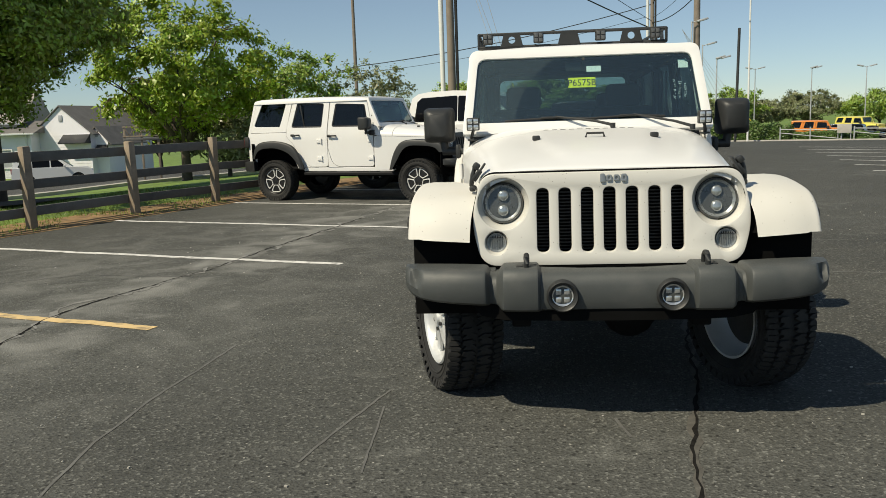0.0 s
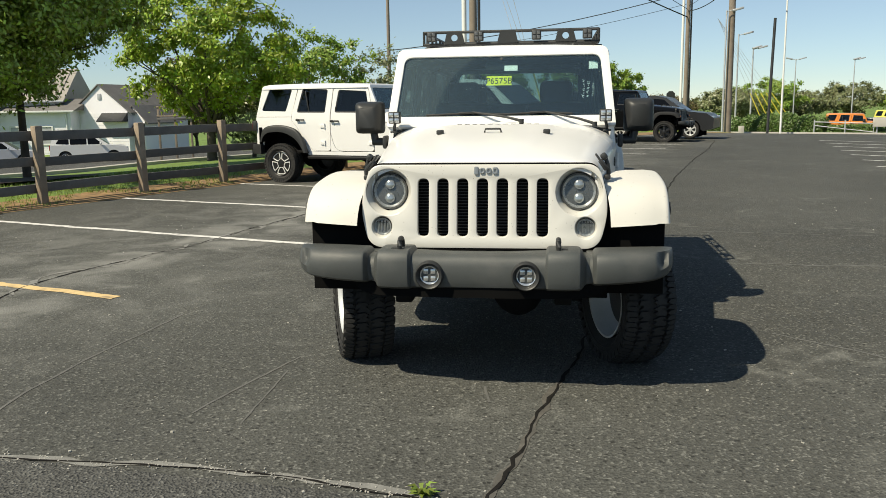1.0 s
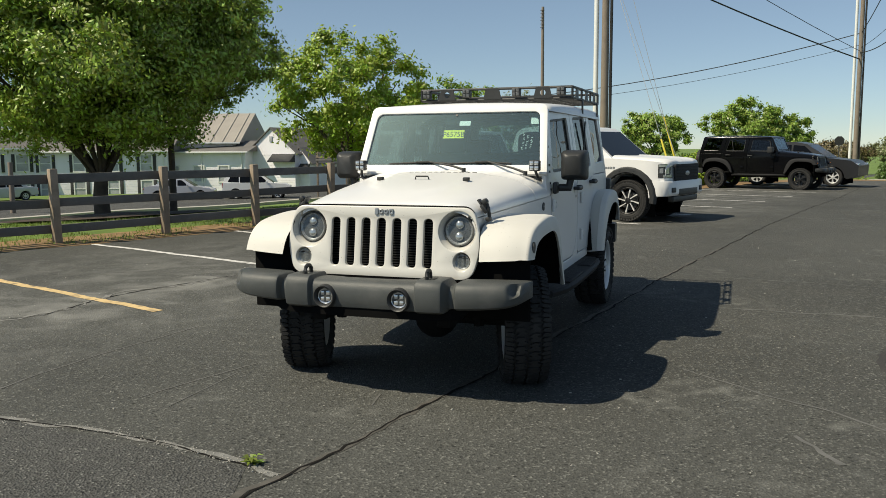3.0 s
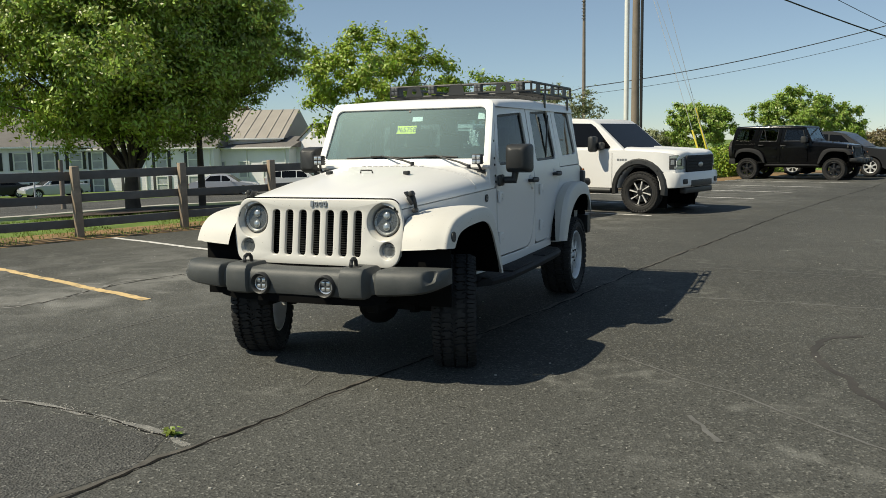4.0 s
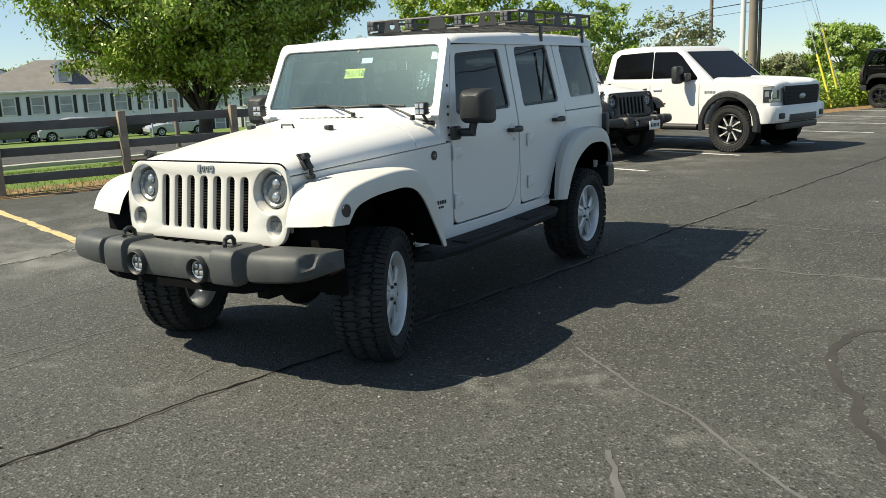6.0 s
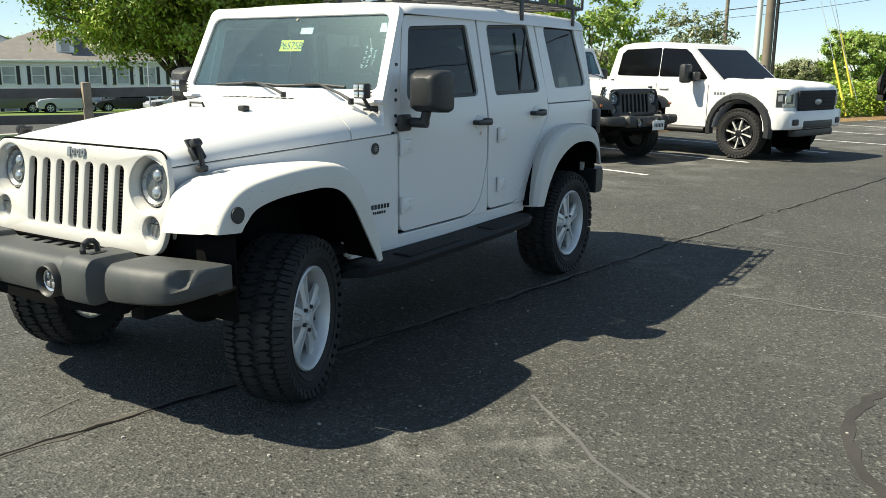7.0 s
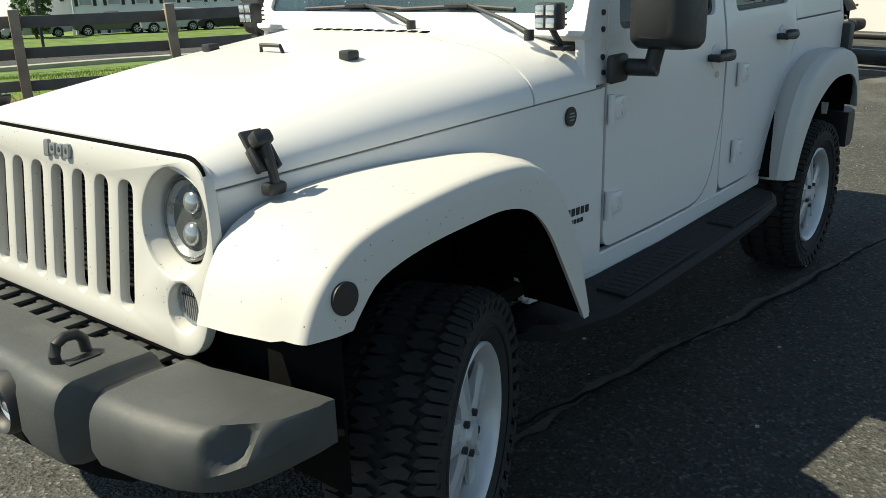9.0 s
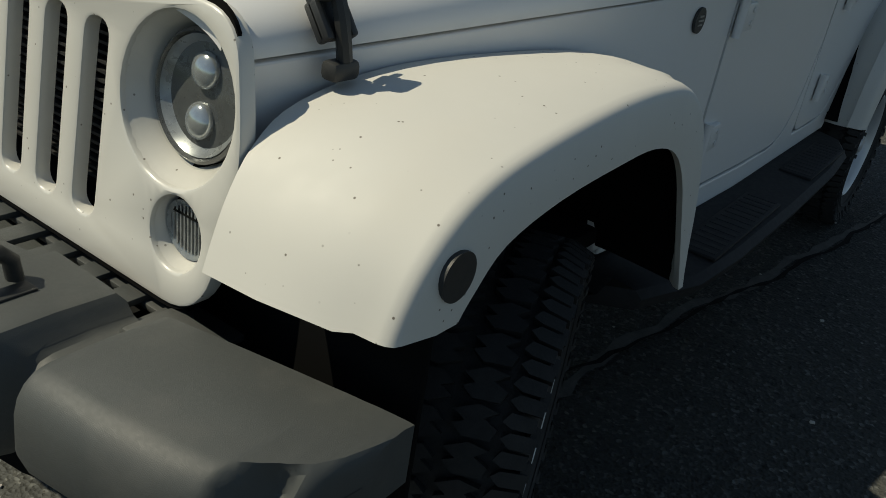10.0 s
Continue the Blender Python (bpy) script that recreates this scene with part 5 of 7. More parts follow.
            x = side_x(y, z) + 0.002
            rod(bm, (s * (x - 0.002), y, z), (s * (x + 0.006), y, z), 0.009, 10)
            part("bolt", bm, trim_black, cheek)
    # rear wall
    bm = bmesh.new()
    lay_r = lambda a, b, c: Vector((a, 3.50 + c - max(0, b - 1.25) * 0.22, b))
    sheet(bm, rounded([(-0.78, 0.62, 0.04), (0.78, 0.62, 0.04), (0.78, 1.27), (0.715, 1.84, 0.05), (-0.715, 1.84, 0.05), (-0.78, 1.27)]),
          [rounded([(-0.60, 1.34, 0.06), (0.60, 1.34, 0.06), (0.57, 1.76, 0.06), (-0.57, 1.76, 0.06)])], 0.05, lay_r, 0.006, (), (1.25,))
    tail = part("tailgate", bm, paint, car, "", 12)
    bm = bmesh.new()
    sheet(bm, rounded([(-0.60, 1.34, 0.06), (0.60, 1.34, 0.06), (0.57, 1.76, 0.06), (-0.57, 1.76, 0.06)]), depth=0.003, lay=lambda a, b, c: lay_r(a, b, c + 0.03))
    part("rear_window", bm, glass_rear, tail)
    for s in (-1, 1):
        bm = bmesh.new()
        box(bm, (s * 0.775, 3.585, 1.10), (0.11, 0.09, 0.20), 0.015)
        lamp = part("tail_light", bm, trim_black, car)
        bm = bmesh.new()
        box(bm, (s * 0.775, 3.632, 1.10), (0.085, 0.012, 0.16), 0.008)
        part("red_lens", bm, tail_red, lamp)
    bm = bmesh.new()
    rings = [[Vector((x, yy, zz)) for yy, zz in ((y0, 0.74), (y1 - 0.02, 0.74), (y1, 0.71), (y1, 0.58), (y1 - 0.03, 0.55), (y0, 0.55))]
             for x, y0, y1 in ((-0.91, 3.38, 3.52), (-0.86, 3.38, 3.62), (-0.5, 3.5, 3.68), (0.5, 3.5, 3.68), (0.86, 3.38, 3.62), (0.91, 3.38, 3.52))]
    ring_loft(bm, rings)
    part("rear_bumper", bm, trim_black, car)
    # front bumper
    bm = bmesh.new()
    rings = []
    stations = ((0.0, -0.868, 0.572, 0.746), (0.15, -0.868, 0.572, 0.746), (0.322, -0.868, 0.572, 0.746), (0.332, -0.869, 0.572, 0.747), (0.338, -0.882, 0.574, 0.762), (0.346, -0.892, 0.574, 0.769), (0.356, -0.894, 0.574, 0.770), (0.42, -0.894, 0.574, 0.770), (0.486, -0.892, 0.576, 0.769),
                (0.498, -0.888, 0.577, 0.766), (0.508, -0.872, 0.580, 0.755), (0.520, -0.838, 0.586, 0.736), (0.530, -0.826, 0.590, 0.730), (0.548, -0.822, 0.592, 0.729), (0.560, -0.828, 0.594, 0.733), (0.570, -0.850, 0.596, 0.750), (0.578, -0.860, 0.598, 0.756), (0.590, -0.864, 0.598, 0.758), (0.70, -0.852, 0.603, 0.758), (0.80, -0.834, 0.610, 0.757),
                (0.850, -0.820, 0.616, 0.756), (0.868, -0.812, 0.619, 0.756), (0.890, -0.798, 0.624, 0.755), (0.910, -0.780, 0.630, 0.755), (0.930, -0.752, 0.638, 0.754), (0.946, -0.715, 0.646, 0.753), (0.957, -0.672, 0.651, 0.752), (0.962, -0.645, 0.653, 0.751))
    dense = []
    for q, r in zip(stations, stations[1:]):
        dense += [tuple(u + (v - u) * k / 3 for u, v in zip(q, r)) for k in (range(3) if q[0] >= 0.85 else (0,))]
    stations = tuple(dense) + stations[-1:]
    for x, yf, zb, zt in tuple((-q[0], *q[1:]) for q in stations[:0:-1]) + stations:
        back = -0.70 if abs(x) < 0.30 else (-0.66 if abs(x) < 0.5 else -0.64 + (abs(x) - 0.56) * 0.21)
        f = min(yf + 0.050, back - 0.004)
        cut = max(0.0, 1 - abs(abs(x) - 0.902) / 0.042) if main else 0.0
        notch = 0.030 * cut * cut * (3 - 2 * cut)
        rings.append([Vector((x, yy, zz)) for yy, zz in ((back, zb), (back, zt - 0.004), ((back + f) / 2, zt), (f + notch * 0.3, zt - 0.001), (f - (f - yf) * 0.35 + notch, zt - 0.006 - notch * 0.5), (f - (f - yf) * 0.62 + notch * 1.3, zt - 0.017 - notch), (f - (f - yf) * 0.82 + notch * 1.2, zt - 0.033 - notch), (yf + 0.003 + notch * 0.2, zt - 0.055 - notch * 0.7), (yf, zb + 0.05), (yf + 0.012, zb + 0.014), (yf + 0.04, zb))])
    ring_loft(bm, rings)
    bumper = part("front_bumper", bm, bumper_black if main else trim_black, car, "grey-black moulded plastic bumper", 28)
    # added dark trays, meant to block the bright gap behind the bumper ends
    for side in (1, -1):
        bm = bmesh.new()
        box(bm, (side * 0.68, -0.53, 0.605), (0.27, 0.20, 0.012), 0.003)
        part("splash_tray", bm, under_black, car)
    bm = bmesh.new()
    box(bm, (0, -0.715, 0.722), (1.10, 0.10, 0.012), 0.003)
    box(bm, (0, -0.585, 0.706), (1.22, 0.03, 0.012), 0.003)
    # added plate under the slots, so no sun passes through to the ground
    box(bm, (0, -0.62, 0.672), (1.2, 0.30, 0.012), 0.003)
    for k in range(13):
        box(bm, (-0.54 + 0.09 * k, -0.635, 0.716), (0.046, 0.12, 0.012), 0.003)
    for s in (-1, 1):
        box(bm, (s * 0.60, -0.635, 0.722), (0.13, 0.09, 0.02), 0.005)
    part("top_cover", bm, bumper_black if main else trim_black, bumper)
    bm = bmesh.new()
    sheet(bm, [(-0.60, 0.545), (-0.5, 0.53), (0.5, 0.53), (0.60, 0.545), (0.66, 0.61), (-0.66, 0.61)], depth=0.02, lay=lambda a, b, c: Vector((a, -0.828 - c + abs(a) ** 3 * 0.25, b)), cuts_a=(-0.4, -0.2, 0, 0.2, 0.4))
    box(bm, (0, -0.70, 0.56), (1.1, 0.22, 0.05), 0.015)
    part("air_dam", bm, gap_black, bumper)
    for s in (-1, 1):
        bm = bmesh.new()
        spin(bm, [(0.05, 0.046), (-0.004, 0.050), (-0.022, 0.058), (-0.026, 0.064), (-0.018, 0.070), (0.03, 0.074)], 32, "y")
        bmesh.ops.translate(bm, vec=(s * 0.238, -0.868, 0.648), verts=bm.verts[:])
        ring = part("fog_light", bm, trim_black, bumper, "round fog light in a black ring")
        bm = bmesh.new()
        spin(bm, [(0.012, 0.0), (0.008, 0.03), (-0.002, 0.047)], 28, "y")
        for dx, dz in ((0.018, 0.018), (-0.018, 0.018), (0.018, -0.018), (-0.018, -0.018)):
            box(bm, (dx, 0.002, dz), (0.026, 0.008, 0.026), 0.005)
        bmesh.ops.translate(bm, vec=(s * 0.238, -0.868, 0.648), verts=bm.verts[:])
        part("fog_lens", bm, reflector, ring)
        bm = bmesh.new()
        tube(bm, [(s * 0.395, -0.815, 0.755), (s * 0.395, -0.818, 0.785), (s * 0.395, -0.810, 0.808), (s * 0.394, -0.790, 0.818), (s * 0.393, -0.765, 0.815), (s * 0.392, -0.750, 0.800), (s * 0.392, -0.745, 0.755)], 0.0125, 10)
        box(bm, (s * 0.425, -0.775, 0.771), (0.03, 0.07, 0.005), 0.002)
        part("tow_hook", bm, trim_black, bumper)
        # bonnet catch
        bm = bmesh.new()
        tip = Matrix.Rotation(s * -0.62, 4, "Y")
        box(bm, (s * 0.612, -0.40, 1.172), (0.012, 0.062, 0.10), 0.005, tip)
        for dy in (-0.024, 0.024):
            box(bm, (s * 0.624, -0.40 + dy, 1.155), (0.026, 0.014, 0.058), 0.005, tip)
        box(bm, (s * 0.626, -0.405, 1.200), (0.034, 0.050, 0.034), 0.010, tip)
        tube(bm, [(s * 0.632, -0.402, 1.197), (s * 0.645, -0.402, 1.160), (s * 0.650, -0.400, 1.128), (s * 0.652, -0.398, 1.105)], 0.0115, 8)
        box(bm, (s * 0.646, -0.398, 1.092), (0.032, 0.054, 0.030), 0.010)
        box(bm, (s * 0.640, -0.375, 1.092), (0.024, 0.022, 0.018), 0.005)
        part("bonnet_catch", bm, trim_black, car, "black rubber bonnet catch")
        bm = bmesh.new()
        z = hood_z(0.32, 0.18)
        box(bm, (s * 0.32, 0.18, z + 0.012), (0.042, 0.045, 0.026), 0.006)
        part("bump_stop", bm, trim_black, hood)
        # wipers
    for x0, x1 in ((0.05, -0.50), (0.52, -0.02)):
        bm = bmesh.new()
        a, b = Vector((x0 + 0.10, 0.650, hood_z(x0, 0.65) + 0.016)), Vector(((x0 + x1) / 2 + 0.04, 0.778, 1.424))
        tube(bm, [a, a.lerp(b, 0.30) + Vector((0, -0.004, 0.008)), b], 0.010, 8, 0.006)
        tube(bm, [(x0 - 0.04, 0.778, 1.408), b + Vector((0, 0.004, -0.006)), (x1, 0.776, 1.406)], 0.0065, 6)
        box(bm, b + Vector((-0.04, -0.006, -0.004)), (0.10, 0.014, 0.012), 0.004)
        rod(bm, a + Vector((0, 0, -0.02)), a + Vector((0, 0, 0.012)), 0.016, 12)
        part("wiper", bm, trim_black, car)
    bm = bmesh.new()
    z = hood_z(0, 0.17)
    tube(bm, [(-0.05, 0.17, z), (-0.045, 0.165, z + 0.022), (0.045, 0.165, z + 0.022), (0.05, 0.17, z)], 0.006, 8)
    part("footman_loop", bm, trim_black, hood)
    # interior
    bm = bmesh.new()
    box(bm, (0, 0.93, 1.22), (1.40, 0.36, 0.22), 0.05)
    box(bm, (-0.02, 1.05, 1.02), (0.34, 0.3, 0.4), 0.04)
    part("dashboard", bm, dash_black, car)
    bm = bmesh.new()
    spin(bm, [(0.0, 0.170), (0.016, 0.186), (0.0, 0.202), (-0.016, 0.186)], 28, "y", True)
    box(bm, (0, 0.01, 0), (0.34, 0.02, 0.05), 0.01)
    box(bm, (0, 0.01, -0.06), (0.05, 0.02, 0.16), 0.01)
    bmesh.ops.transform(bm, matrix=pose(0.37, 1.20, 1.24, -22), verts=bm.verts[:])
    part("steering_wheel", bm, dash_black, car)
    for x, y in ((0.37, 1.62), (-0.37, 1.62)):
        bm = bmesh.new()
        box(bm, (x, y - 0.05, 0.86), (0.50, 0.52, 0.18), 0.05)
        box(bm, (x, y + 0.24, 1.18), (0.48, 0.14, 0.62), 0.06, Matrix.Rotation(-0.2, 4, "X"))
        box(bm, (x, y + 0.33, 1.56), (0.26, 0.09, 0.18), 0.04, Matrix.Rotation(-0.15, 4, "X"))
        part("seat", bm, seat_black, car)
    bm = bmesh.new()
    box(bm, (0, 2.45, 0.95), (1.2, 0.5, 0.2), 0.05)
    box(bm, (0, 2.72, 1.2), (1.2, 0.14, 0.55), 0.06, Matrix.Rotation(-0.15, 4, "X"))
    for x in (-0.38, 0.38):
        box(bm, (x, 2.78, 1.53), (0.26, 0.09, 0.15), 0.04)
    part("rear_seat", bm, seat_black, car)
    bm = bmesh.new()
    for s in (-1, 1):
        tube(bm, [(s * 0.62, 1.92, 0.7), (s * 0.62, 1.90, 1.72), (s * 0.55, 1.90, 1.78), (0, 1.90, 1.79)], 0.035, 8)
        tube(bm, [(s * 0.60, 1.02, 1.78), (s * 0.61, 1.9, 1.78), (s * 0.60, 3.1, 1.74), (s * 0.60, 3.3, 1.1)], 0.035, 8)
    box(bm, (0, 2.2, 1.795), (1.36, 2.2, 0.012), 0.004)
    part("roll_bar", bm, dash_black, car)
    bm = bmesh.new()
    box(bm, (0, 1.0, 1.735), (0.22, 0.03, 0.065), 0.02)
    rod(bm, (0, 0.95, 1.78), (0, 1.0, 1.75), 0.01)
    part("rear_view_mirror", bm, trim_black, car)
    # wheels
    for x, y, turn, st in ((0.772, -0.04, 0, steer), (-0.772, -0.085 if steer else -0.04, 180, steer), (0.772, 2.94, 0, 0), (-0.772, 2.94, 180, 0)):
        wheel(car, (x, y, 0.372), turn, 0.386, 0.275, 0.240, rim_mat, style, True, st)
    bm = bmesh.new()
    spin(bm, [(-0.12, 0.22), (-0.13, 0.30), (-0.10, 0.385), (0.0, 0.40), (0.10, 0.385), (0.13, 0.30), (0.12, 0.22), (0.10, 0.0), (-0.1, 0.0), (-0.12, 0.22)], 36, "y")
    bmesh.ops.translate(bm, vec=(0, 3.74, 1.02), verts=bm.verts[:])
    box(bm, (0, 3.58, 1.02), (0.3, 0.12, 0.3), 0.02)
    part("spare_wheel", bm, rubber, car)
    return car


# ---- the white vehicle in the middle ----
main = boxy_suv(pose(0, 0, 0), "white four-door off-road vehicle with roof basket and silver wheels", paint_white, flare_white, "five", alloy, True, steer=20)


def roof_rack():
    rack = thing("roof_rack", pose(0, 0, 0), "black steel roof basket with small square lamps", "roof rack")
    bm = bmesh.new()
    for z in (1.955, 2.05):
        tube(bm, [(-0.70, 2.04, z), (0.70, 2.04, z), (0.70, 3.45, z + 0.01), (-0.70, 3.45, z + 0.01), (-0.70, 2.04, z)], 0.012, 8)
    part("basket_rail", bm, trim_black, rack)
    for k in range(7):
        bm = bmesh.new()
        y = 2.10 + 0.21 * k
        tube(bm, [(-0.70, y, 1.955), (0.70, y, 1.955)], 0.009, 6)
        part("cross_bar", bm, trim_black, rack)
    for k in range(5):
        bm = bmesh.new()
        x = -0.5 + 0.25 * k
        tube(bm, [(x, 2.04, 1.955), (x, 3.45, 1.955)], 0.009, 6)
        part("long_bar", bm, trim_black, rack)
    for k, (x, y) in enumerate([(-0.70, 2.04), (0.70, 2.04), (-0.70, 2.5), (0.70, 2.5), (-0.70, 2.98), (0.70, 2.98), (-0.70, 3.45), (0.70, 3.45), (0, 3.45), (-0.35, 3.45), (0.35, 3.45)]):
        bm = bmesh.new()
        rod(bm, (x, y, 1.955), (x, y, 2.055), 0.011, 8)
        part("upright", bm, trim_black, rack)
    for x in (-0.45, -0.02, 0.44):
        bm = bmesh.new()
        sheet(bm, rounded([(x - 0.085, 1.958, 0.01), (x + 0.085, 1.958, 0.01), (x + 0.06, 2.055, 0.01), (x - 0.06, 2.055, 0.01)]),
              [oval(x, 2.005, 0.026, 0.026, 16)] if x != -0.02 else [], 0.005, lambda a, b, c: Vector((a, 2.03 - c, b)))
        part("front_plate", bm, trim_black, rack)
    for x in (-0.63, -0.25, 0.21, 0.61):
        bm = bmesh.new()
        box(bm, (x, 2.00, 2.012), (0.075, 0.06, 0.075), 0.008)
        lamp = part("rack_lamp", bm, trim_black, rack)
        bm = bmesh.new()
        for dx in (-0.017, 0.017):
            for dz in (-0.017, 0.017):
                box(bm, (x + dx, 1.968, 2.012 + dz), (0.026, 0.006, 0.026), 0.003)
        part("led", bm, bezel_grey, lamp)
    for s in (-1, 1):
        for y in (2.35, 3.2):
            bm = bmesh.new()
            box(bm, (s * 0.735, y, 1.885), (0.012, 0.05, 0.12), 0.004)
            box(bm, (s * 0.71, y, 1.945), (0.06, 0.05, 0.012), 0.004)
            part("rack_foot", bm, trim_black, rack)
        for y in (2.25, 2.75, 3.2):
            bm = bmesh.new()
            sheet(bm, rounded([(y - 0.08, 1.958, 0.01), (y + 0.08, 1.958, 0.01), (y + 0.055, 2.055, 0.01), (y - 0.055, 2.055, 0.01)]), depth=0.005,
                  lay=lambda a, b, c: Vector((s * (0.70 + c), a, b)))
            part("side_plate", bm, trim_black, rack)
    return rack


roof_rack()


def cowl_lamp(s):
    lamp = thing("cube_lamp", pose(s * 0.69, 0.655, 1.395), "small square black work lamp on a bracket", "lamp", "windscreen lamps")
    bm = bmesh.new()
    box(bm, (0, 0, 0), (0.078, 0.055, 0.078), 0.008)
    for k in range(4):
        box(bm, (0, 0.03, -0.026 + 0.017 * k), (0.07, 0.02, 0.006))
    body = part("housing", bm, trim_black, lamp)
    bm = bmesh.new()
    for dx in (-0.018, 0.018):
        for dz in (-0.018, 0.018):
            box(bm, (dx, -0.029, dz), (0.029, 0.006, 0.029), 0.004)
    part("led", bm, reflector, body)
    bm = bmesh.new()
    tube(bm, [(0, 0.01, -0.035), (s * 0.01, 0.03, -0.07), (s * 0.015, 0.06, -0.10)], 0.010, 8)
    box(bm, (s * 0.012, 0.05, -0.095), (0.05, 0.06, 0.012), 0.003)
    part("bracket", bm, trim_black, lamp)


for s in (-1, 1):
    cowl_lamp(s)

# brand marks as plain shapes
bm = bmesh.new()
for a, w, h in ((-0.038, 0.022, 0.042), (-0.008, 0.026, 0.030), (0.026, 0.026, 0.030), (0.060, 0.026, 0.036)):
    sheet(bm, rounded([(a + 0.006 - w / 2, 1.138 - h / 2, 0.008), (a + 0.006 + w / 2, 1.138 - h / 2, 0.008), (a + 0.006 + w / 2, 1.138 + h / 2, 0.008), (a + 0.006 - w / 2, 1.138 + h / 2, 0.008)]),
          [oval(a + 0.006, 1.138, w * 0.22, h * 0.22, 10)] if h < 0.04 else [], 0.010, lambda a, b, c: Vector((a, -0.586 - c + (b - 0.85) * 0.14, b)), 0.002)
part("badge", bm, emblem_grey, main, "raised grey plain badge")
bm = bmesh.new()
x0 = side_x(0.683, 1.1)
rod(bm, (x0 - 0.002, 0.683, 1.098), (x0 + 0.005, 0.683, 1.098), 0.030, 24)
disc = part("round_badge", bm, trim_black, main, "round dark badge with pale bars")
bm = bmesh.new()
for dz in (-0.010, 0.0, 0.010):
    box(bm, (x0 + 0.006, 0.683, 1.098 + dz), (0.002, 0.034 - abs(dz), 0.004))
part("badge_bars", bm, emblem_grey, disc)
bm = bmesh.new()
for y0, y1, z, h, n in ((0.575, 0.790, 0.789, 0.024, 9), (0.620, 0.760, 0.757, 0.014, 8)):
    for k in range(n):
        y = y0 + (k + 0.5) * (y1 - y0) / n
        box(bm, (side_x(y, z) + 0.001, y, z), (0.003, (y1 - y0) / n * 0.74, h), 0.0)
part("side_marking", bm, ink_black, main, "dark plain bars of lettering")


# papers behind the windscreen
def windscreen_lay(a, b, c):
    return Vector((a, 0.812 + (b - 1.40) * 0.4644 - c, b))


tag = thing("yellow_tag", pose(0, 0, 0), "yellow paper stock tag hanging behind the windscreen", "tag")
bm = bmesh.new()
sheet(bm, [(-0.098, 1.600), (0.072, 1.600), (0.072, 1.662), (-0.098, 1.662)], depth=0.002, lay=lambda a, b, c: windscreen_lay(a, b, c) + Vector((0, -0.012, 0)))
part("card", bm, tag_yellow, tag)
bars("writing", [("P6575B", -0.013, 1.611, 0.058)], 0.0006, ink_black, tag, lambda a, b, c: windscreen_lay(a, b, 0.003) + Vector((0, -0.012 - c, 0)))
for nm, a0, a1, b0, b1, lab in (("sticker", 0.588, 0.648, 1.702, 1.755, "small white sticker in the windscreen corner"), ("permit", 0.020, 0.110, 1.697, 1.733, "small white permit under the mirror")):
    st = thing(nm, pose(0, 0, 0), lab, "sticker")
    bm = bmesh.new()
    sheet(bm, [(a0, b0), (a1, b0), (a1, b1), (a0, b1)], depth=0.002, lay=windscreen_lay)
    part("paper", bm, paper_white, st)
note = thing("pen_marks", pose(0, 0, 0), "white pen scribbles on the windscreen glass", "writing")
rng = random.Random(3)
for col in range(3):
    bm = bmesh.new()
    z = 1.625 - 0.012 * col
    while z > 1.50 + 0.01 * col:
        x = 0.553 + 0.032 * col - (1.6 - z) * 0.08
        a = [windscreen_lay(x + rng.uniform(-0.010, 0.010), z + rng.uniform(-0.005, 0.005), 0.028) for _ in range(4)]
        tube(bm, a, 0.0017, 5)
        z -= rng.uniform(0.009, 0.016)
    part("stroke", bm, paint_pen, note)


# ---- fence ----
def fence_section(k, last=False):
    p = FENCE_AT + FENCE_WAY * (1.95 * k)
    a = math.degrees(math.atan2(FENCE_WAY.y, FENCE_WAY.x))
    sec = thing("wooden_fence", pose(p.x, p.y, 0, 0, 0, a), "weathered grey wooden post-and-rail fence section", "fence", "car park fence")
    r = random.Random(k + 50)
    bm = bmesh.new()
    box(bm, (0, 0, 0.57), (0.125, 0.125, 1.32), 0.012, Matrix.Rotation(radians(r.uniform(-1.2, 1.2)), 4, "Y"))
    part("post", bm, post_wood, sec)
    for z, h in ((1.075, 0.15), (0.675, 0.14), (0.26, 0.14)):
        bm = bmesh.new()
        box(bm, (0.975, 0.085, z + r.uniform(-0.012, 0.012)), (2.06, 0.042, h), 0.006, Matrix.Rotation(radians(r.uniform(-0.5, 0.5)), 4, "Y"))
        part("rail", bm, wood_grey, sec)


for k in range(-9, 9):
    fence_section(k)


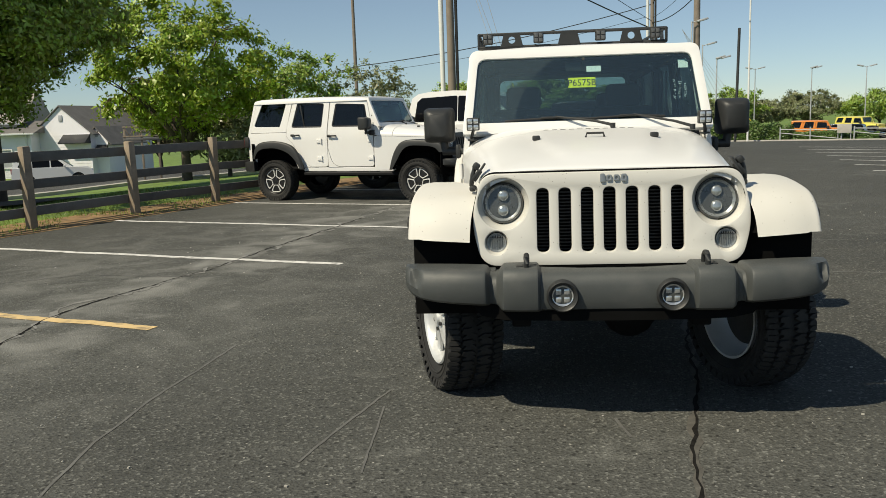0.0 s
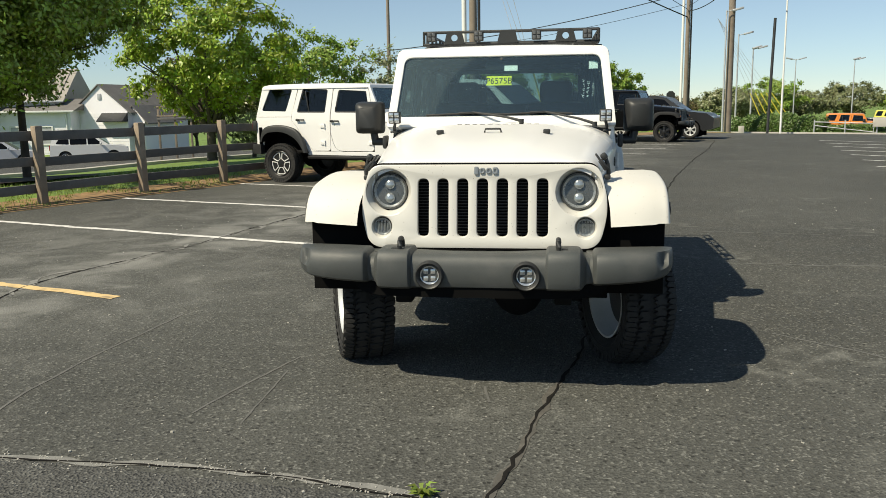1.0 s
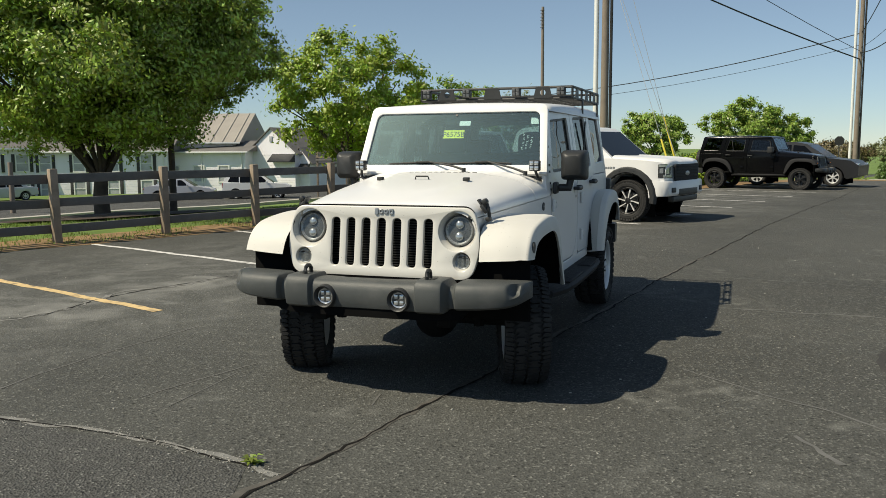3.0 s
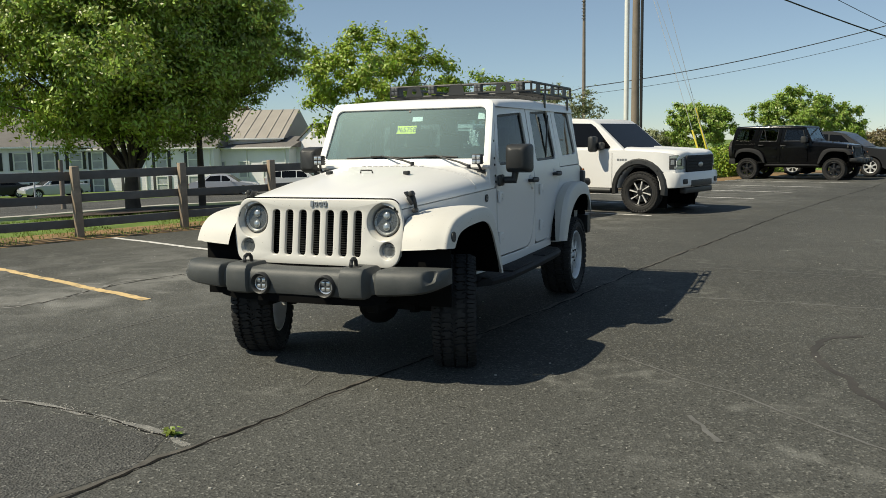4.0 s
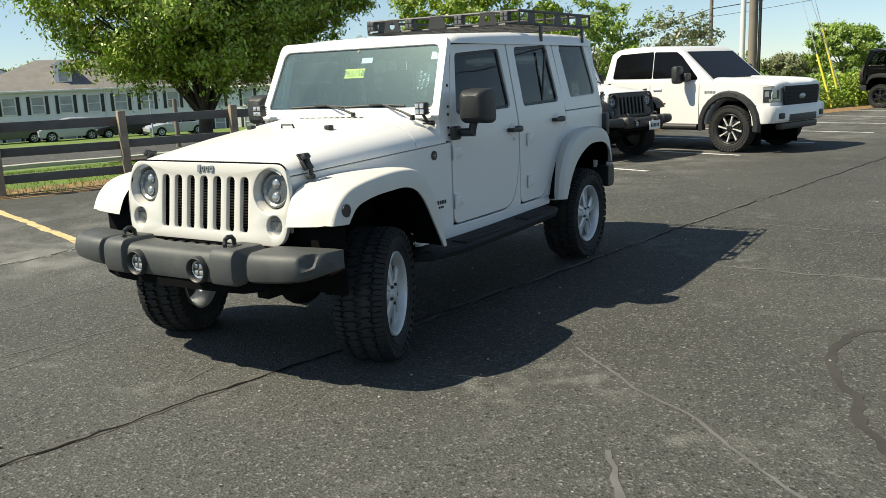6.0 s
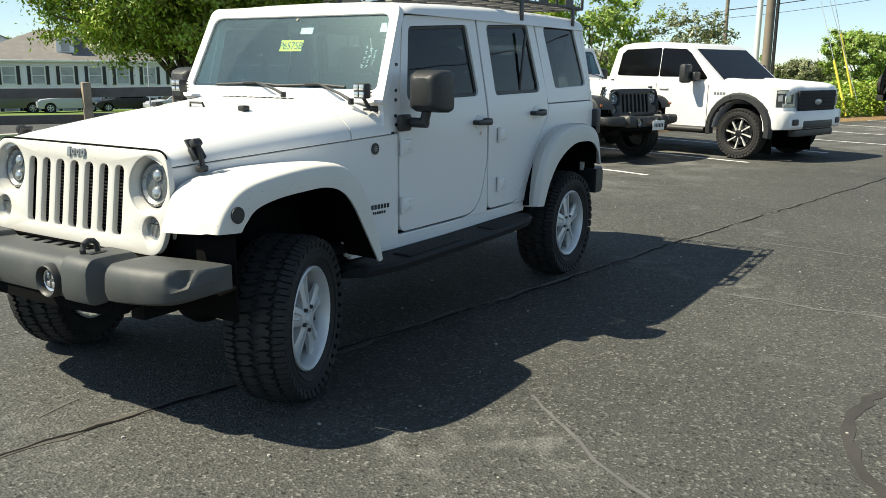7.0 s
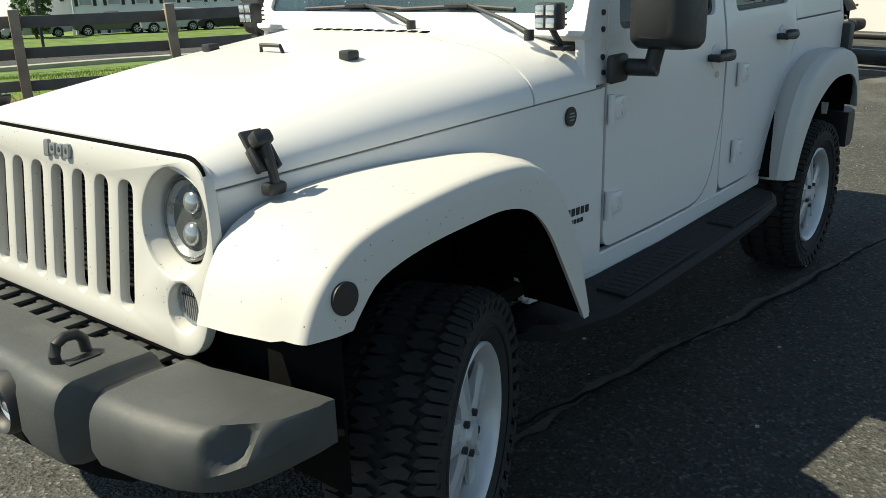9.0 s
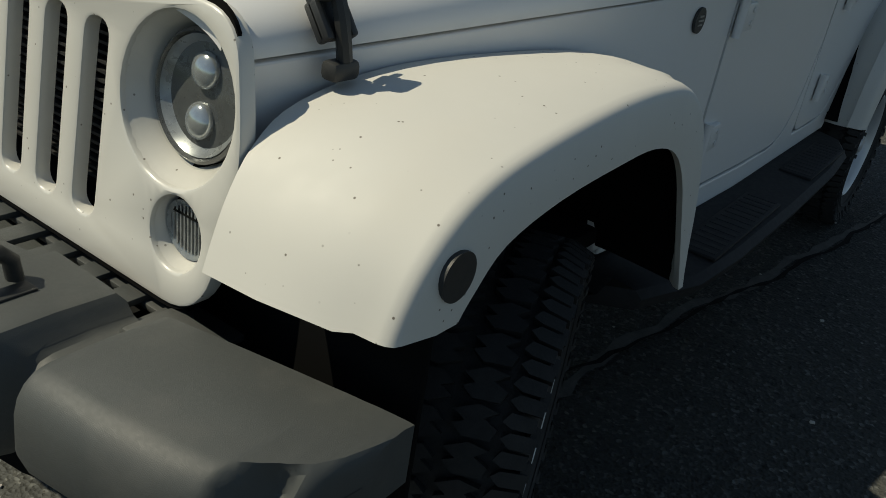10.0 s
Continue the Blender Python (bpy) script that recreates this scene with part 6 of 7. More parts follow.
# ---- trees ----
def tree(at, height, spread, base, trunk_r, leaf, n, size, seed, label, lean=(0, 0), hollow=0.45, name="tree", limbs=9, low=0.0, gap=-0.12, vase=0.0):
    """A tapered trunk with forking limbs and a crown of many leaves in clumps."""
    rng = random.Random(seed)
    t = thing(name, pose(*at), label, "tree")
    bm = bmesh.new()
    fork = Vector((lean[0] * 0.2, lean[1] * 0.2, base))
    tube(bm, [(0, 0, -0.2), (rng.uniform(-.04, .04), rng.uniform(-.04, .04), base * 0.5), fork], trunk_r * 1.2, 10, trunk_r * 0.85)
    tips = []
    ch = (height - base)
    for k in range(limbs):
        a = 2 * math.pi * (k + rng.uniform(-0.3, 0.3)) / limbs
        out = rng.uniform(0.4, 0.72) * spread
        top = fork + Vector((math.cos(a) * out, math.sin(a) * out, max(ch * (rng.uniform(0.16, 0.6) if vase else rng.uniform(0.25, 0.85)), vase * out * 1.1)))
        mid = fork.lerp(top, 0.5) + Vector((rng.uniform(-.2, .2), rng.uniform(-.2, .2), ch * 0.06))
        tube(bm, [fork - Vector((0, 0, rng.uniform(0, 0.3) * base)), fork.lerp(mid, 0.5) + Vector((0, 0, 0.05)), mid, top], trunk_r * (0.30 if vase else 0.55), 7, trunk_r * 0.08)
        for _ in range(3):
            q = mid.lerp(top, rng.uniform(0.0, 0.8))
            e = q + Vector((rng.uniform(-1, 1), rng.uniform(-1, 1), rng.uniform(-0.1, 0.8))) * spread * 0.24
            tube(bm, [q, q.lerp(e, 0.5) + Vector((0, 0, 0.05)), e], trunk_r * 0.16, 5, trunk_r * 0.03)
            tips.append(e)
        tips.append(top)
    part("trunk", bm, bark, t)
    r2 = np.random.RandomState(seed)
    c = np.array((lean[0], lean[1], base + ch * (0.5 + low)))
    pts = []
    clumps = max(200, n // 200)
    while len(pts) < clumps:
        v = r2.normal(size=(1000, 3))
        v /= np.linalg.norm(v, axis=1)[:, None]
        rad = r2.uniform(hollow ** 3, 1, 1000) ** (1 / 3)
        for d, q in zip(v, rad):
            bumpy = 0.80 + 0.30 * noise.noise(Vector(d * 2.3) + Vector((seed, 0, 0))) + 0.14 * noise.noise(Vector(d * 6.0) + Vector((0, seed, 0)))
            p = d * q * bumpy
            w = np.array((p[0] * spread, p[1] * spread, p[2] * ch * 0.56)) + c
            if noise.noise(Vector(w) * 0.95 + Vector((0, 0, seed))) + 0.5 * noise.noise(Vector(w) * 2.3) < gap or w[2] < max(base * 0.75, base + vase * (math.hypot(w[0], w[1]) - 0.35) + 0.35 * noise.noise(Vector(w) * 1.4)):
                continue
            pts.append(w)
            if len(pts) >= clumps:
                break
    P = np.array(pts)[r2.randint(0, clumps, n)]
    puff = r2.normal(size=(n, 3))
    P = P + puff * r2.uniform(0.2, 1.0, n)[:, None] * np.array((0.060, 0.060, 0.045)) * (spread + 1.0) * 0.85
    far_out = P - c
    far_out /= np.linalg.norm(far_out, axis=1)[:, None] + 1e-6
    a = r2.normal(size=(n, 3)) * 0.65 + far_out * 0.9 + np.array((-0.1, -0.1, 0.3))
    a /= np.linalg.norm(a, axis=1)[:, None]
    b = np.cross(a, r2.normal(size=(n, 3)))
    b /= np.linalg.norm(b, axis=1)[:, None]
    cc = np.cross(a, b)
    s = (size * r2.uniform(0.6, 1.3, n))[:, None]
    quad = np.stack([P - b * s, P - cc * s * 0.45, P + b * s, P + cc * s * 0.45], 1).reshape(-1, 3)
    f = np.arange(n * 4).reshape(n, 4)
    me = bpy.data.meshes.new("crown")
    me.from_pydata(quad.tolist(), [], f.tolist())
    me.materials.append(leaf)
    ob = new("crown", me)
    ob.parent = t
    return t


def grounded(x, y):
    return (x, y, land_z(x, y))


tree(grounded(-12.1, 10.75), 7.4, 4.3, 1.05, 0.17, leaf_dark, 230000, 0.058, 4, "broad green tree with a low dense vase-shaped crown", hollow=0.45, limbs=26, gap=-0.42, low=0.0, vase=0.38)
tree(grounded(-11.5, 12.6), 6.4, 3.4, 2.1, 0.085, leaf_dark, 90000, 0.056, 8, "slender dark-green tree beside the broad one", gap=-0.3, low=0.02, vase=0.3)
tree(grounded(-12.6, 25.5), 6.9, 4.4, 1.2, 0.17, leaf_bright, 42000, 0.085, 15, "bright yellow-green tree behind the fence", gap=-0.08)
tree(grounded(-9.5, 29.0), 5.0, 2.9, 0.9, 0.10, leaf_mid, 12000, 0.085, 21, "loose green shrub tree by the fence", gap=0.0)
tree(grounded(-6.8, 31.5), 4.4, 2.5, 0.7, 0.08, leaf_pale, 6500, 0.075, 22, "thin pale-leaved bush tree", gap=0.05)
tree(grounded(-31.5, 66.5), 8.6, 4.6, 1.2, 0.14, leaf_brown, 16000, 0.16, 23, "brownish bare-looking shrub behind the fence", gap=0.0)
tree(grounded(-11.5, 27.0), 2.6, 2.6, 0.4, 0.08, leaf_pale, 7000, 0.09, 24, "low pale bush under the trees", gap=0.0)
tree((-5.4, 79.5, -0.3), 5.4, 4.1, 0.6, 0.14, leaf_mid, 34000, 0.13, 31, "round green tree past the car park", gap=-0.35)
tree((2.6, 80.0, -0.3), 6.4, 4.4, 0.6, 0.14, leaf_mid, 42000, 0.13, 32, "round green tree past the car park", gap=-0.35)
tree((6.6, 81.0, -0.3), 4.8, 3.2, 0.5, 0.14, leaf_mid, 22000, 0.13, 33, "round green tree past the car park", gap=-0.35)
for k, (x, y, h, w, mt) in enumerate(((12, 96, 3.6, 5.0, leaf_brown), (20, 98, 4.6, 5.0, leaf_pale), (26, 104, 6.0, 5.0, leaf_mid), (31, 108, 4.2, 5.0, leaf_pale), (37, 108, 5.4, 5.0, leaf_pale), (45, 106, 5.0, 6.0, leaf_mid), (52, 108, 6.6, 6.5, leaf_mid), (61, 104, 6.8, 6.5, leaf_mid), (72, 96, 6.0, 6, leaf_mid),
                                           (-11, 88, 3.4, 4.0, leaf_pale), (-19, 90, 4.0, 5, leaf_mid), (-30, 84, 5.0, 6.0, leaf_pale), (-40, 86, 5.0, 6.0, leaf_mid))):
    tree((x, y, -1.2 if x > 0 else -0.6), h * 0.87, w, 0.6, 0.15, mt, 17000, 0.145, 60 + k, "distant roadside tree past the lot", gap=-0.05)
for k, (x, y) in enumerate(((-92, 58), (-102, 44), (-84, 66), (-74, 78), (-108, 30), (-66, 88))):
    tree((x, y, -3.2), 8.2 + (k % 3), 7.0, 2, 0.25, (leaf_mid, leaf_pale, leaf_brown)[k % 3], 7000, 0.3, 80 + k, "distant tree behind the white buildings", gap=-0.05)


bed = bmesh.new()
rows = []
for k in range(7):
    rr = 2.9 * (1 - k / 6) + 0.02
    rows.append([Vector((-11.9 + rr * math.cos(j * 0.2618) * 0.85, 11.1 + rr * math.sin(j * 0.2618) * (1 + 0.08 * math.sin(j)), 0)) for j in range(24)])
ring_loft(bed, [[Vector((v.x, v.y, land_z(v.x, v.y) + 0.05 + 0.012 * k + 0.02 * noise.noise((v.x * 4, v.y * 4, 0)))) for v in row] for k, row in enumerate(rows)])
tagged(part("mulch_bed", bed, mulch, None), "dark brown mulch bed under the broad tree", "mulch", kind="structure")


def hedge(a, b, w, h, n, seed, label, leaf=None, fine=1.0):
    rng = np.random.RandomState(seed)
    t = thing("hedge", pose(0, 0, 0), label, "hedge")
    a, b = Vector(a), Vector(b)
    way = (b - a).normalized()
    side = Vector((-way.y, way.x, 0))
    vs, fs = [], []
    L = (b - a).length
    while len(fs) < n:
        s, u, v = rng.uniform(0, L), rng.uniform(-1, 1), rng.uniform(0, 1)
        top = h * (0.75 + 0.35 * noise.noise((s * 0.9, seed, 0)))
        if u * u + v * v > 1 or rng.uniform() > 0.25 + u * u + v * v:
            continue
        p = a + way * s + side * (u * w) + Vector((0, 0, v * top + 0.05))
        d = Vector(rng.normal(size=3)).normalized()
        e = d.orthogonal().normalized()
        sz = rng.uniform(0.05, 0.10) * fine
        i = len(vs)
        vs += [p - d * sz, p - e * sz * 0.5, p + d * sz, p + e * sz * 0.5]
        fs.append((i, i + 1, i + 2, i + 3))
    raw("foliage", vs, fs, leaf or leaf_hedge, t, 180)
    bm = bmesh.new()
    for k in range(int(L / 0.6)):
        p = a + way * (0.3 + 0.6 * k)
        rod(bm, p - Vector((0, 0, 0.1)), p + Vector((rng.uniform(-.2, .2), rng.uniform(-.2, .2), h * 0.5)), 0.03, 5, 0.012)
    part("stems", bm, bark, t)


KW = (KERB_B - KERB_A).normalized()
KN = Vector((-KW.y, KW.x, 0))
LOW = Vector((0, 0, -1.0))
hedge(KERB_A + KW * 1.0 + KN * 1.7 + LOW, KERB_A + KW * 4.2 + KN * 1.7 + LOW, 1.1, 1.55, 9000, 5, "low spreading green juniper hedge behind the kerb")
hedge(KERB_A + KW * 3.8 + KN * 1.9 + LOW, KERB_A + KW * 9.3 + KN * 1.9 + LOW, 1.3, 1.75, 16000, 9, "low spreading green juniper hedge behind the kerb")
hedge(KERB_A + KW * 9.6 + KN * 1.5 + LOW, KERB_A + KW * 15.0 + KN * 1.5 + LOW, 0.9, 0.85, 8000, 6, "low green shrub bed behind the kerb")
for s0, s1, o, h, sd in ((17.5, 24.0, 1.6, 1.25, 7), (23.5, 31.0, 1.9, 1.7, 8), (30.5, 47.0, 2.2, 1.1, 10)):
    a, b = FENCE_AT + FENCE_WAY * s0 + FENCE_OUT * o, FENCE_AT + FENCE_WAY * s1 + FENCE_OUT * o
    zz = lot_z(b.x, b.y)
    hedge(a + Vector((0, 0, zz)), b + Vector((0, 0, zz)), 1.3, h, 11000, sd, "loose yellow-green scrub along the lot's edge", leaf_bright, 0.8)
# kerb
bm = bmesh.new()
rings = []
for k in range(12):
    p = KERB_A + KW * (k * 2.9 - 1.5) + KN * 0.08 + LOW
    rings.append([p + Vector((0, 0, -0.1)), p + Vector((0, 0, 0.12)), p + KN * 0.02 + Vector((0, 0, 0.14)), p + KN * 0.16 + Vector((0, 0, 0.14)), p + KN * 0.18 + Vector((0, 0, -0.1))])
ring_loft(bm, rings)
tagged(part("kerb", bm, concrete, None), "pale concrete kerb along the lot's edge", "kerb", kind="structure")


# ---- poles and cables ----
def utility_pole(x, y, h, r, label, conduit=False, arm=False, top=None):
    p = thing("utility_pole", pose(x, y, 0), label, "pole")
    bm = bmesh.new()
    tube(bm, [(0, 0, -1.6), (0, 0, h * 0.5), (0, 0, h)], r, 12, r * 0.68)
    part("shaft", bm, pole_wood, p)
    if conduit:
        bm = bmesh.new()
        rod(bm, (-r * 2.0, -0.05, -1.2), (-r * 2.0, -0.05, h * 0.9), r * 0.55, 10)
        part("conduit", bm, pole_white, p, "white cable guard tube")
        bm = bmesh.new()
        rod(bm, (r * 1.3, 0.02, -1.2), (r * 1.3, 0.02, h * 0.95), r * 0.35, 8)
        part("cable_riser", bm, cable_black, p)
    if arm:
        bm = bmesh.new()
        for k in range(6):
            box(bm, (0.0, -r, h - 0.3 - 0.28 * k), (0.34, 0.05, 0.05), 0.01)
        part("step_bolts", bm, steel_dark, p)
    return p


utility_pole(-2.85, 27.9, 11.0, 0.17, "tall grey wooden utility pole with a white conduit", True)
utility_pole(-17.5, 5.85, 9.0, 0.19, "brown wooden utility pole standing on the lawn")
utility_pole(-13.6, 65.2, 13.2, 0.17, "distant thin utility pole with step bolts", arm=True)
utility_pole(10.95, 68.1, 19.0, 0.20, "wooden utility pole beside the hedge", True)
utility_pole(12.43, 57.8, 18.5, 0.27, "stout brown wooden utility pole by the kerb", False)
thin = thing("post", pose(14.8, 56.1, -1.2), "thin dark metal post by the kerb", "post")
bm = bmesh.new()
tube(bm, [(0, 0, -0.2), (0.15, 0, 8.1)], 0.095, 8)
part("shaft", bm, steel_dark, thin)
bm = bmesh.new()
box(bm, (-0.5, 0.1, 0.4), (0.35, 0.3, 0.9), 0.02)
box_ob = thing("utility_box", pose(13.2, 56.8, -1.2), "pale concrete-grey utility box at a pole's foot", "box")
part("cabinet", bm, concrete, box_ob).location = (0.5, -0.1, 0)


def lamp_post(x, y, h, arms, label, seed=0):
    p = thing("lamp_post", pose(x, y, -1.3, 0, 0, seed), label, "street lamp", "lot lamps")
    bm = bmesh.new()
    tube(bm, [(0, 0, -0.2), (0, 0, h)], 0.075, 8, 0.05)
    part("shaft", bm, pole_metal, p)
    for a in arms:
        bm = bmesh.new()
        rod(bm, (0, 0, h - 0.1), (a * 0.4, 0, h + 0.02), 0.03, 6)
        box(bm, (a * 0.75, 0, h + 0.08), (0.75, 0.38, 0.14), 0.03, Matrix.Rotation(radians(-14 * (1 if a > 0 else -1)), 4, "Y"))
        part("lamp_head", bm, pole_metal, p)


for x, y, h, arms in ((12.0, 57.4, 8.9, (1,)), (16.2, 68.0, 6.9, (1, 0.4)), (14.6, 66.0, 7.9, (1,)), (27.7, 98.8, 7.3, (1, -1)), (34.4, 99.5, 7.2, (1, 0.3)), (40.9, 100.2, 7.2, (1, -1)), (52.0, 98.0, 7.2, (1, -1))):
    lamp_post(x, y, h, arms, "grey metal car park lamp post with flat heads")
staff = thing("flag_staff", pose(16.0, 57.4, -1.3), "tall thin white metal staff", "pole")
bm = bmesh.new()
tube(bm, [(0, 0, -0.2), (0, 0, 17)], 0.07, 8, 0.05)
part("shaft", bm, pole_white, staff)


sign = thing("road_sign", pose(9.9, 69.4, -1.1, 0, 0, 8), "dark back of an eight-sided road sign on a post", "sign")
bm = bmesh.new()
rod(bm, (0, 0, -0.2), (0, 0, 3.3), 0.04, 8)
part("post", bm, steel_dark, sign)
bm = bmesh.new()
sheet(bm, [(0.40 * math.cos(radians(22.5 + 45 * k)), 3.0 + 0.40 * math.sin(radians(22.5 + 45 * k))) for k in range(8)], depth=0.01, lay=lambda a, b, c: Vector((a, -0.05 - c, b)))
part("panel", bm, steel_dark, sign)


def cable(name, a, b, sag, r, label):
    c = thing(name, pose(0, 0, 0), label, "cable")
    bm = bmesh.new()
    a, b = Vector(a), Vector(b)
    tube(bm, [a.lerp(b, k / 14) - Vector((0, 0, sag * 4 * (k / 14) * (1 - k / 14))) for k in range(15)], r, 5)
    part("wire", bm, cable_black, c)


A, B = Vector((10.95, 68.1, 0)), Vector((12.43, 57.8, 0))
LAB = "black overhead cable strung between poles"
up = lambda z: Vector((0, 0, z))
T = Vector((-13.6, 65.2, 0))
cable("cable", A + up(8.2), (-20.9, 14.0, 17.4), 0.9, 0.05, LAB)
cable("cable", A + up(8.8), (-17.9, 14.0, 19.9), 0.9, 0.024, LAB)
cable("cable", A + up(10.2), T + up(5.9), 0.5, 0.036, LAB)
cable("cable", A + up(9.3), T + up(5.3), 0.5, 0.018, LAB)
cable("cable", T + up(5.9), (-40.0, 80.0, 3.0), 0.6, 0.03, LAB)
cable("cable", T + up(5.3), (-40.0, 80.0, 2.4), 0.6, 0.015, LAB)
cable("cable", A + up(8.7), B + up(9.5), 0.4, 0.036, LAB)
cable("cable", A + up(10.2), B + up(15.4), 0.4, 0.032, LAB)
cable("cable", A + up(9.1), B + up(10.7), 0.3, 0.018, LAB)
cable("cable", B + up(9.3), (50.0, 36.0, 11.0), 1.2, 0.04, LAB)
cable("cable", B + up(10.4), (28.0, 50.0, 16.0), 0.4, 0.032, LAB)
cable("cable", B + up(10.7), (28.0, 46.0, 16.5), 0.4, 0.02, LAB)


def guy_wire(top, foot, guard, label):
    g = thing("guy_wire", pose(0, 0, 0), label, "guy wire")
    top, foot = Vector(top), Vector(foot)
    bm = bmesh.new()
    rod(bm, foot, top, 0.010, 5)
    part("wire", bm, pole_metal, g)
    if guard:
        bm = bmesh.new()
        rod(bm, foot.lerp(top, 0.01), foot.lerp(top, guard), 0.035, 8)
        part("guard", bm, guard_yellow, g, "yellow plastic guard sleeve")


guy_wire((-2.9, 27.9, 11.0), (0.18, 27.5, 0), 0.24, "guy wire with a yellow guard sleeve")
guy_wire((-2.9, 27.9, 9.0), (0.02, 26.4, 0), 0.20, "guy wire with a yellow guard sleeve")
guy_wire((-2.9, 27.9, 9.0), (0.35, 27.4, 0), 0.0, "bare thin steel guy wire")
for k in range(5):
    guy_wire((12.4, 63.0, 7.6), (16.6 + 0.62 * k, 63.5, -1.2), 0.36, "guy wire with a yellow guard sleeve")


# ---- buildings ----
def rail_fence(x, y, a):
    f = thing("pipe_barrier", pose(x, y, -1.0, 0, 0, a), "pale metal pipe barrier by the kerb", "barrier")
    for k in range(3):
        bm = bmesh.new()
        rod(bm, (k * 2.0, 0, -0.1), (k * 2.0, 0, 1.0), 0.05, 8)
        part("post", bm, pole_metal, f)
    bm = bmesh.new()
    rod(bm, (0, 0, 0.85), (4.0, 0, 0.75), 0.035, 6)
    rod(bm, (0, 0, 0.6), (4.0, 0, 0.15), 0.03, 6)
    part("rail", bm, pole_metal, f)


KA = math.degrees(math.atan2(KW.y, KW.x))
for d in (8.8, 13.6):
    p = KERB_A + KW * d + KN * 0.6
    rail_fence(p.x, p.y, KA)
board = thing("notice_board", pose(*(KERB_A + KW * 13.0 + KN * 0.5 + LOW), 0, 0, KA), "pale blank notice board on the pipe barrier", "sign")
bm = bmesh.new()
box(bm, (0, -0.1, 0.85), (0.9, 0.03, 0.62), 0.01)
part("panel", bm, concrete, board)
bm = bmesh.new()
for x in (-0.4, 0.4):
    rod(bm, (x, 0, -0.1), (x, 0, 1.15), 0.03, 6)
part("post", bm, pole_metal, board)


def facade(at, way_deg, length, eave, depth, roof_h, floors, step, label, hip=True, seam=False, gable=False, name="apartment_building"):
    """A white clapboard block: its front runs along local +x, its roof slopes back; windows with shutters on each storey."""
    b = thing(name, pose(*at, 0, 0, way_deg), label, "house")
    bm = bmesh.new()
    box(bm, (length / 2, depth / 2, eave / 2), (length, depth, eave))
    wall = part("wall", bm, siding, b)
    bm = bmesh.new()
    for k in range(int(eave / 0.2)):
        box(bm, (length / 2, -0.008, 0.1 + 0.2 * k), (length, 0.016, 0.17))
    tagged(part("clapboard", bm, siding, wall), kind="stuff")
    bm = bmesh.new()
    o = 0.45
    e = [Vector((-o, -o, eave)), Vector((length + o, -o, eave)), Vector((length + o, depth + o, eave)), Vector((-o, depth + o, eave))]
    t = depth / 2 if hip else -o
    r = [Vector((t, depth / 2, eave + roof_h)), Vector((length - t, depth / 2, eave + roof_h))]
    vs = [bm.verts.new(p) for p in e + r]
    for f in ((0, 1, 5, 4), (2, 3, 4, 5), (3, 0, 4), (1, 2, 5), (0, 3, 2, 1)):
        bm.faces.new([vs[i] for i in f])
    roof = part("roof", bm, seam_roof if seam else shingle, b)
    bm = bmesh.new()
    if seam:
        for k in range(int(length / 0.9)):
            a = e[0].lerp(e[1], (k + 0.5) / int(length / 0.9))
            box(bm, (a + Vector((0, depth / 4 + o / 2, roof_h / 2 + 0.03))), (0.06, math.hypot(depth / 2 + o, roof_h), 0.06), 0, Matrix.Rotation(math.atan2(roof_h, depth / 2 + o), 4, "X"))
        tagged(part("roof_seams", bm, seam_roof, roof), kind="stuff")
        bm = bmesh.new()
    box(bm, (length / 2, -o - 0.05, eave - 0.05), (length + 2 * o, 0.12, 0.14), 0.02)
    for k in range(3):
        rod(bm, (0.3 + k * (length - 0.6) / 2, -0.08, 0), (0.3 + k * (length - 0.6) / 2, -0.08, eave), 0.06, 6)
    part("gutter", bm, pole_white, b)
    fh = eave / floors
    k = 0
    x = step * 0.6
    while x < length - 0.8:
        for f in range(floors):
            z = fh * f + fh * 0.52
            bm = bmesh.new()
            sheet(bm, [(x - 0.52, z - 0.72), (x + 0.52, z - 0.72), (x + 0.52, z + 0.72), (x - 0.52, z + 0.72)], [[(x - 0.42, z - 0.62), (x + 0.42, z - 0.62), (x + 0.42, z + 0.62), (x - 0.42, z + 0.62)]], 0.08, lambda p, q, c: Vector((p, -c - 0.01, q)))
            box(bm, (x, -0.05, z), (0.9, 0.05, 0.06))
            w = part("window", bm, pole_white, b)
            bm = bmesh.new()
            box(bm, (x, -0.03, z), (0.86, 0.02, 1.26))
            part("pane", bm, curtain, w)
            if floors == 2:
                for s in (-1, 1):
                    bm = bmesh.new()
                    box(bm, (x + s * 0.66, -0.05, z), (0.24, 0.05, 1.42), 0.01)
                    part("shutter", bm, shutter, w)
        x += step
    return b


def dormer(b, x, y, z):
    bm = bmesh.new()
    box(bm, (x, y, z + 0.25), (1.3, 2.8, 1.7))
    d = part("dormer", bm, siding, b)
    bm = bmesh.new()
    vs = [bm.verts.new(p) for p in ((x - 0.85, y - 1.6, z + 1.05), (x + 0.85, y - 1.6, z + 1.05), (x + 0.85, y + 1.8, z + 1.05), (x - 0.85, y + 1.8, z + 1.05), (x, y - 1.6, z + 1.45), (x, y + 1.8, z + 1.45))]
    for f in ((0, 1, 4), (2, 3, 5), (1, 2, 5, 4), (3, 0, 4, 5), (0, 3, 2, 1)):
        bm.faces.new([vs[i] for i in f])
    part("dormer_roof", bm, siding, d)
    bm = bmesh.new()
    box(bm, (x, y - 1.42, z + 0.25), (0.6, 0.06, 0.9))
    part("dormer_window", bm, curtain, d)


def gable_house(at, way_deg, w, depth, eave, peak, label):
    b = thing("house", pose(*at, 0, 0, way_deg), label, "house")
    bm = bmesh.new()
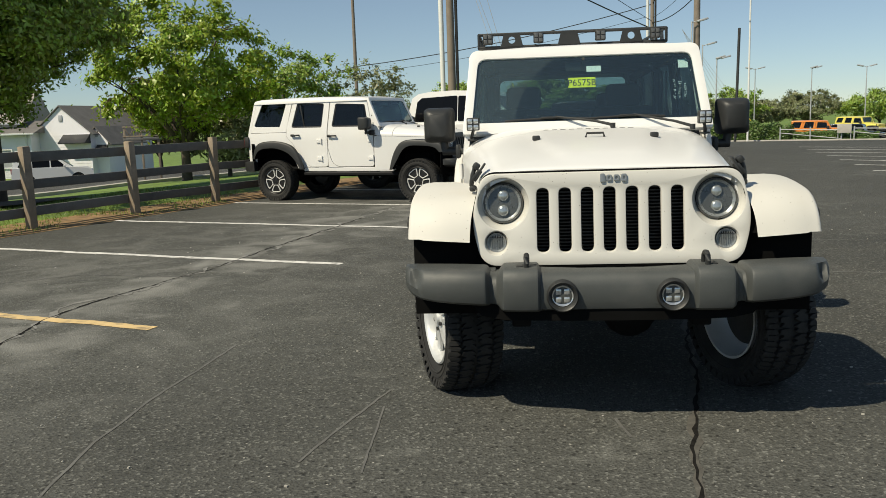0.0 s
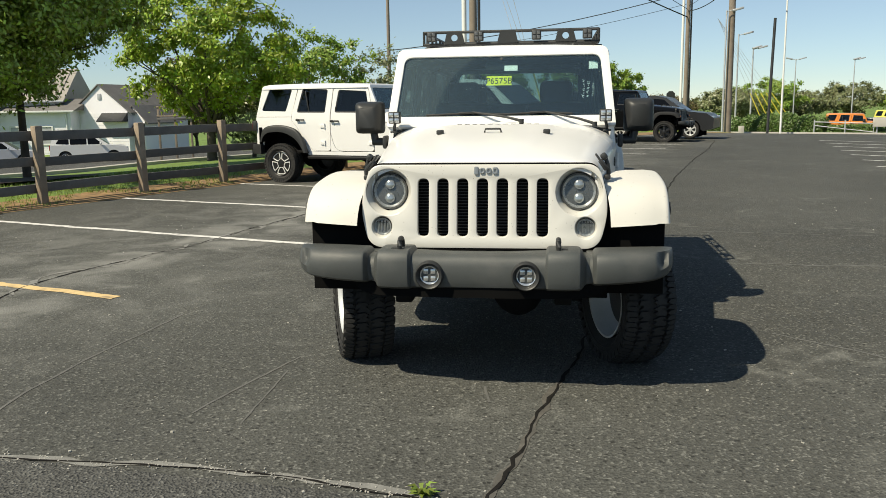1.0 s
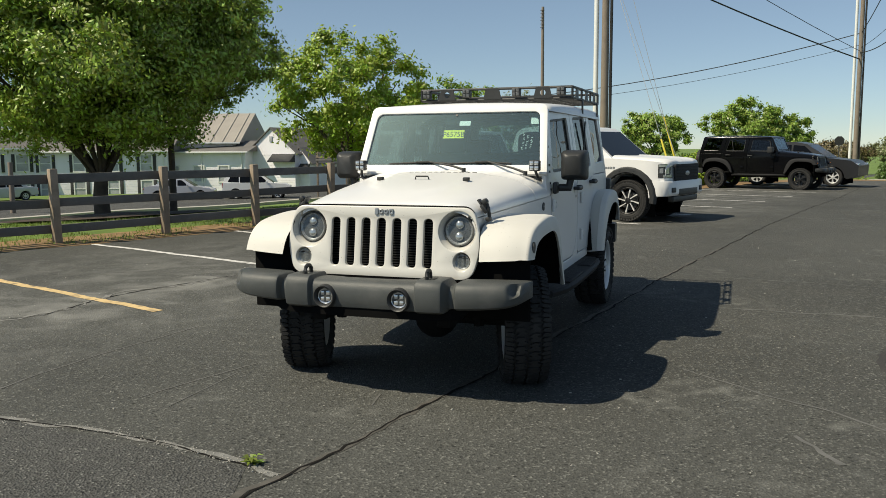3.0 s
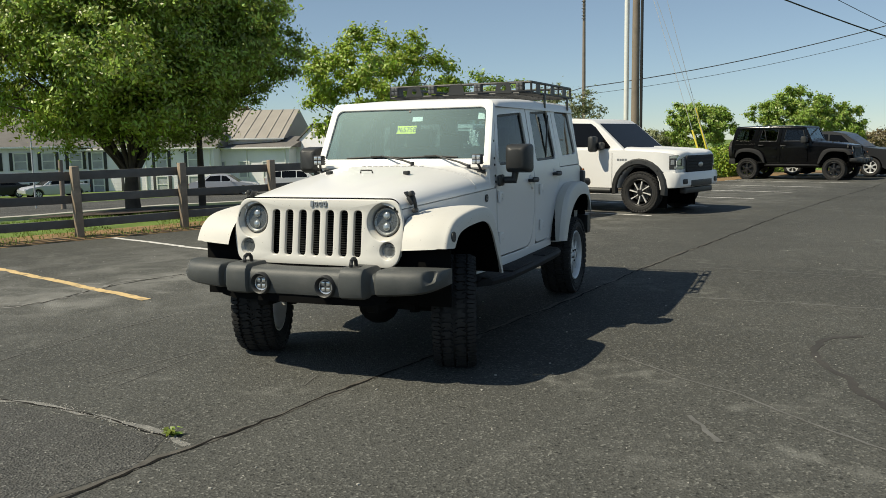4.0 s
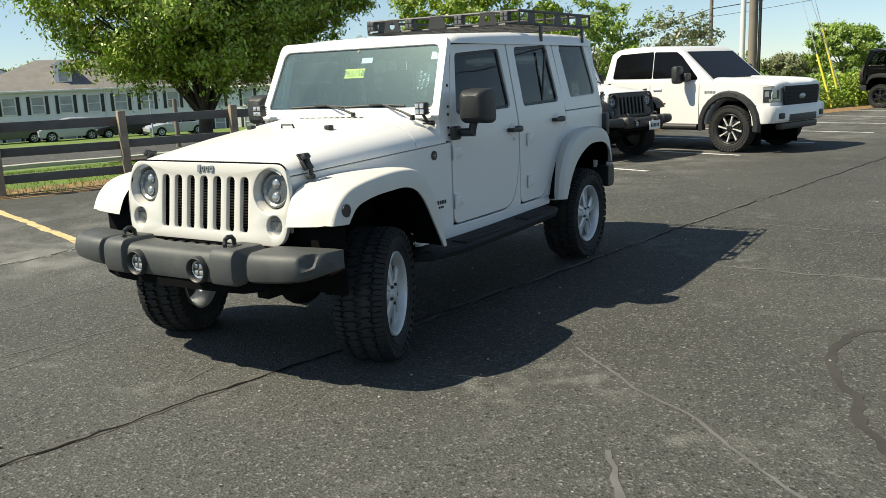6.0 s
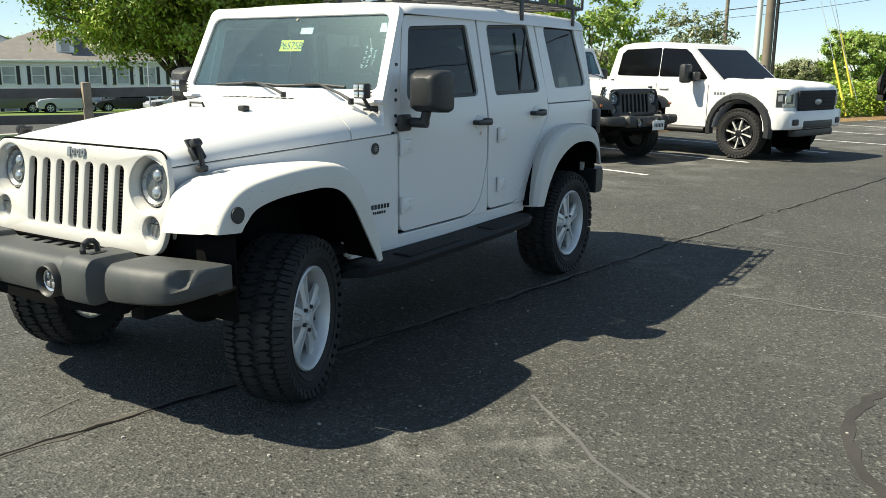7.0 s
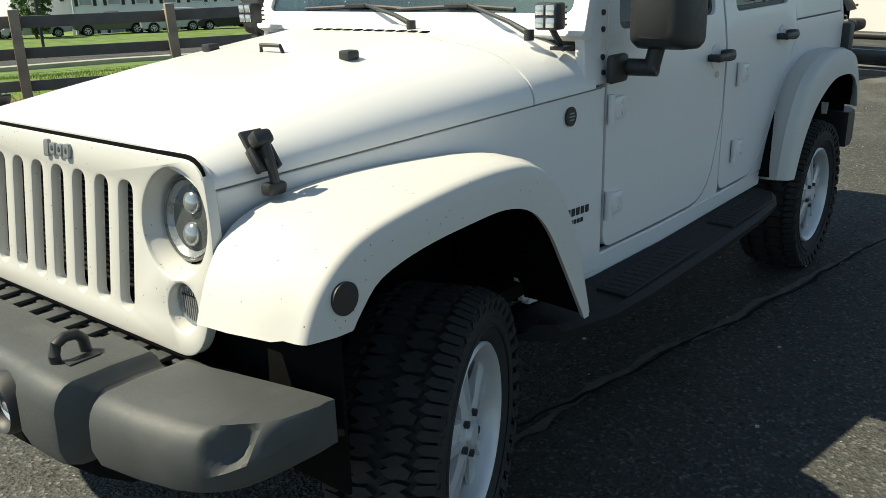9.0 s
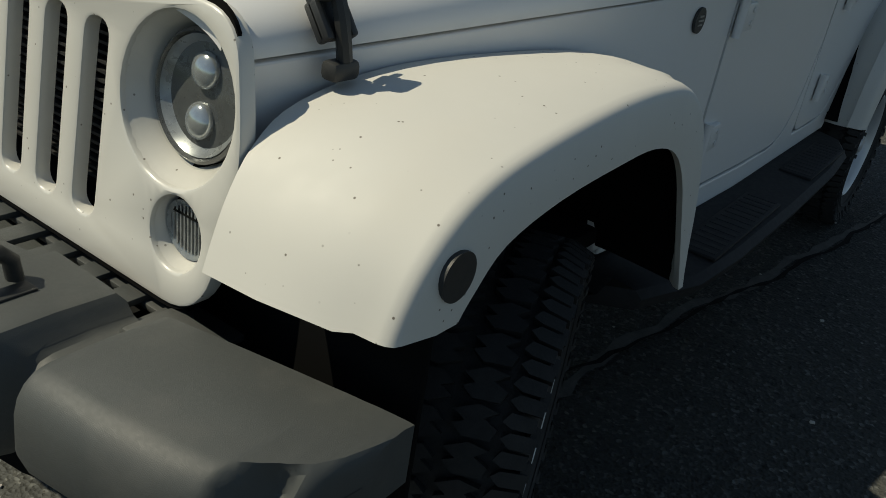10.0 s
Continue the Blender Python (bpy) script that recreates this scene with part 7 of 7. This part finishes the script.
    sheet(bm, [(0, 0), (w, 0), (w, eave), (w / 2, peak), (0, eave)], depth=depth, lay=lambda a, q, c: Vector((a, depth - c, q)))
    wall = part("wall", bm, siding, b)
    bm = bmesh.new()
    for k in range(int(eave / 0.2)):
        box(bm, (w / 2, -0.008, 0.1 + 0.2 * k), (w, 0.016, 0.17))
    tagged(part("clapboard", bm, siding, wall), kind="stuff")
    bm = bmesh.new()
    for s in (0, 1):
        p, q = Vector((w / 2, 0, peak)), Vector((w + 0.35, 0, eave - 0.25)) if s else Vector((-0.35, 0, eave - 0.25))
        ring = lambda y: [Vector((v.x, y, v.z + dz)) for v, dz in ((p, 0.02), (q, 0.02), (q, 0.10), (p, 0.10))]
        ring_loft(bm, [ring(-0.15), ring(depth + 0.15)])
    part("roof", bm, shingle, b)
    bm = bmesh.new()
    box(bm, (w / 2, -0.03, (eave + peak) / 2 + 0.1), (0.3, 0.06, 0.45), 0.02)
    part("attic_vent", bm, curtain, b)
    if w > 8:
        for x in (w * 0.14, w * 0.38, w * 0.62, w * 0.86):
            for z in (1.5, 4.1):
                bm = bmesh.new()
                box(bm, (x, -0.04, z), (1.0, 0.05, 1.35), 0.01)
                win = part("window", bm, pole_white, b)
                bm = bmesh.new()
                box(bm, (x, -0.07, z), (0.8, 0.03, 1.15))
                part("pane", bm, curtain, win)
                for side in (-1, 1):
                    bm = bmesh.new()
                    box(bm, (x + side * 0.72, -0.05, z), (0.36, 0.05, 1.4), 0.01)
                    part("shutter", bm, shutter, win)
    bm = bmesh.new()
    x0, x1 = w * 0.52, w * 1.0
    ring_loft(bm, [[Vector((x, y, z)) for y, z in ((0.0, eave - 0.15), (-0.8, eave - 0.75), (-0.8, eave - 0.82), (0.0, eave - 0.82))] for x in (x0, x1)])
    part("awning", bm, paint_grey, b)
    return b


ba = facade((-61.4, 32.1, -3.1), 56.0, 20.6, 4.8, 11, 2.5, 2, 2.05, "long two-storey white clapboard building with grey roof")
dormer(ba, 7.4, 2.4, 5.7)
facade((-51.7, 47.2, -2.6), 19.0, 11.4, 4.05, 4.5, 1.3, 2, 2.7, "low white building with a shallow grey roof", hip=False)
facade((-53.2, 49.4, -2.6), 19.0, 17.0, 4.7, 11, 2.6, 1, 40.0, "white clerestory block with a ribbed metal roof", hip=False, seam=True)
facade((-43.0, 52.6, -2.4), 8.0, 7.6, 3.75, 6, 0.9, 1, 2.2, "low white wing with a shallow grey roof", hip=False)
gable_house((-36.1, 55.2, -2.2), -4.0, 4.5, 9, 3.5, 5.4, "white gabled house end with a small awning")
gable_house((-32.4, 55.6, -2.2), -4.0, 1.8, 5, 2.7, 3.8, "small white gabled annex of the house")
gable_house((-74.8, 34.0, -3.4), 76.0, 13.0, 16, 5.6, 8.0, "white two-storey gabled house further off")
facade((-92.0, 12.0, -3.4), 70.0, 20, 5.2, 12, 3.0, 2, 2.6, "white house row with a broad grey roof")
tree((-56.1, 26.7, -2.3), 4.5, 1.5, 0.3, 0.10, leaf_hedge, 6000, 0.12, 91, "small dark conifer before the white house", name="conifer", gap=-0.3)
for x, y, r, h, mt, lab in ((-37.1, 17.7, 0.07, 9.0, steel_dark, "thin dark metal pole past the lawn"), (-36.2, 29.0, 0.05, 4.6, pole_metal, "thin grey metal pole past the lawn"), (-33.8, 28.7, 0.14, 2.7, pole_wood, "thick pale post past the lawn")):
    post = thing("post", pose(x, y, land_z(x, y)), lab, "pole")
    bm = bmesh.new()
    tube(bm, [(0, 0, -0.3), (0, 0, h)], r, 10, r * 0.85)
    part("shaft", bm, mt, post)
far_b = thing("brick_building", pose(52, 84, -1.3, 0, 0, -30), "low tan brick building with a flat pale fascia", "building")
bm = bmesh.new()
box(bm, (0, 5, 1.6), (26, 10, 3.2))
part("wall", bm, brick_tan, far_b)
bm = bmesh.new()
box(bm, (0, 5, 3.4), (27, 11, 0.5), 0.03)
part("fascia", bm, concrete, far_b)
ramp = thing("concrete_wall", pose(36, 66, -1.3, 0, 0, -26), "long low tan concrete wall", "wall")
bm = bmesh.new()
sheet(bm, [(-6, 0), (16, 0), (16, 2.4), (-6, 1.6)], depth=0.3, lay=lambda a, b, c: Vector((a, c, b)))
part("slab", bm, concrete, ramp)


# ---- other vehicles ----
neighbour = boxy_suv(pose(-1.92, 10.88, 0, 0, 0, 71.7), "white four-door off-road vehicle with black flares, parked in a bay", paint_white, trim_black, "loop", machined, dark_grille=True)
bm = bmesh.new()
box(bm, (0.22, -0.905, 0.60), (0.31, 0.008, 0.155), 0.003)
plate = part("number_plate", bm, paper_white, neighbour, "white number plate with plain bars")
bm = bmesh.new()
for k in range(6):
    box(bm, (0.12 + 0.04 * k, -0.911, 0.60), (0.024, 0.003, 0.06))
part("plate_bars", bm, ink_black, plate)
boxy_suv(pose(4.40, 27.0, 0, 0, 0, 71.7), "black four-door off-road vehicle parked at the far bays", paint_black, step_black, "six", alloy_dark, dark_grille=True)
boxy_suv(pose(23.2, 59.3, -1.5, 0, 0, 71), "orange four-door off-road vehicle behind the hedge", paint_orange, trim_black, "six", alloy_dark)
boxy_suv(pose(31.0, 72.5, -1.5, 0, 0, 35), "yellow off-road vehicle in the far row", paint_yellow, trim_black, "six", alloy_dark)
boxy_suv(pose(26.6, 61.5, -1.9, 0, 0, 60), "black off-road vehicle in the far row", paint_black, trim_black, "six", alloy_dark)


def lay_span(half, taper=0.0, z0=0.0):
    """Lays a side outline across a vehicle: c from -half to half, drawn in above z0."""
    def lay(a, b, c):
        k = 1 - taper * max(0, b - z0)
        return Vector(((c - half) * k, a, b))
    return lay


def arches(y, r, zc, n=10):
    return [(y + r * math.cos(math.pi - math.pi * k / n), zc + r * math.sin(math.pi * k / n)) for k in range(n + 1)]


def plain_car(m, label, paint, category, low, top, glass, half, wheels, wheel_r, front_lamp, tail_lamp, windscreen, taper=0.16, belt=0.95, name="car", style="six", rim_mat=None, flare_mat=None, lugs=False, warp=None):
    """A vehicle from its side outline: lower body with wheel arches, cabin drawn in to the roof, panes, lamps, wheels. Nose towards -y."""
    car = thing(name, m, label, category)
    bm = bmesh.new()
    sheet(bm, low, depth=2 * half, lay=lay_span(half), bevel=0.05, seg=3)
    bmesh.ops.bevel(bm, geom=[e for e in bm.edges if e.is_valid and len(e.link_faces) == 2 and all(abs(v.co.x + half) < 1e-4 for v in e.verts) and e.calc_face_angle(0) > 1.0], offset=0.05, segments=3, affect="EDGES", clamp_overlap=True)
    if warp:
        for co, no in [((x, 0, 0), (1, 0, 0)) for x in (-0.9, -0.75, -0.55, -0.3, 0, 0.3, 0.55, 0.75, 0.9)] + [((0, y, 0), (0, 1, 0)) for y in (-0.85, -0.7, -0.55, -0.4)]:
            bmesh.ops.bisect_plane(bm, geom=bm.verts[:] + bm.edges[:] + bm.faces[:], plane_co=co, plane_no=no)
        for v in bm.verts:
            v.co = warp(v.co)
    part("body", bm, paint, car, "", 40)
    bm = bmesh.new()
    sheet(bm, top, depth=2 * half - 0.10, lay=lambda a, b, c: lay_span(half - 0.05, taper, belt)(a, b, c), bevel=0.045, seg=3)
    side_edges = [e for e in bm.edges if len(e.link_faces) == 2 and all(v.co.x < 0 for v in e.verts) and abs((e.verts[0].co - e.verts[1].co).normalized().x) < 0.3 and e.calc_face_angle(0) > 0.9]
    bmesh.ops.bevel(bm, geom=side_edges, offset=0.045, segments=3, affect="EDGES", clamp_overlap=True)
    cab = part("cabin", bm, paint, car, "", 40)
    for s in (-1, 1):
        for pane in glass:
            bm = bmesh.new()
            sheet(bm, rounded([(*p, 0.04) for p in pane]), depth=0.008, lay=lambda a, b, c: Vector((s * ((half - 0.05) * (1 - taper * max(0, b - belt)) + c - 0.001), a, b)))
            part("side_window", bm, paint_black, cab)
    bm = bmesh.new()
    (y0, z0), (y1, z1) = windscreen
    k0, k1 = (half - 0.14) * (1 - taper * max(0, z0 - belt)), (half - 0.14) * (1 - taper * max(0, z1 - belt))
    nn = Vector((0, -(z1 - z0), (y1 - y0))).normalized() * 0.008
    q = [Vector((-k0, y0, z0)), Vector((k0, y0, z0)), Vector((k1, y1, z1)), Vector((-k1, y1, z1))]
    ring_loft(bm, [[p - nn for p in q], [p + nn for p in q]])
    part("windscreen", bm, paint_black, cab)
    for s in (-1, 1):
        for lamp_at, mt, nm in ((front_lamp, reflector, "headlight"), (tail_lamp, tail_red, "tail_light")):
            if lamp_at is None:
                continue
            yy, zz, w, h = lamp_at
            bm = bmesh.new()
            box(bm, (s * (half - w / 2 - 0.02), yy, zz), (w, 0.10, h), 0.02)
            part(nm, bm, mt, car)
        bm = bmesh.new()
        box(bm, (s * (half + 0.09), windscreen[0][0] + 0.45, windscreen[0][1] + 0.08), (0.18, 0.10, 0.15), 0.03)
        part("door_mirror", bm, trim_black if flare_mat else paint, car)
    for y in wheels:
        for s in (-1, 1):
            wheel(car, (s * (half - 0.14), y, wheel_r), 0 if s > 0 else 180, wheel_r, 0.24, wheel_r * 0.62, rim_mat or alloy, style, lugs)
            # plate behind the wheel; its near-black stands in for the well's shade
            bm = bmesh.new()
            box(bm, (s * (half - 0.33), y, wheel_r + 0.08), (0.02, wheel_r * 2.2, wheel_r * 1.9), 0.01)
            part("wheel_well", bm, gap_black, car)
    return car


def nose_warp(p):
    """Draws the pickup's front corners in and back."""
    k = max(0.0, min(1.0, (-0.35 - p.y) / 0.62))
    return Vector((p.x * (1 - 0.10 * k * k), p.y + 0.13 * k * abs(p.x) ** 3, p.z))


def corner_patch(bm, s, z0, z1, a0, a1, proud, steps=14):
    """A strip round the pickup's front corner from a0 to a1 (0 at the grille, 1 at the arch), between two heights."""
    rings = []
    for k in range(steps + 1):
        f = a0 + (a1 - a0) * k / steps
        flat = Vector((0.60 + 0.40 * min(1, f / 0.55), -0.972 + max(0.0, f - 0.55) / 0.45 * 0.36, 0))
        q = nose_warp(flat)
        out = Vector((max(0.0, f - 0.25), -(1.05 - f), 0)).normalized()
        q = Vector((s * q.x, q.y, 0))
        out.x *= s
        top = z1 - 0.05 * max(0, f - 0.6)
        rings.append([q + out * d + Vector((0, 0, z)) for d, z in ((-0.03, z0), (proud, z0), (proud, top), (-0.03, top))])
    ring_loft(bm, rings)


def pickup():
    low = [(-0.96, 0.66), (-0.975, 1.08), (-0.95, 1.17), (-0.85, 1.215), (-0.4, 1.25), (0.42, 1.295), (4.85, 1.33), (4.90, 0.62)] + arches(3.68, 0.50, 0.50)[::-1] + [(3.1, 0.50), (0.62, 0.50)] + arches(0, 0.50, 0.50)[::-1] + [(-0.6, 0.52)]
    top = [(0.34, 1.27), (1.02, 1.84), (1.16, 1.925), (1.36, 1.965), (1.8, 1.99), (2.35, 1.98), (2.6, 1.945), (2.74, 1.86), (2.90, 1.27)]
    car = plain_car(pose(0.30, 12.98, 0, 0, 0, 71.7), "white crew-cab pickup truck with black flares and black wheels", paint_white, "truck", low, top,
                    [[(0.66, 1.33), (0.95, 1.33), (1.05, 1.37), (1.705, 1.37), (1.705, 1.88), (1.20, 1.86), (1.08, 1.78)], [(1.725, 1.37), (2.68, 1.38), (2.62, 1.78), (2.52, 1.86), (1.725, 1.885)]],
                    1.0, (0.0, 3.68), 0.43, None, (4.88, 1.1, 0.16, 0.4), ((0.38, 1.305), (1.03, 1.855)), 0.15, 1.28, "pickup_truck", "blade", machined, trim_black, True, nose_warp)
    # nose
    bm = bmesh.new()
    sheet(bm, rounded([(-0.60, 0.83, 0.06), (0.60, 0.83, 0.06), (0.63, 1.175, 0.05), (-0.63, 1.175, 0.05)]), depth=0.05, lay=lambda a, b, c: Vector((a, -0.965 - c, b)), bevel=0.015)
    g = part("grille", bm, step_black, car)
    bm = bmesh.new()
    for k in range(5):
        box(bm, (0, -1.02, 0.87 + 0.063 * k), (1.10, 0.02, 0.022), 0.005)
    part("grille_bar", bm, step_black, g)
    bm = bmesh.new()
    bmesh.ops.create_uvsphere(bm, u_segments=20, v_segments=8, radius=0.12, matrix=Matrix.Translation((0, -1.025, 0.985)) @ Matrix.Diagonal((1, 0.12, 0.42, 1)))
    part("badge", bm, emblem_grey, g)
    bm = bmesh.new()
    rings = [[Vector((x, y + dy, z)) for dy, z in ((0.14, 0.84), (0.0, 0.84), (-0.03, 0.80), (-0.03, 0.58), (0.02, 0.54), (0.14, 0.54))] for x, y in ((-0.995, -0.66), (-0.965, -0.86), (-0.88, -0.97), (-0.5, -1.04), (0.5, -1.04), (0.88, -0.97), (0.965, -0.86), (0.995, -0.66))]
    ring_loft(bm, rings)
    bmp = part("front_bumper", bm, paint_white, car)
    bm = bmesh.new()
    box(bm, (0, -1.062, 0.615), (1.0, 0.03, 0.13), 0.02)
    for s in (-1, 1):
        box(bm, (s * 0.72, -1.04, 0.66), (0.16, 0.05, 0.1), 0.02, Matrix.Rotation(s * 0.15, 4, "Z"))
    box(bm, (0, -0.90, 0.47), (1.3, 0.2, 0.12), 0.03)
    part("bumper_insert", bm, trim_black, bmp)
    for s in (-1, 1):
        for y in (0.0, 3.68):
            bm = bmesh.new()
            rings = []
            for k in range(15):
                a = math.pi * (-0.06 + 1.12 * k / 14)
                c, sn = math.cos(a), math.sin(a)
                rings.append([Vector((s * x, y - r * c, 0.50 + r * sn)) for x, r in ((0.98, 0.64), (1.045, 0.60), (1.05, 0.52), (1.02, 0.50), (0.96, 0.50))])
            ring_loft(bm, rings)
            fl = part("flare", bm, trim_black, car)
            for k in range(6):
                a = math.pi * (0.06 + 0.88 * k / 5)
                bm = bmesh.new()
                rod(bm, (s * 1.035, y - 0.57 * math.cos(a), 0.50 + 0.57 * math.sin(a)), (s * 1.056, y - 0.57 * math.cos(a), 0.50 + 0.57 * math.sin(a)), 0.016, 8)
                part("flare_bolt", bm, steel_dark, fl)
        bm = bmesh.new()
        rod(bm, (s * 1.02, 0.62, 0.46), (s * 1.02, 3.0, 0.46), 0.06, 10)
        part("side_bar", bm, trim_black, car)
        for y in (1.55, 2.45):
            bm = bmesh.new()
            box(bm, (s * 1.01, y, 1.16), (0.03, 0.2, 0.035), 0.012)
            part("door_handle", bm, paint_white, car)
        for y in (0.62, 1.72, 2.82):
            bm = bmesh.new()
            box(bm, (s * 0.9995, y, 0.9), (0.004, 0.010, 0.68))
            part("door_gap", bm, gap_black, car)
        bm = bmesh.new()
        for k in range(4):
            box(bm, (s * 1.002, 0.30 + 0.06 * k, 1.10), (0.004, 0.045, 0.045))
        part("side_marking", bm, emblem_grey, car)
        bm = bmesh.new()
        corner_patch(bm, s, 0.905, 1.185, 0.12, 0.80, 0.006)
        lamp = part("headlight", bm, lamp_black, car, "clear wrap-round headlight with bright C-shaped inserts")
        for z0, z1, a0, a1, mt in ((1.125, 1.175, 0.14, 0.78, reflector), (0.915, 0.965, 0.14, 0.60, reflector), (0.965, 1.125, 0.14, 0.26, lamp_silver), (0.985, 1.10, 0.34, 0.52, reflector), (1.00, 1.10, 0.60, 0.74, lamp_silver)):
            bm = bmesh.new()
            corner_patch(bm, s, z0, z1, a0, a1, 0.013, 8)
            part("lamp_insert", bm, mt, lamp)
        bm = bmesh.new()
        box(bm, (s * 1.22, 0.95, 1.43), (0.24, 0.14, 0.33), 0.05)
        rod(bm, (s * 0.95, 0.92, 1.33), (s * 1.15, 0.94, 1.33), 0.035, 8)
        part("tow_mirror", bm, trim_black, car, "large black towing mirror")
    bm = bmesh.new()
    rings = []
    for y, z in ((-0.985, 1.12), (-0.995, 1.165), (-0.98, 1.205), (-0.93, 1.232), (-0.8, 1.256), (-0.6, 1.272), (-0.3, 1.292), (0.1, 1.315), (0.44, 1.332)):
        half = [(0.0, z + 0.012), (0.35, z + 0.008), (0.44, z + 0.010), (0.52, z + 0.028), (0.70, z + 0.026), (0.82, z + 0.010), (0.90, z - 0.018), (0.955, z - 0.06), (0.985, z - 0.12), (0.985, z - 0.2)]
        ring = [Vector((x, y, q)) for x, q in half] + [Vector((-x, y, q)) for x, q in half[:0:-1]]
        rings.append([nose_warp(p) for p in ring])
    ring_loft(bm, rings)
    part("bonnet", bm, paint_white, car, "", 50)
    for ob in [c for c in car.children_recursive if c.type == "MESH" and not any(w in (c.name, c.parent.name) or (c.name + c.parent.name).count(w) for w in ("wheel", "flare"))]:
        for v in ob.data.vertices:
            if v.co.y < -0.55:
                v.co.y = -0.55 + (v.co.y + 0.55) * 0.68


pickup()
SEDAN_LOW = [(-0.85, 0.40), (-0.88, 0.62), (-0.6, 0.78), (0.35, 0.92), (3.2, 0.97), (3.55, 0.90), (3.6, 0.42)] + arches(2.7, 0.37, 0.32)[::-1] + [(2.2, 0.25), (0.5, 0.25)] + arches(0, 0.37, 0.32)[::-1] + [(-0.5, 0.26)]
SEDAN_TOP = [(0.32, 0.90), (1.05, 1.38), (1.6, 1.45), (2.2, 1.42), (3.0, 0.95)]
SEDAN_GLASS = [[(0.75, 0.97), (1.45, 0.97), (1.45, 1.35), (1.15, 1.32)], [(1.52, 0.97), (2.6, 0.98), (2.2, 1.32), (1.52, 1.36)]]
SUV_LOW = [(-0.85, 0.42), (-0.88, 0.80), (-0.6, 0.98), (0.25, 1.08), (3.55, 1.12), (3.62, 0.45)] + arches(2.75, 0.40, 0.36)[::-1] + [(2.2, 0.32), (0.55, 0.32)] + arches(0, 0.40, 0.36)[::-1] + [(-0.5, 0.30)]
SUV_TOP = [(0.22, 1.06), (0.95, 1.58), (1.4, 1.68), (2.9, 1.66), (3.45, 1.42), (3.55, 1.1)]
SUV_GLASS = [[(0.60, 1.12), (1.45, 1.12), (1.45, 1.56), (1.05, 1.52)], [(1.52, 1.12), (2.45, 1.12), (2.45, 1.56), (1.52, 1.57)], [(2.52, 1.14), (3.25, 1.18), (3.05, 1.52), (2.52, 1.56)]]


def sedan(m, label, paint):
    plain_car(m, label, paint, "car", SEDAN_LOW, SEDAN_TOP, SEDAN_GLASS, 0.90, (0.0, 2.7), 0.32, (-0.80, 0.64, 0.3, 0.14), (3.56, 0.78, 0.3, 0.14), ((0.34, 0.93), (1.02, 1.36)), 0.35, 0.92)


def crossover(m, label, paint):
    plain_car(m, label, paint, "car", SUV_LOW, SUV_TOP, SUV_GLASS, 0.94, (0.0, 2.75), 0.36, (-0.80, 0.80, 0.34, 0.15), (3.57, 0.95, 0.2, 0.3), ((0.26, 1.09), (0.92, 1.55)), 0.22, 1.08)


crossover(pose(5.75, 29.6, 0, 0, 0, 71.7), "dark grey crossover parked behind the black vehicle", paint_grey)
Z = lambda x, y: land_z(x, y) - 0.02
for x, y, a, kind, paint, lab in ((-31.6, 42.2, 118, sedan, paint_silver, "silver sedan parked before the white buildings"), (-27.2, 44.6, 118, crossover, paint_white, "white crossover parked before the white house"),
                                  (-53.6, 34.0, -24, crossover, paint_silver, "light blue-grey minivan parked before the buildings"), (-58.5, 26.4, -24, sedan, paint_silver, "pale sedan in the far row"),
                                  (-51.4, 37.2, -24, sedan, paint_grey, "dark sedan parked before the buildings"), (-46.5, 38.0, -24, sedan, paint_silver, "grey sedan parked before the buildings"), (-60.5, 23.6, -24, sedan, paint_grey, "dark sedan in the far row")):
    kind(pose(x, y, Z(x, y), 0, 0, a), lab, paint)
TRUCK_LOW = [(-0.85, 0.50), (-0.88, 0.90), (-0.6, 1.02), (0.35, 1.08), (4.4, 1.10), (4.42, 0.50)] + arches(3.3, 0.40, 0.38)[::-1] + [(2.8, 0.38), (0.55, 0.38)] + arches(0, 0.40, 0.38)[::-1] + [(-0.5, 0.38)]
plain_car(pose(-56.0, 30.3, Z(-56.0, 30.3), 0, 0, -24), "dark olive-grey pickup truck in the far row", paint_olive, "truck", TRUCK_LOW, [(0.32, 1.06), (0.95, 1.55), (1.4, 1.62), (2.2, 1.60), (2.45, 1.08)],
          [[(0.62, 1.12), (1.35, 1.12), (1.35, 1.52), (1.02, 1.50)], [(1.42, 1.12), (2.3, 1.12), (2.15, 1.52), (1.42, 1.53)]], 0.93, (0.0, 3.3), 0.36, (-0.80, 0.85, 0.3, 0.18), (4.38, 0.9, 0.15, 0.3), ((0.36, 1.09), (0.93, 1.52)), 0.25, 1.08, "pickup_truck")

deck = thing("wooden_deck", pose(-21.8, 42.0, land_z(-21.8, 42.0), 0, 0, 22), "small raised timber deck with lattice railing", "deck")
for x in (-0.9, 0.0, 0.9):
    bm = bmesh.new()
    box(bm, (x, 0, 1.5), (0.12, 0.12, 3.4), 0.01)
    part("post", bm, post_wood, deck)
bm = bmesh.new()
box(bm, (0, 0.6, 2.45), (2.0, 1.4, 0.14), 0.01)
part("floor", bm, wood_grey, deck)
for z in (2.62, 3.15):
    bm = bmesh.new()
    box(bm, (0, -0.05, z), (2.0, 0.06, 0.08), 0.01)
    part("rail", bm, post_wood, deck)
for k in range(7):
    bm = bmesh.new()
    box(bm, (-0.75 + 0.25 * k, -0.05, 2.88), (0.05, 0.04, 0.62), 0.004, Matrix.Rotation(radians(28 if k % 2 else -28), 4, "Y"))
    part("lattice_bar", bm, post_wood, deck)
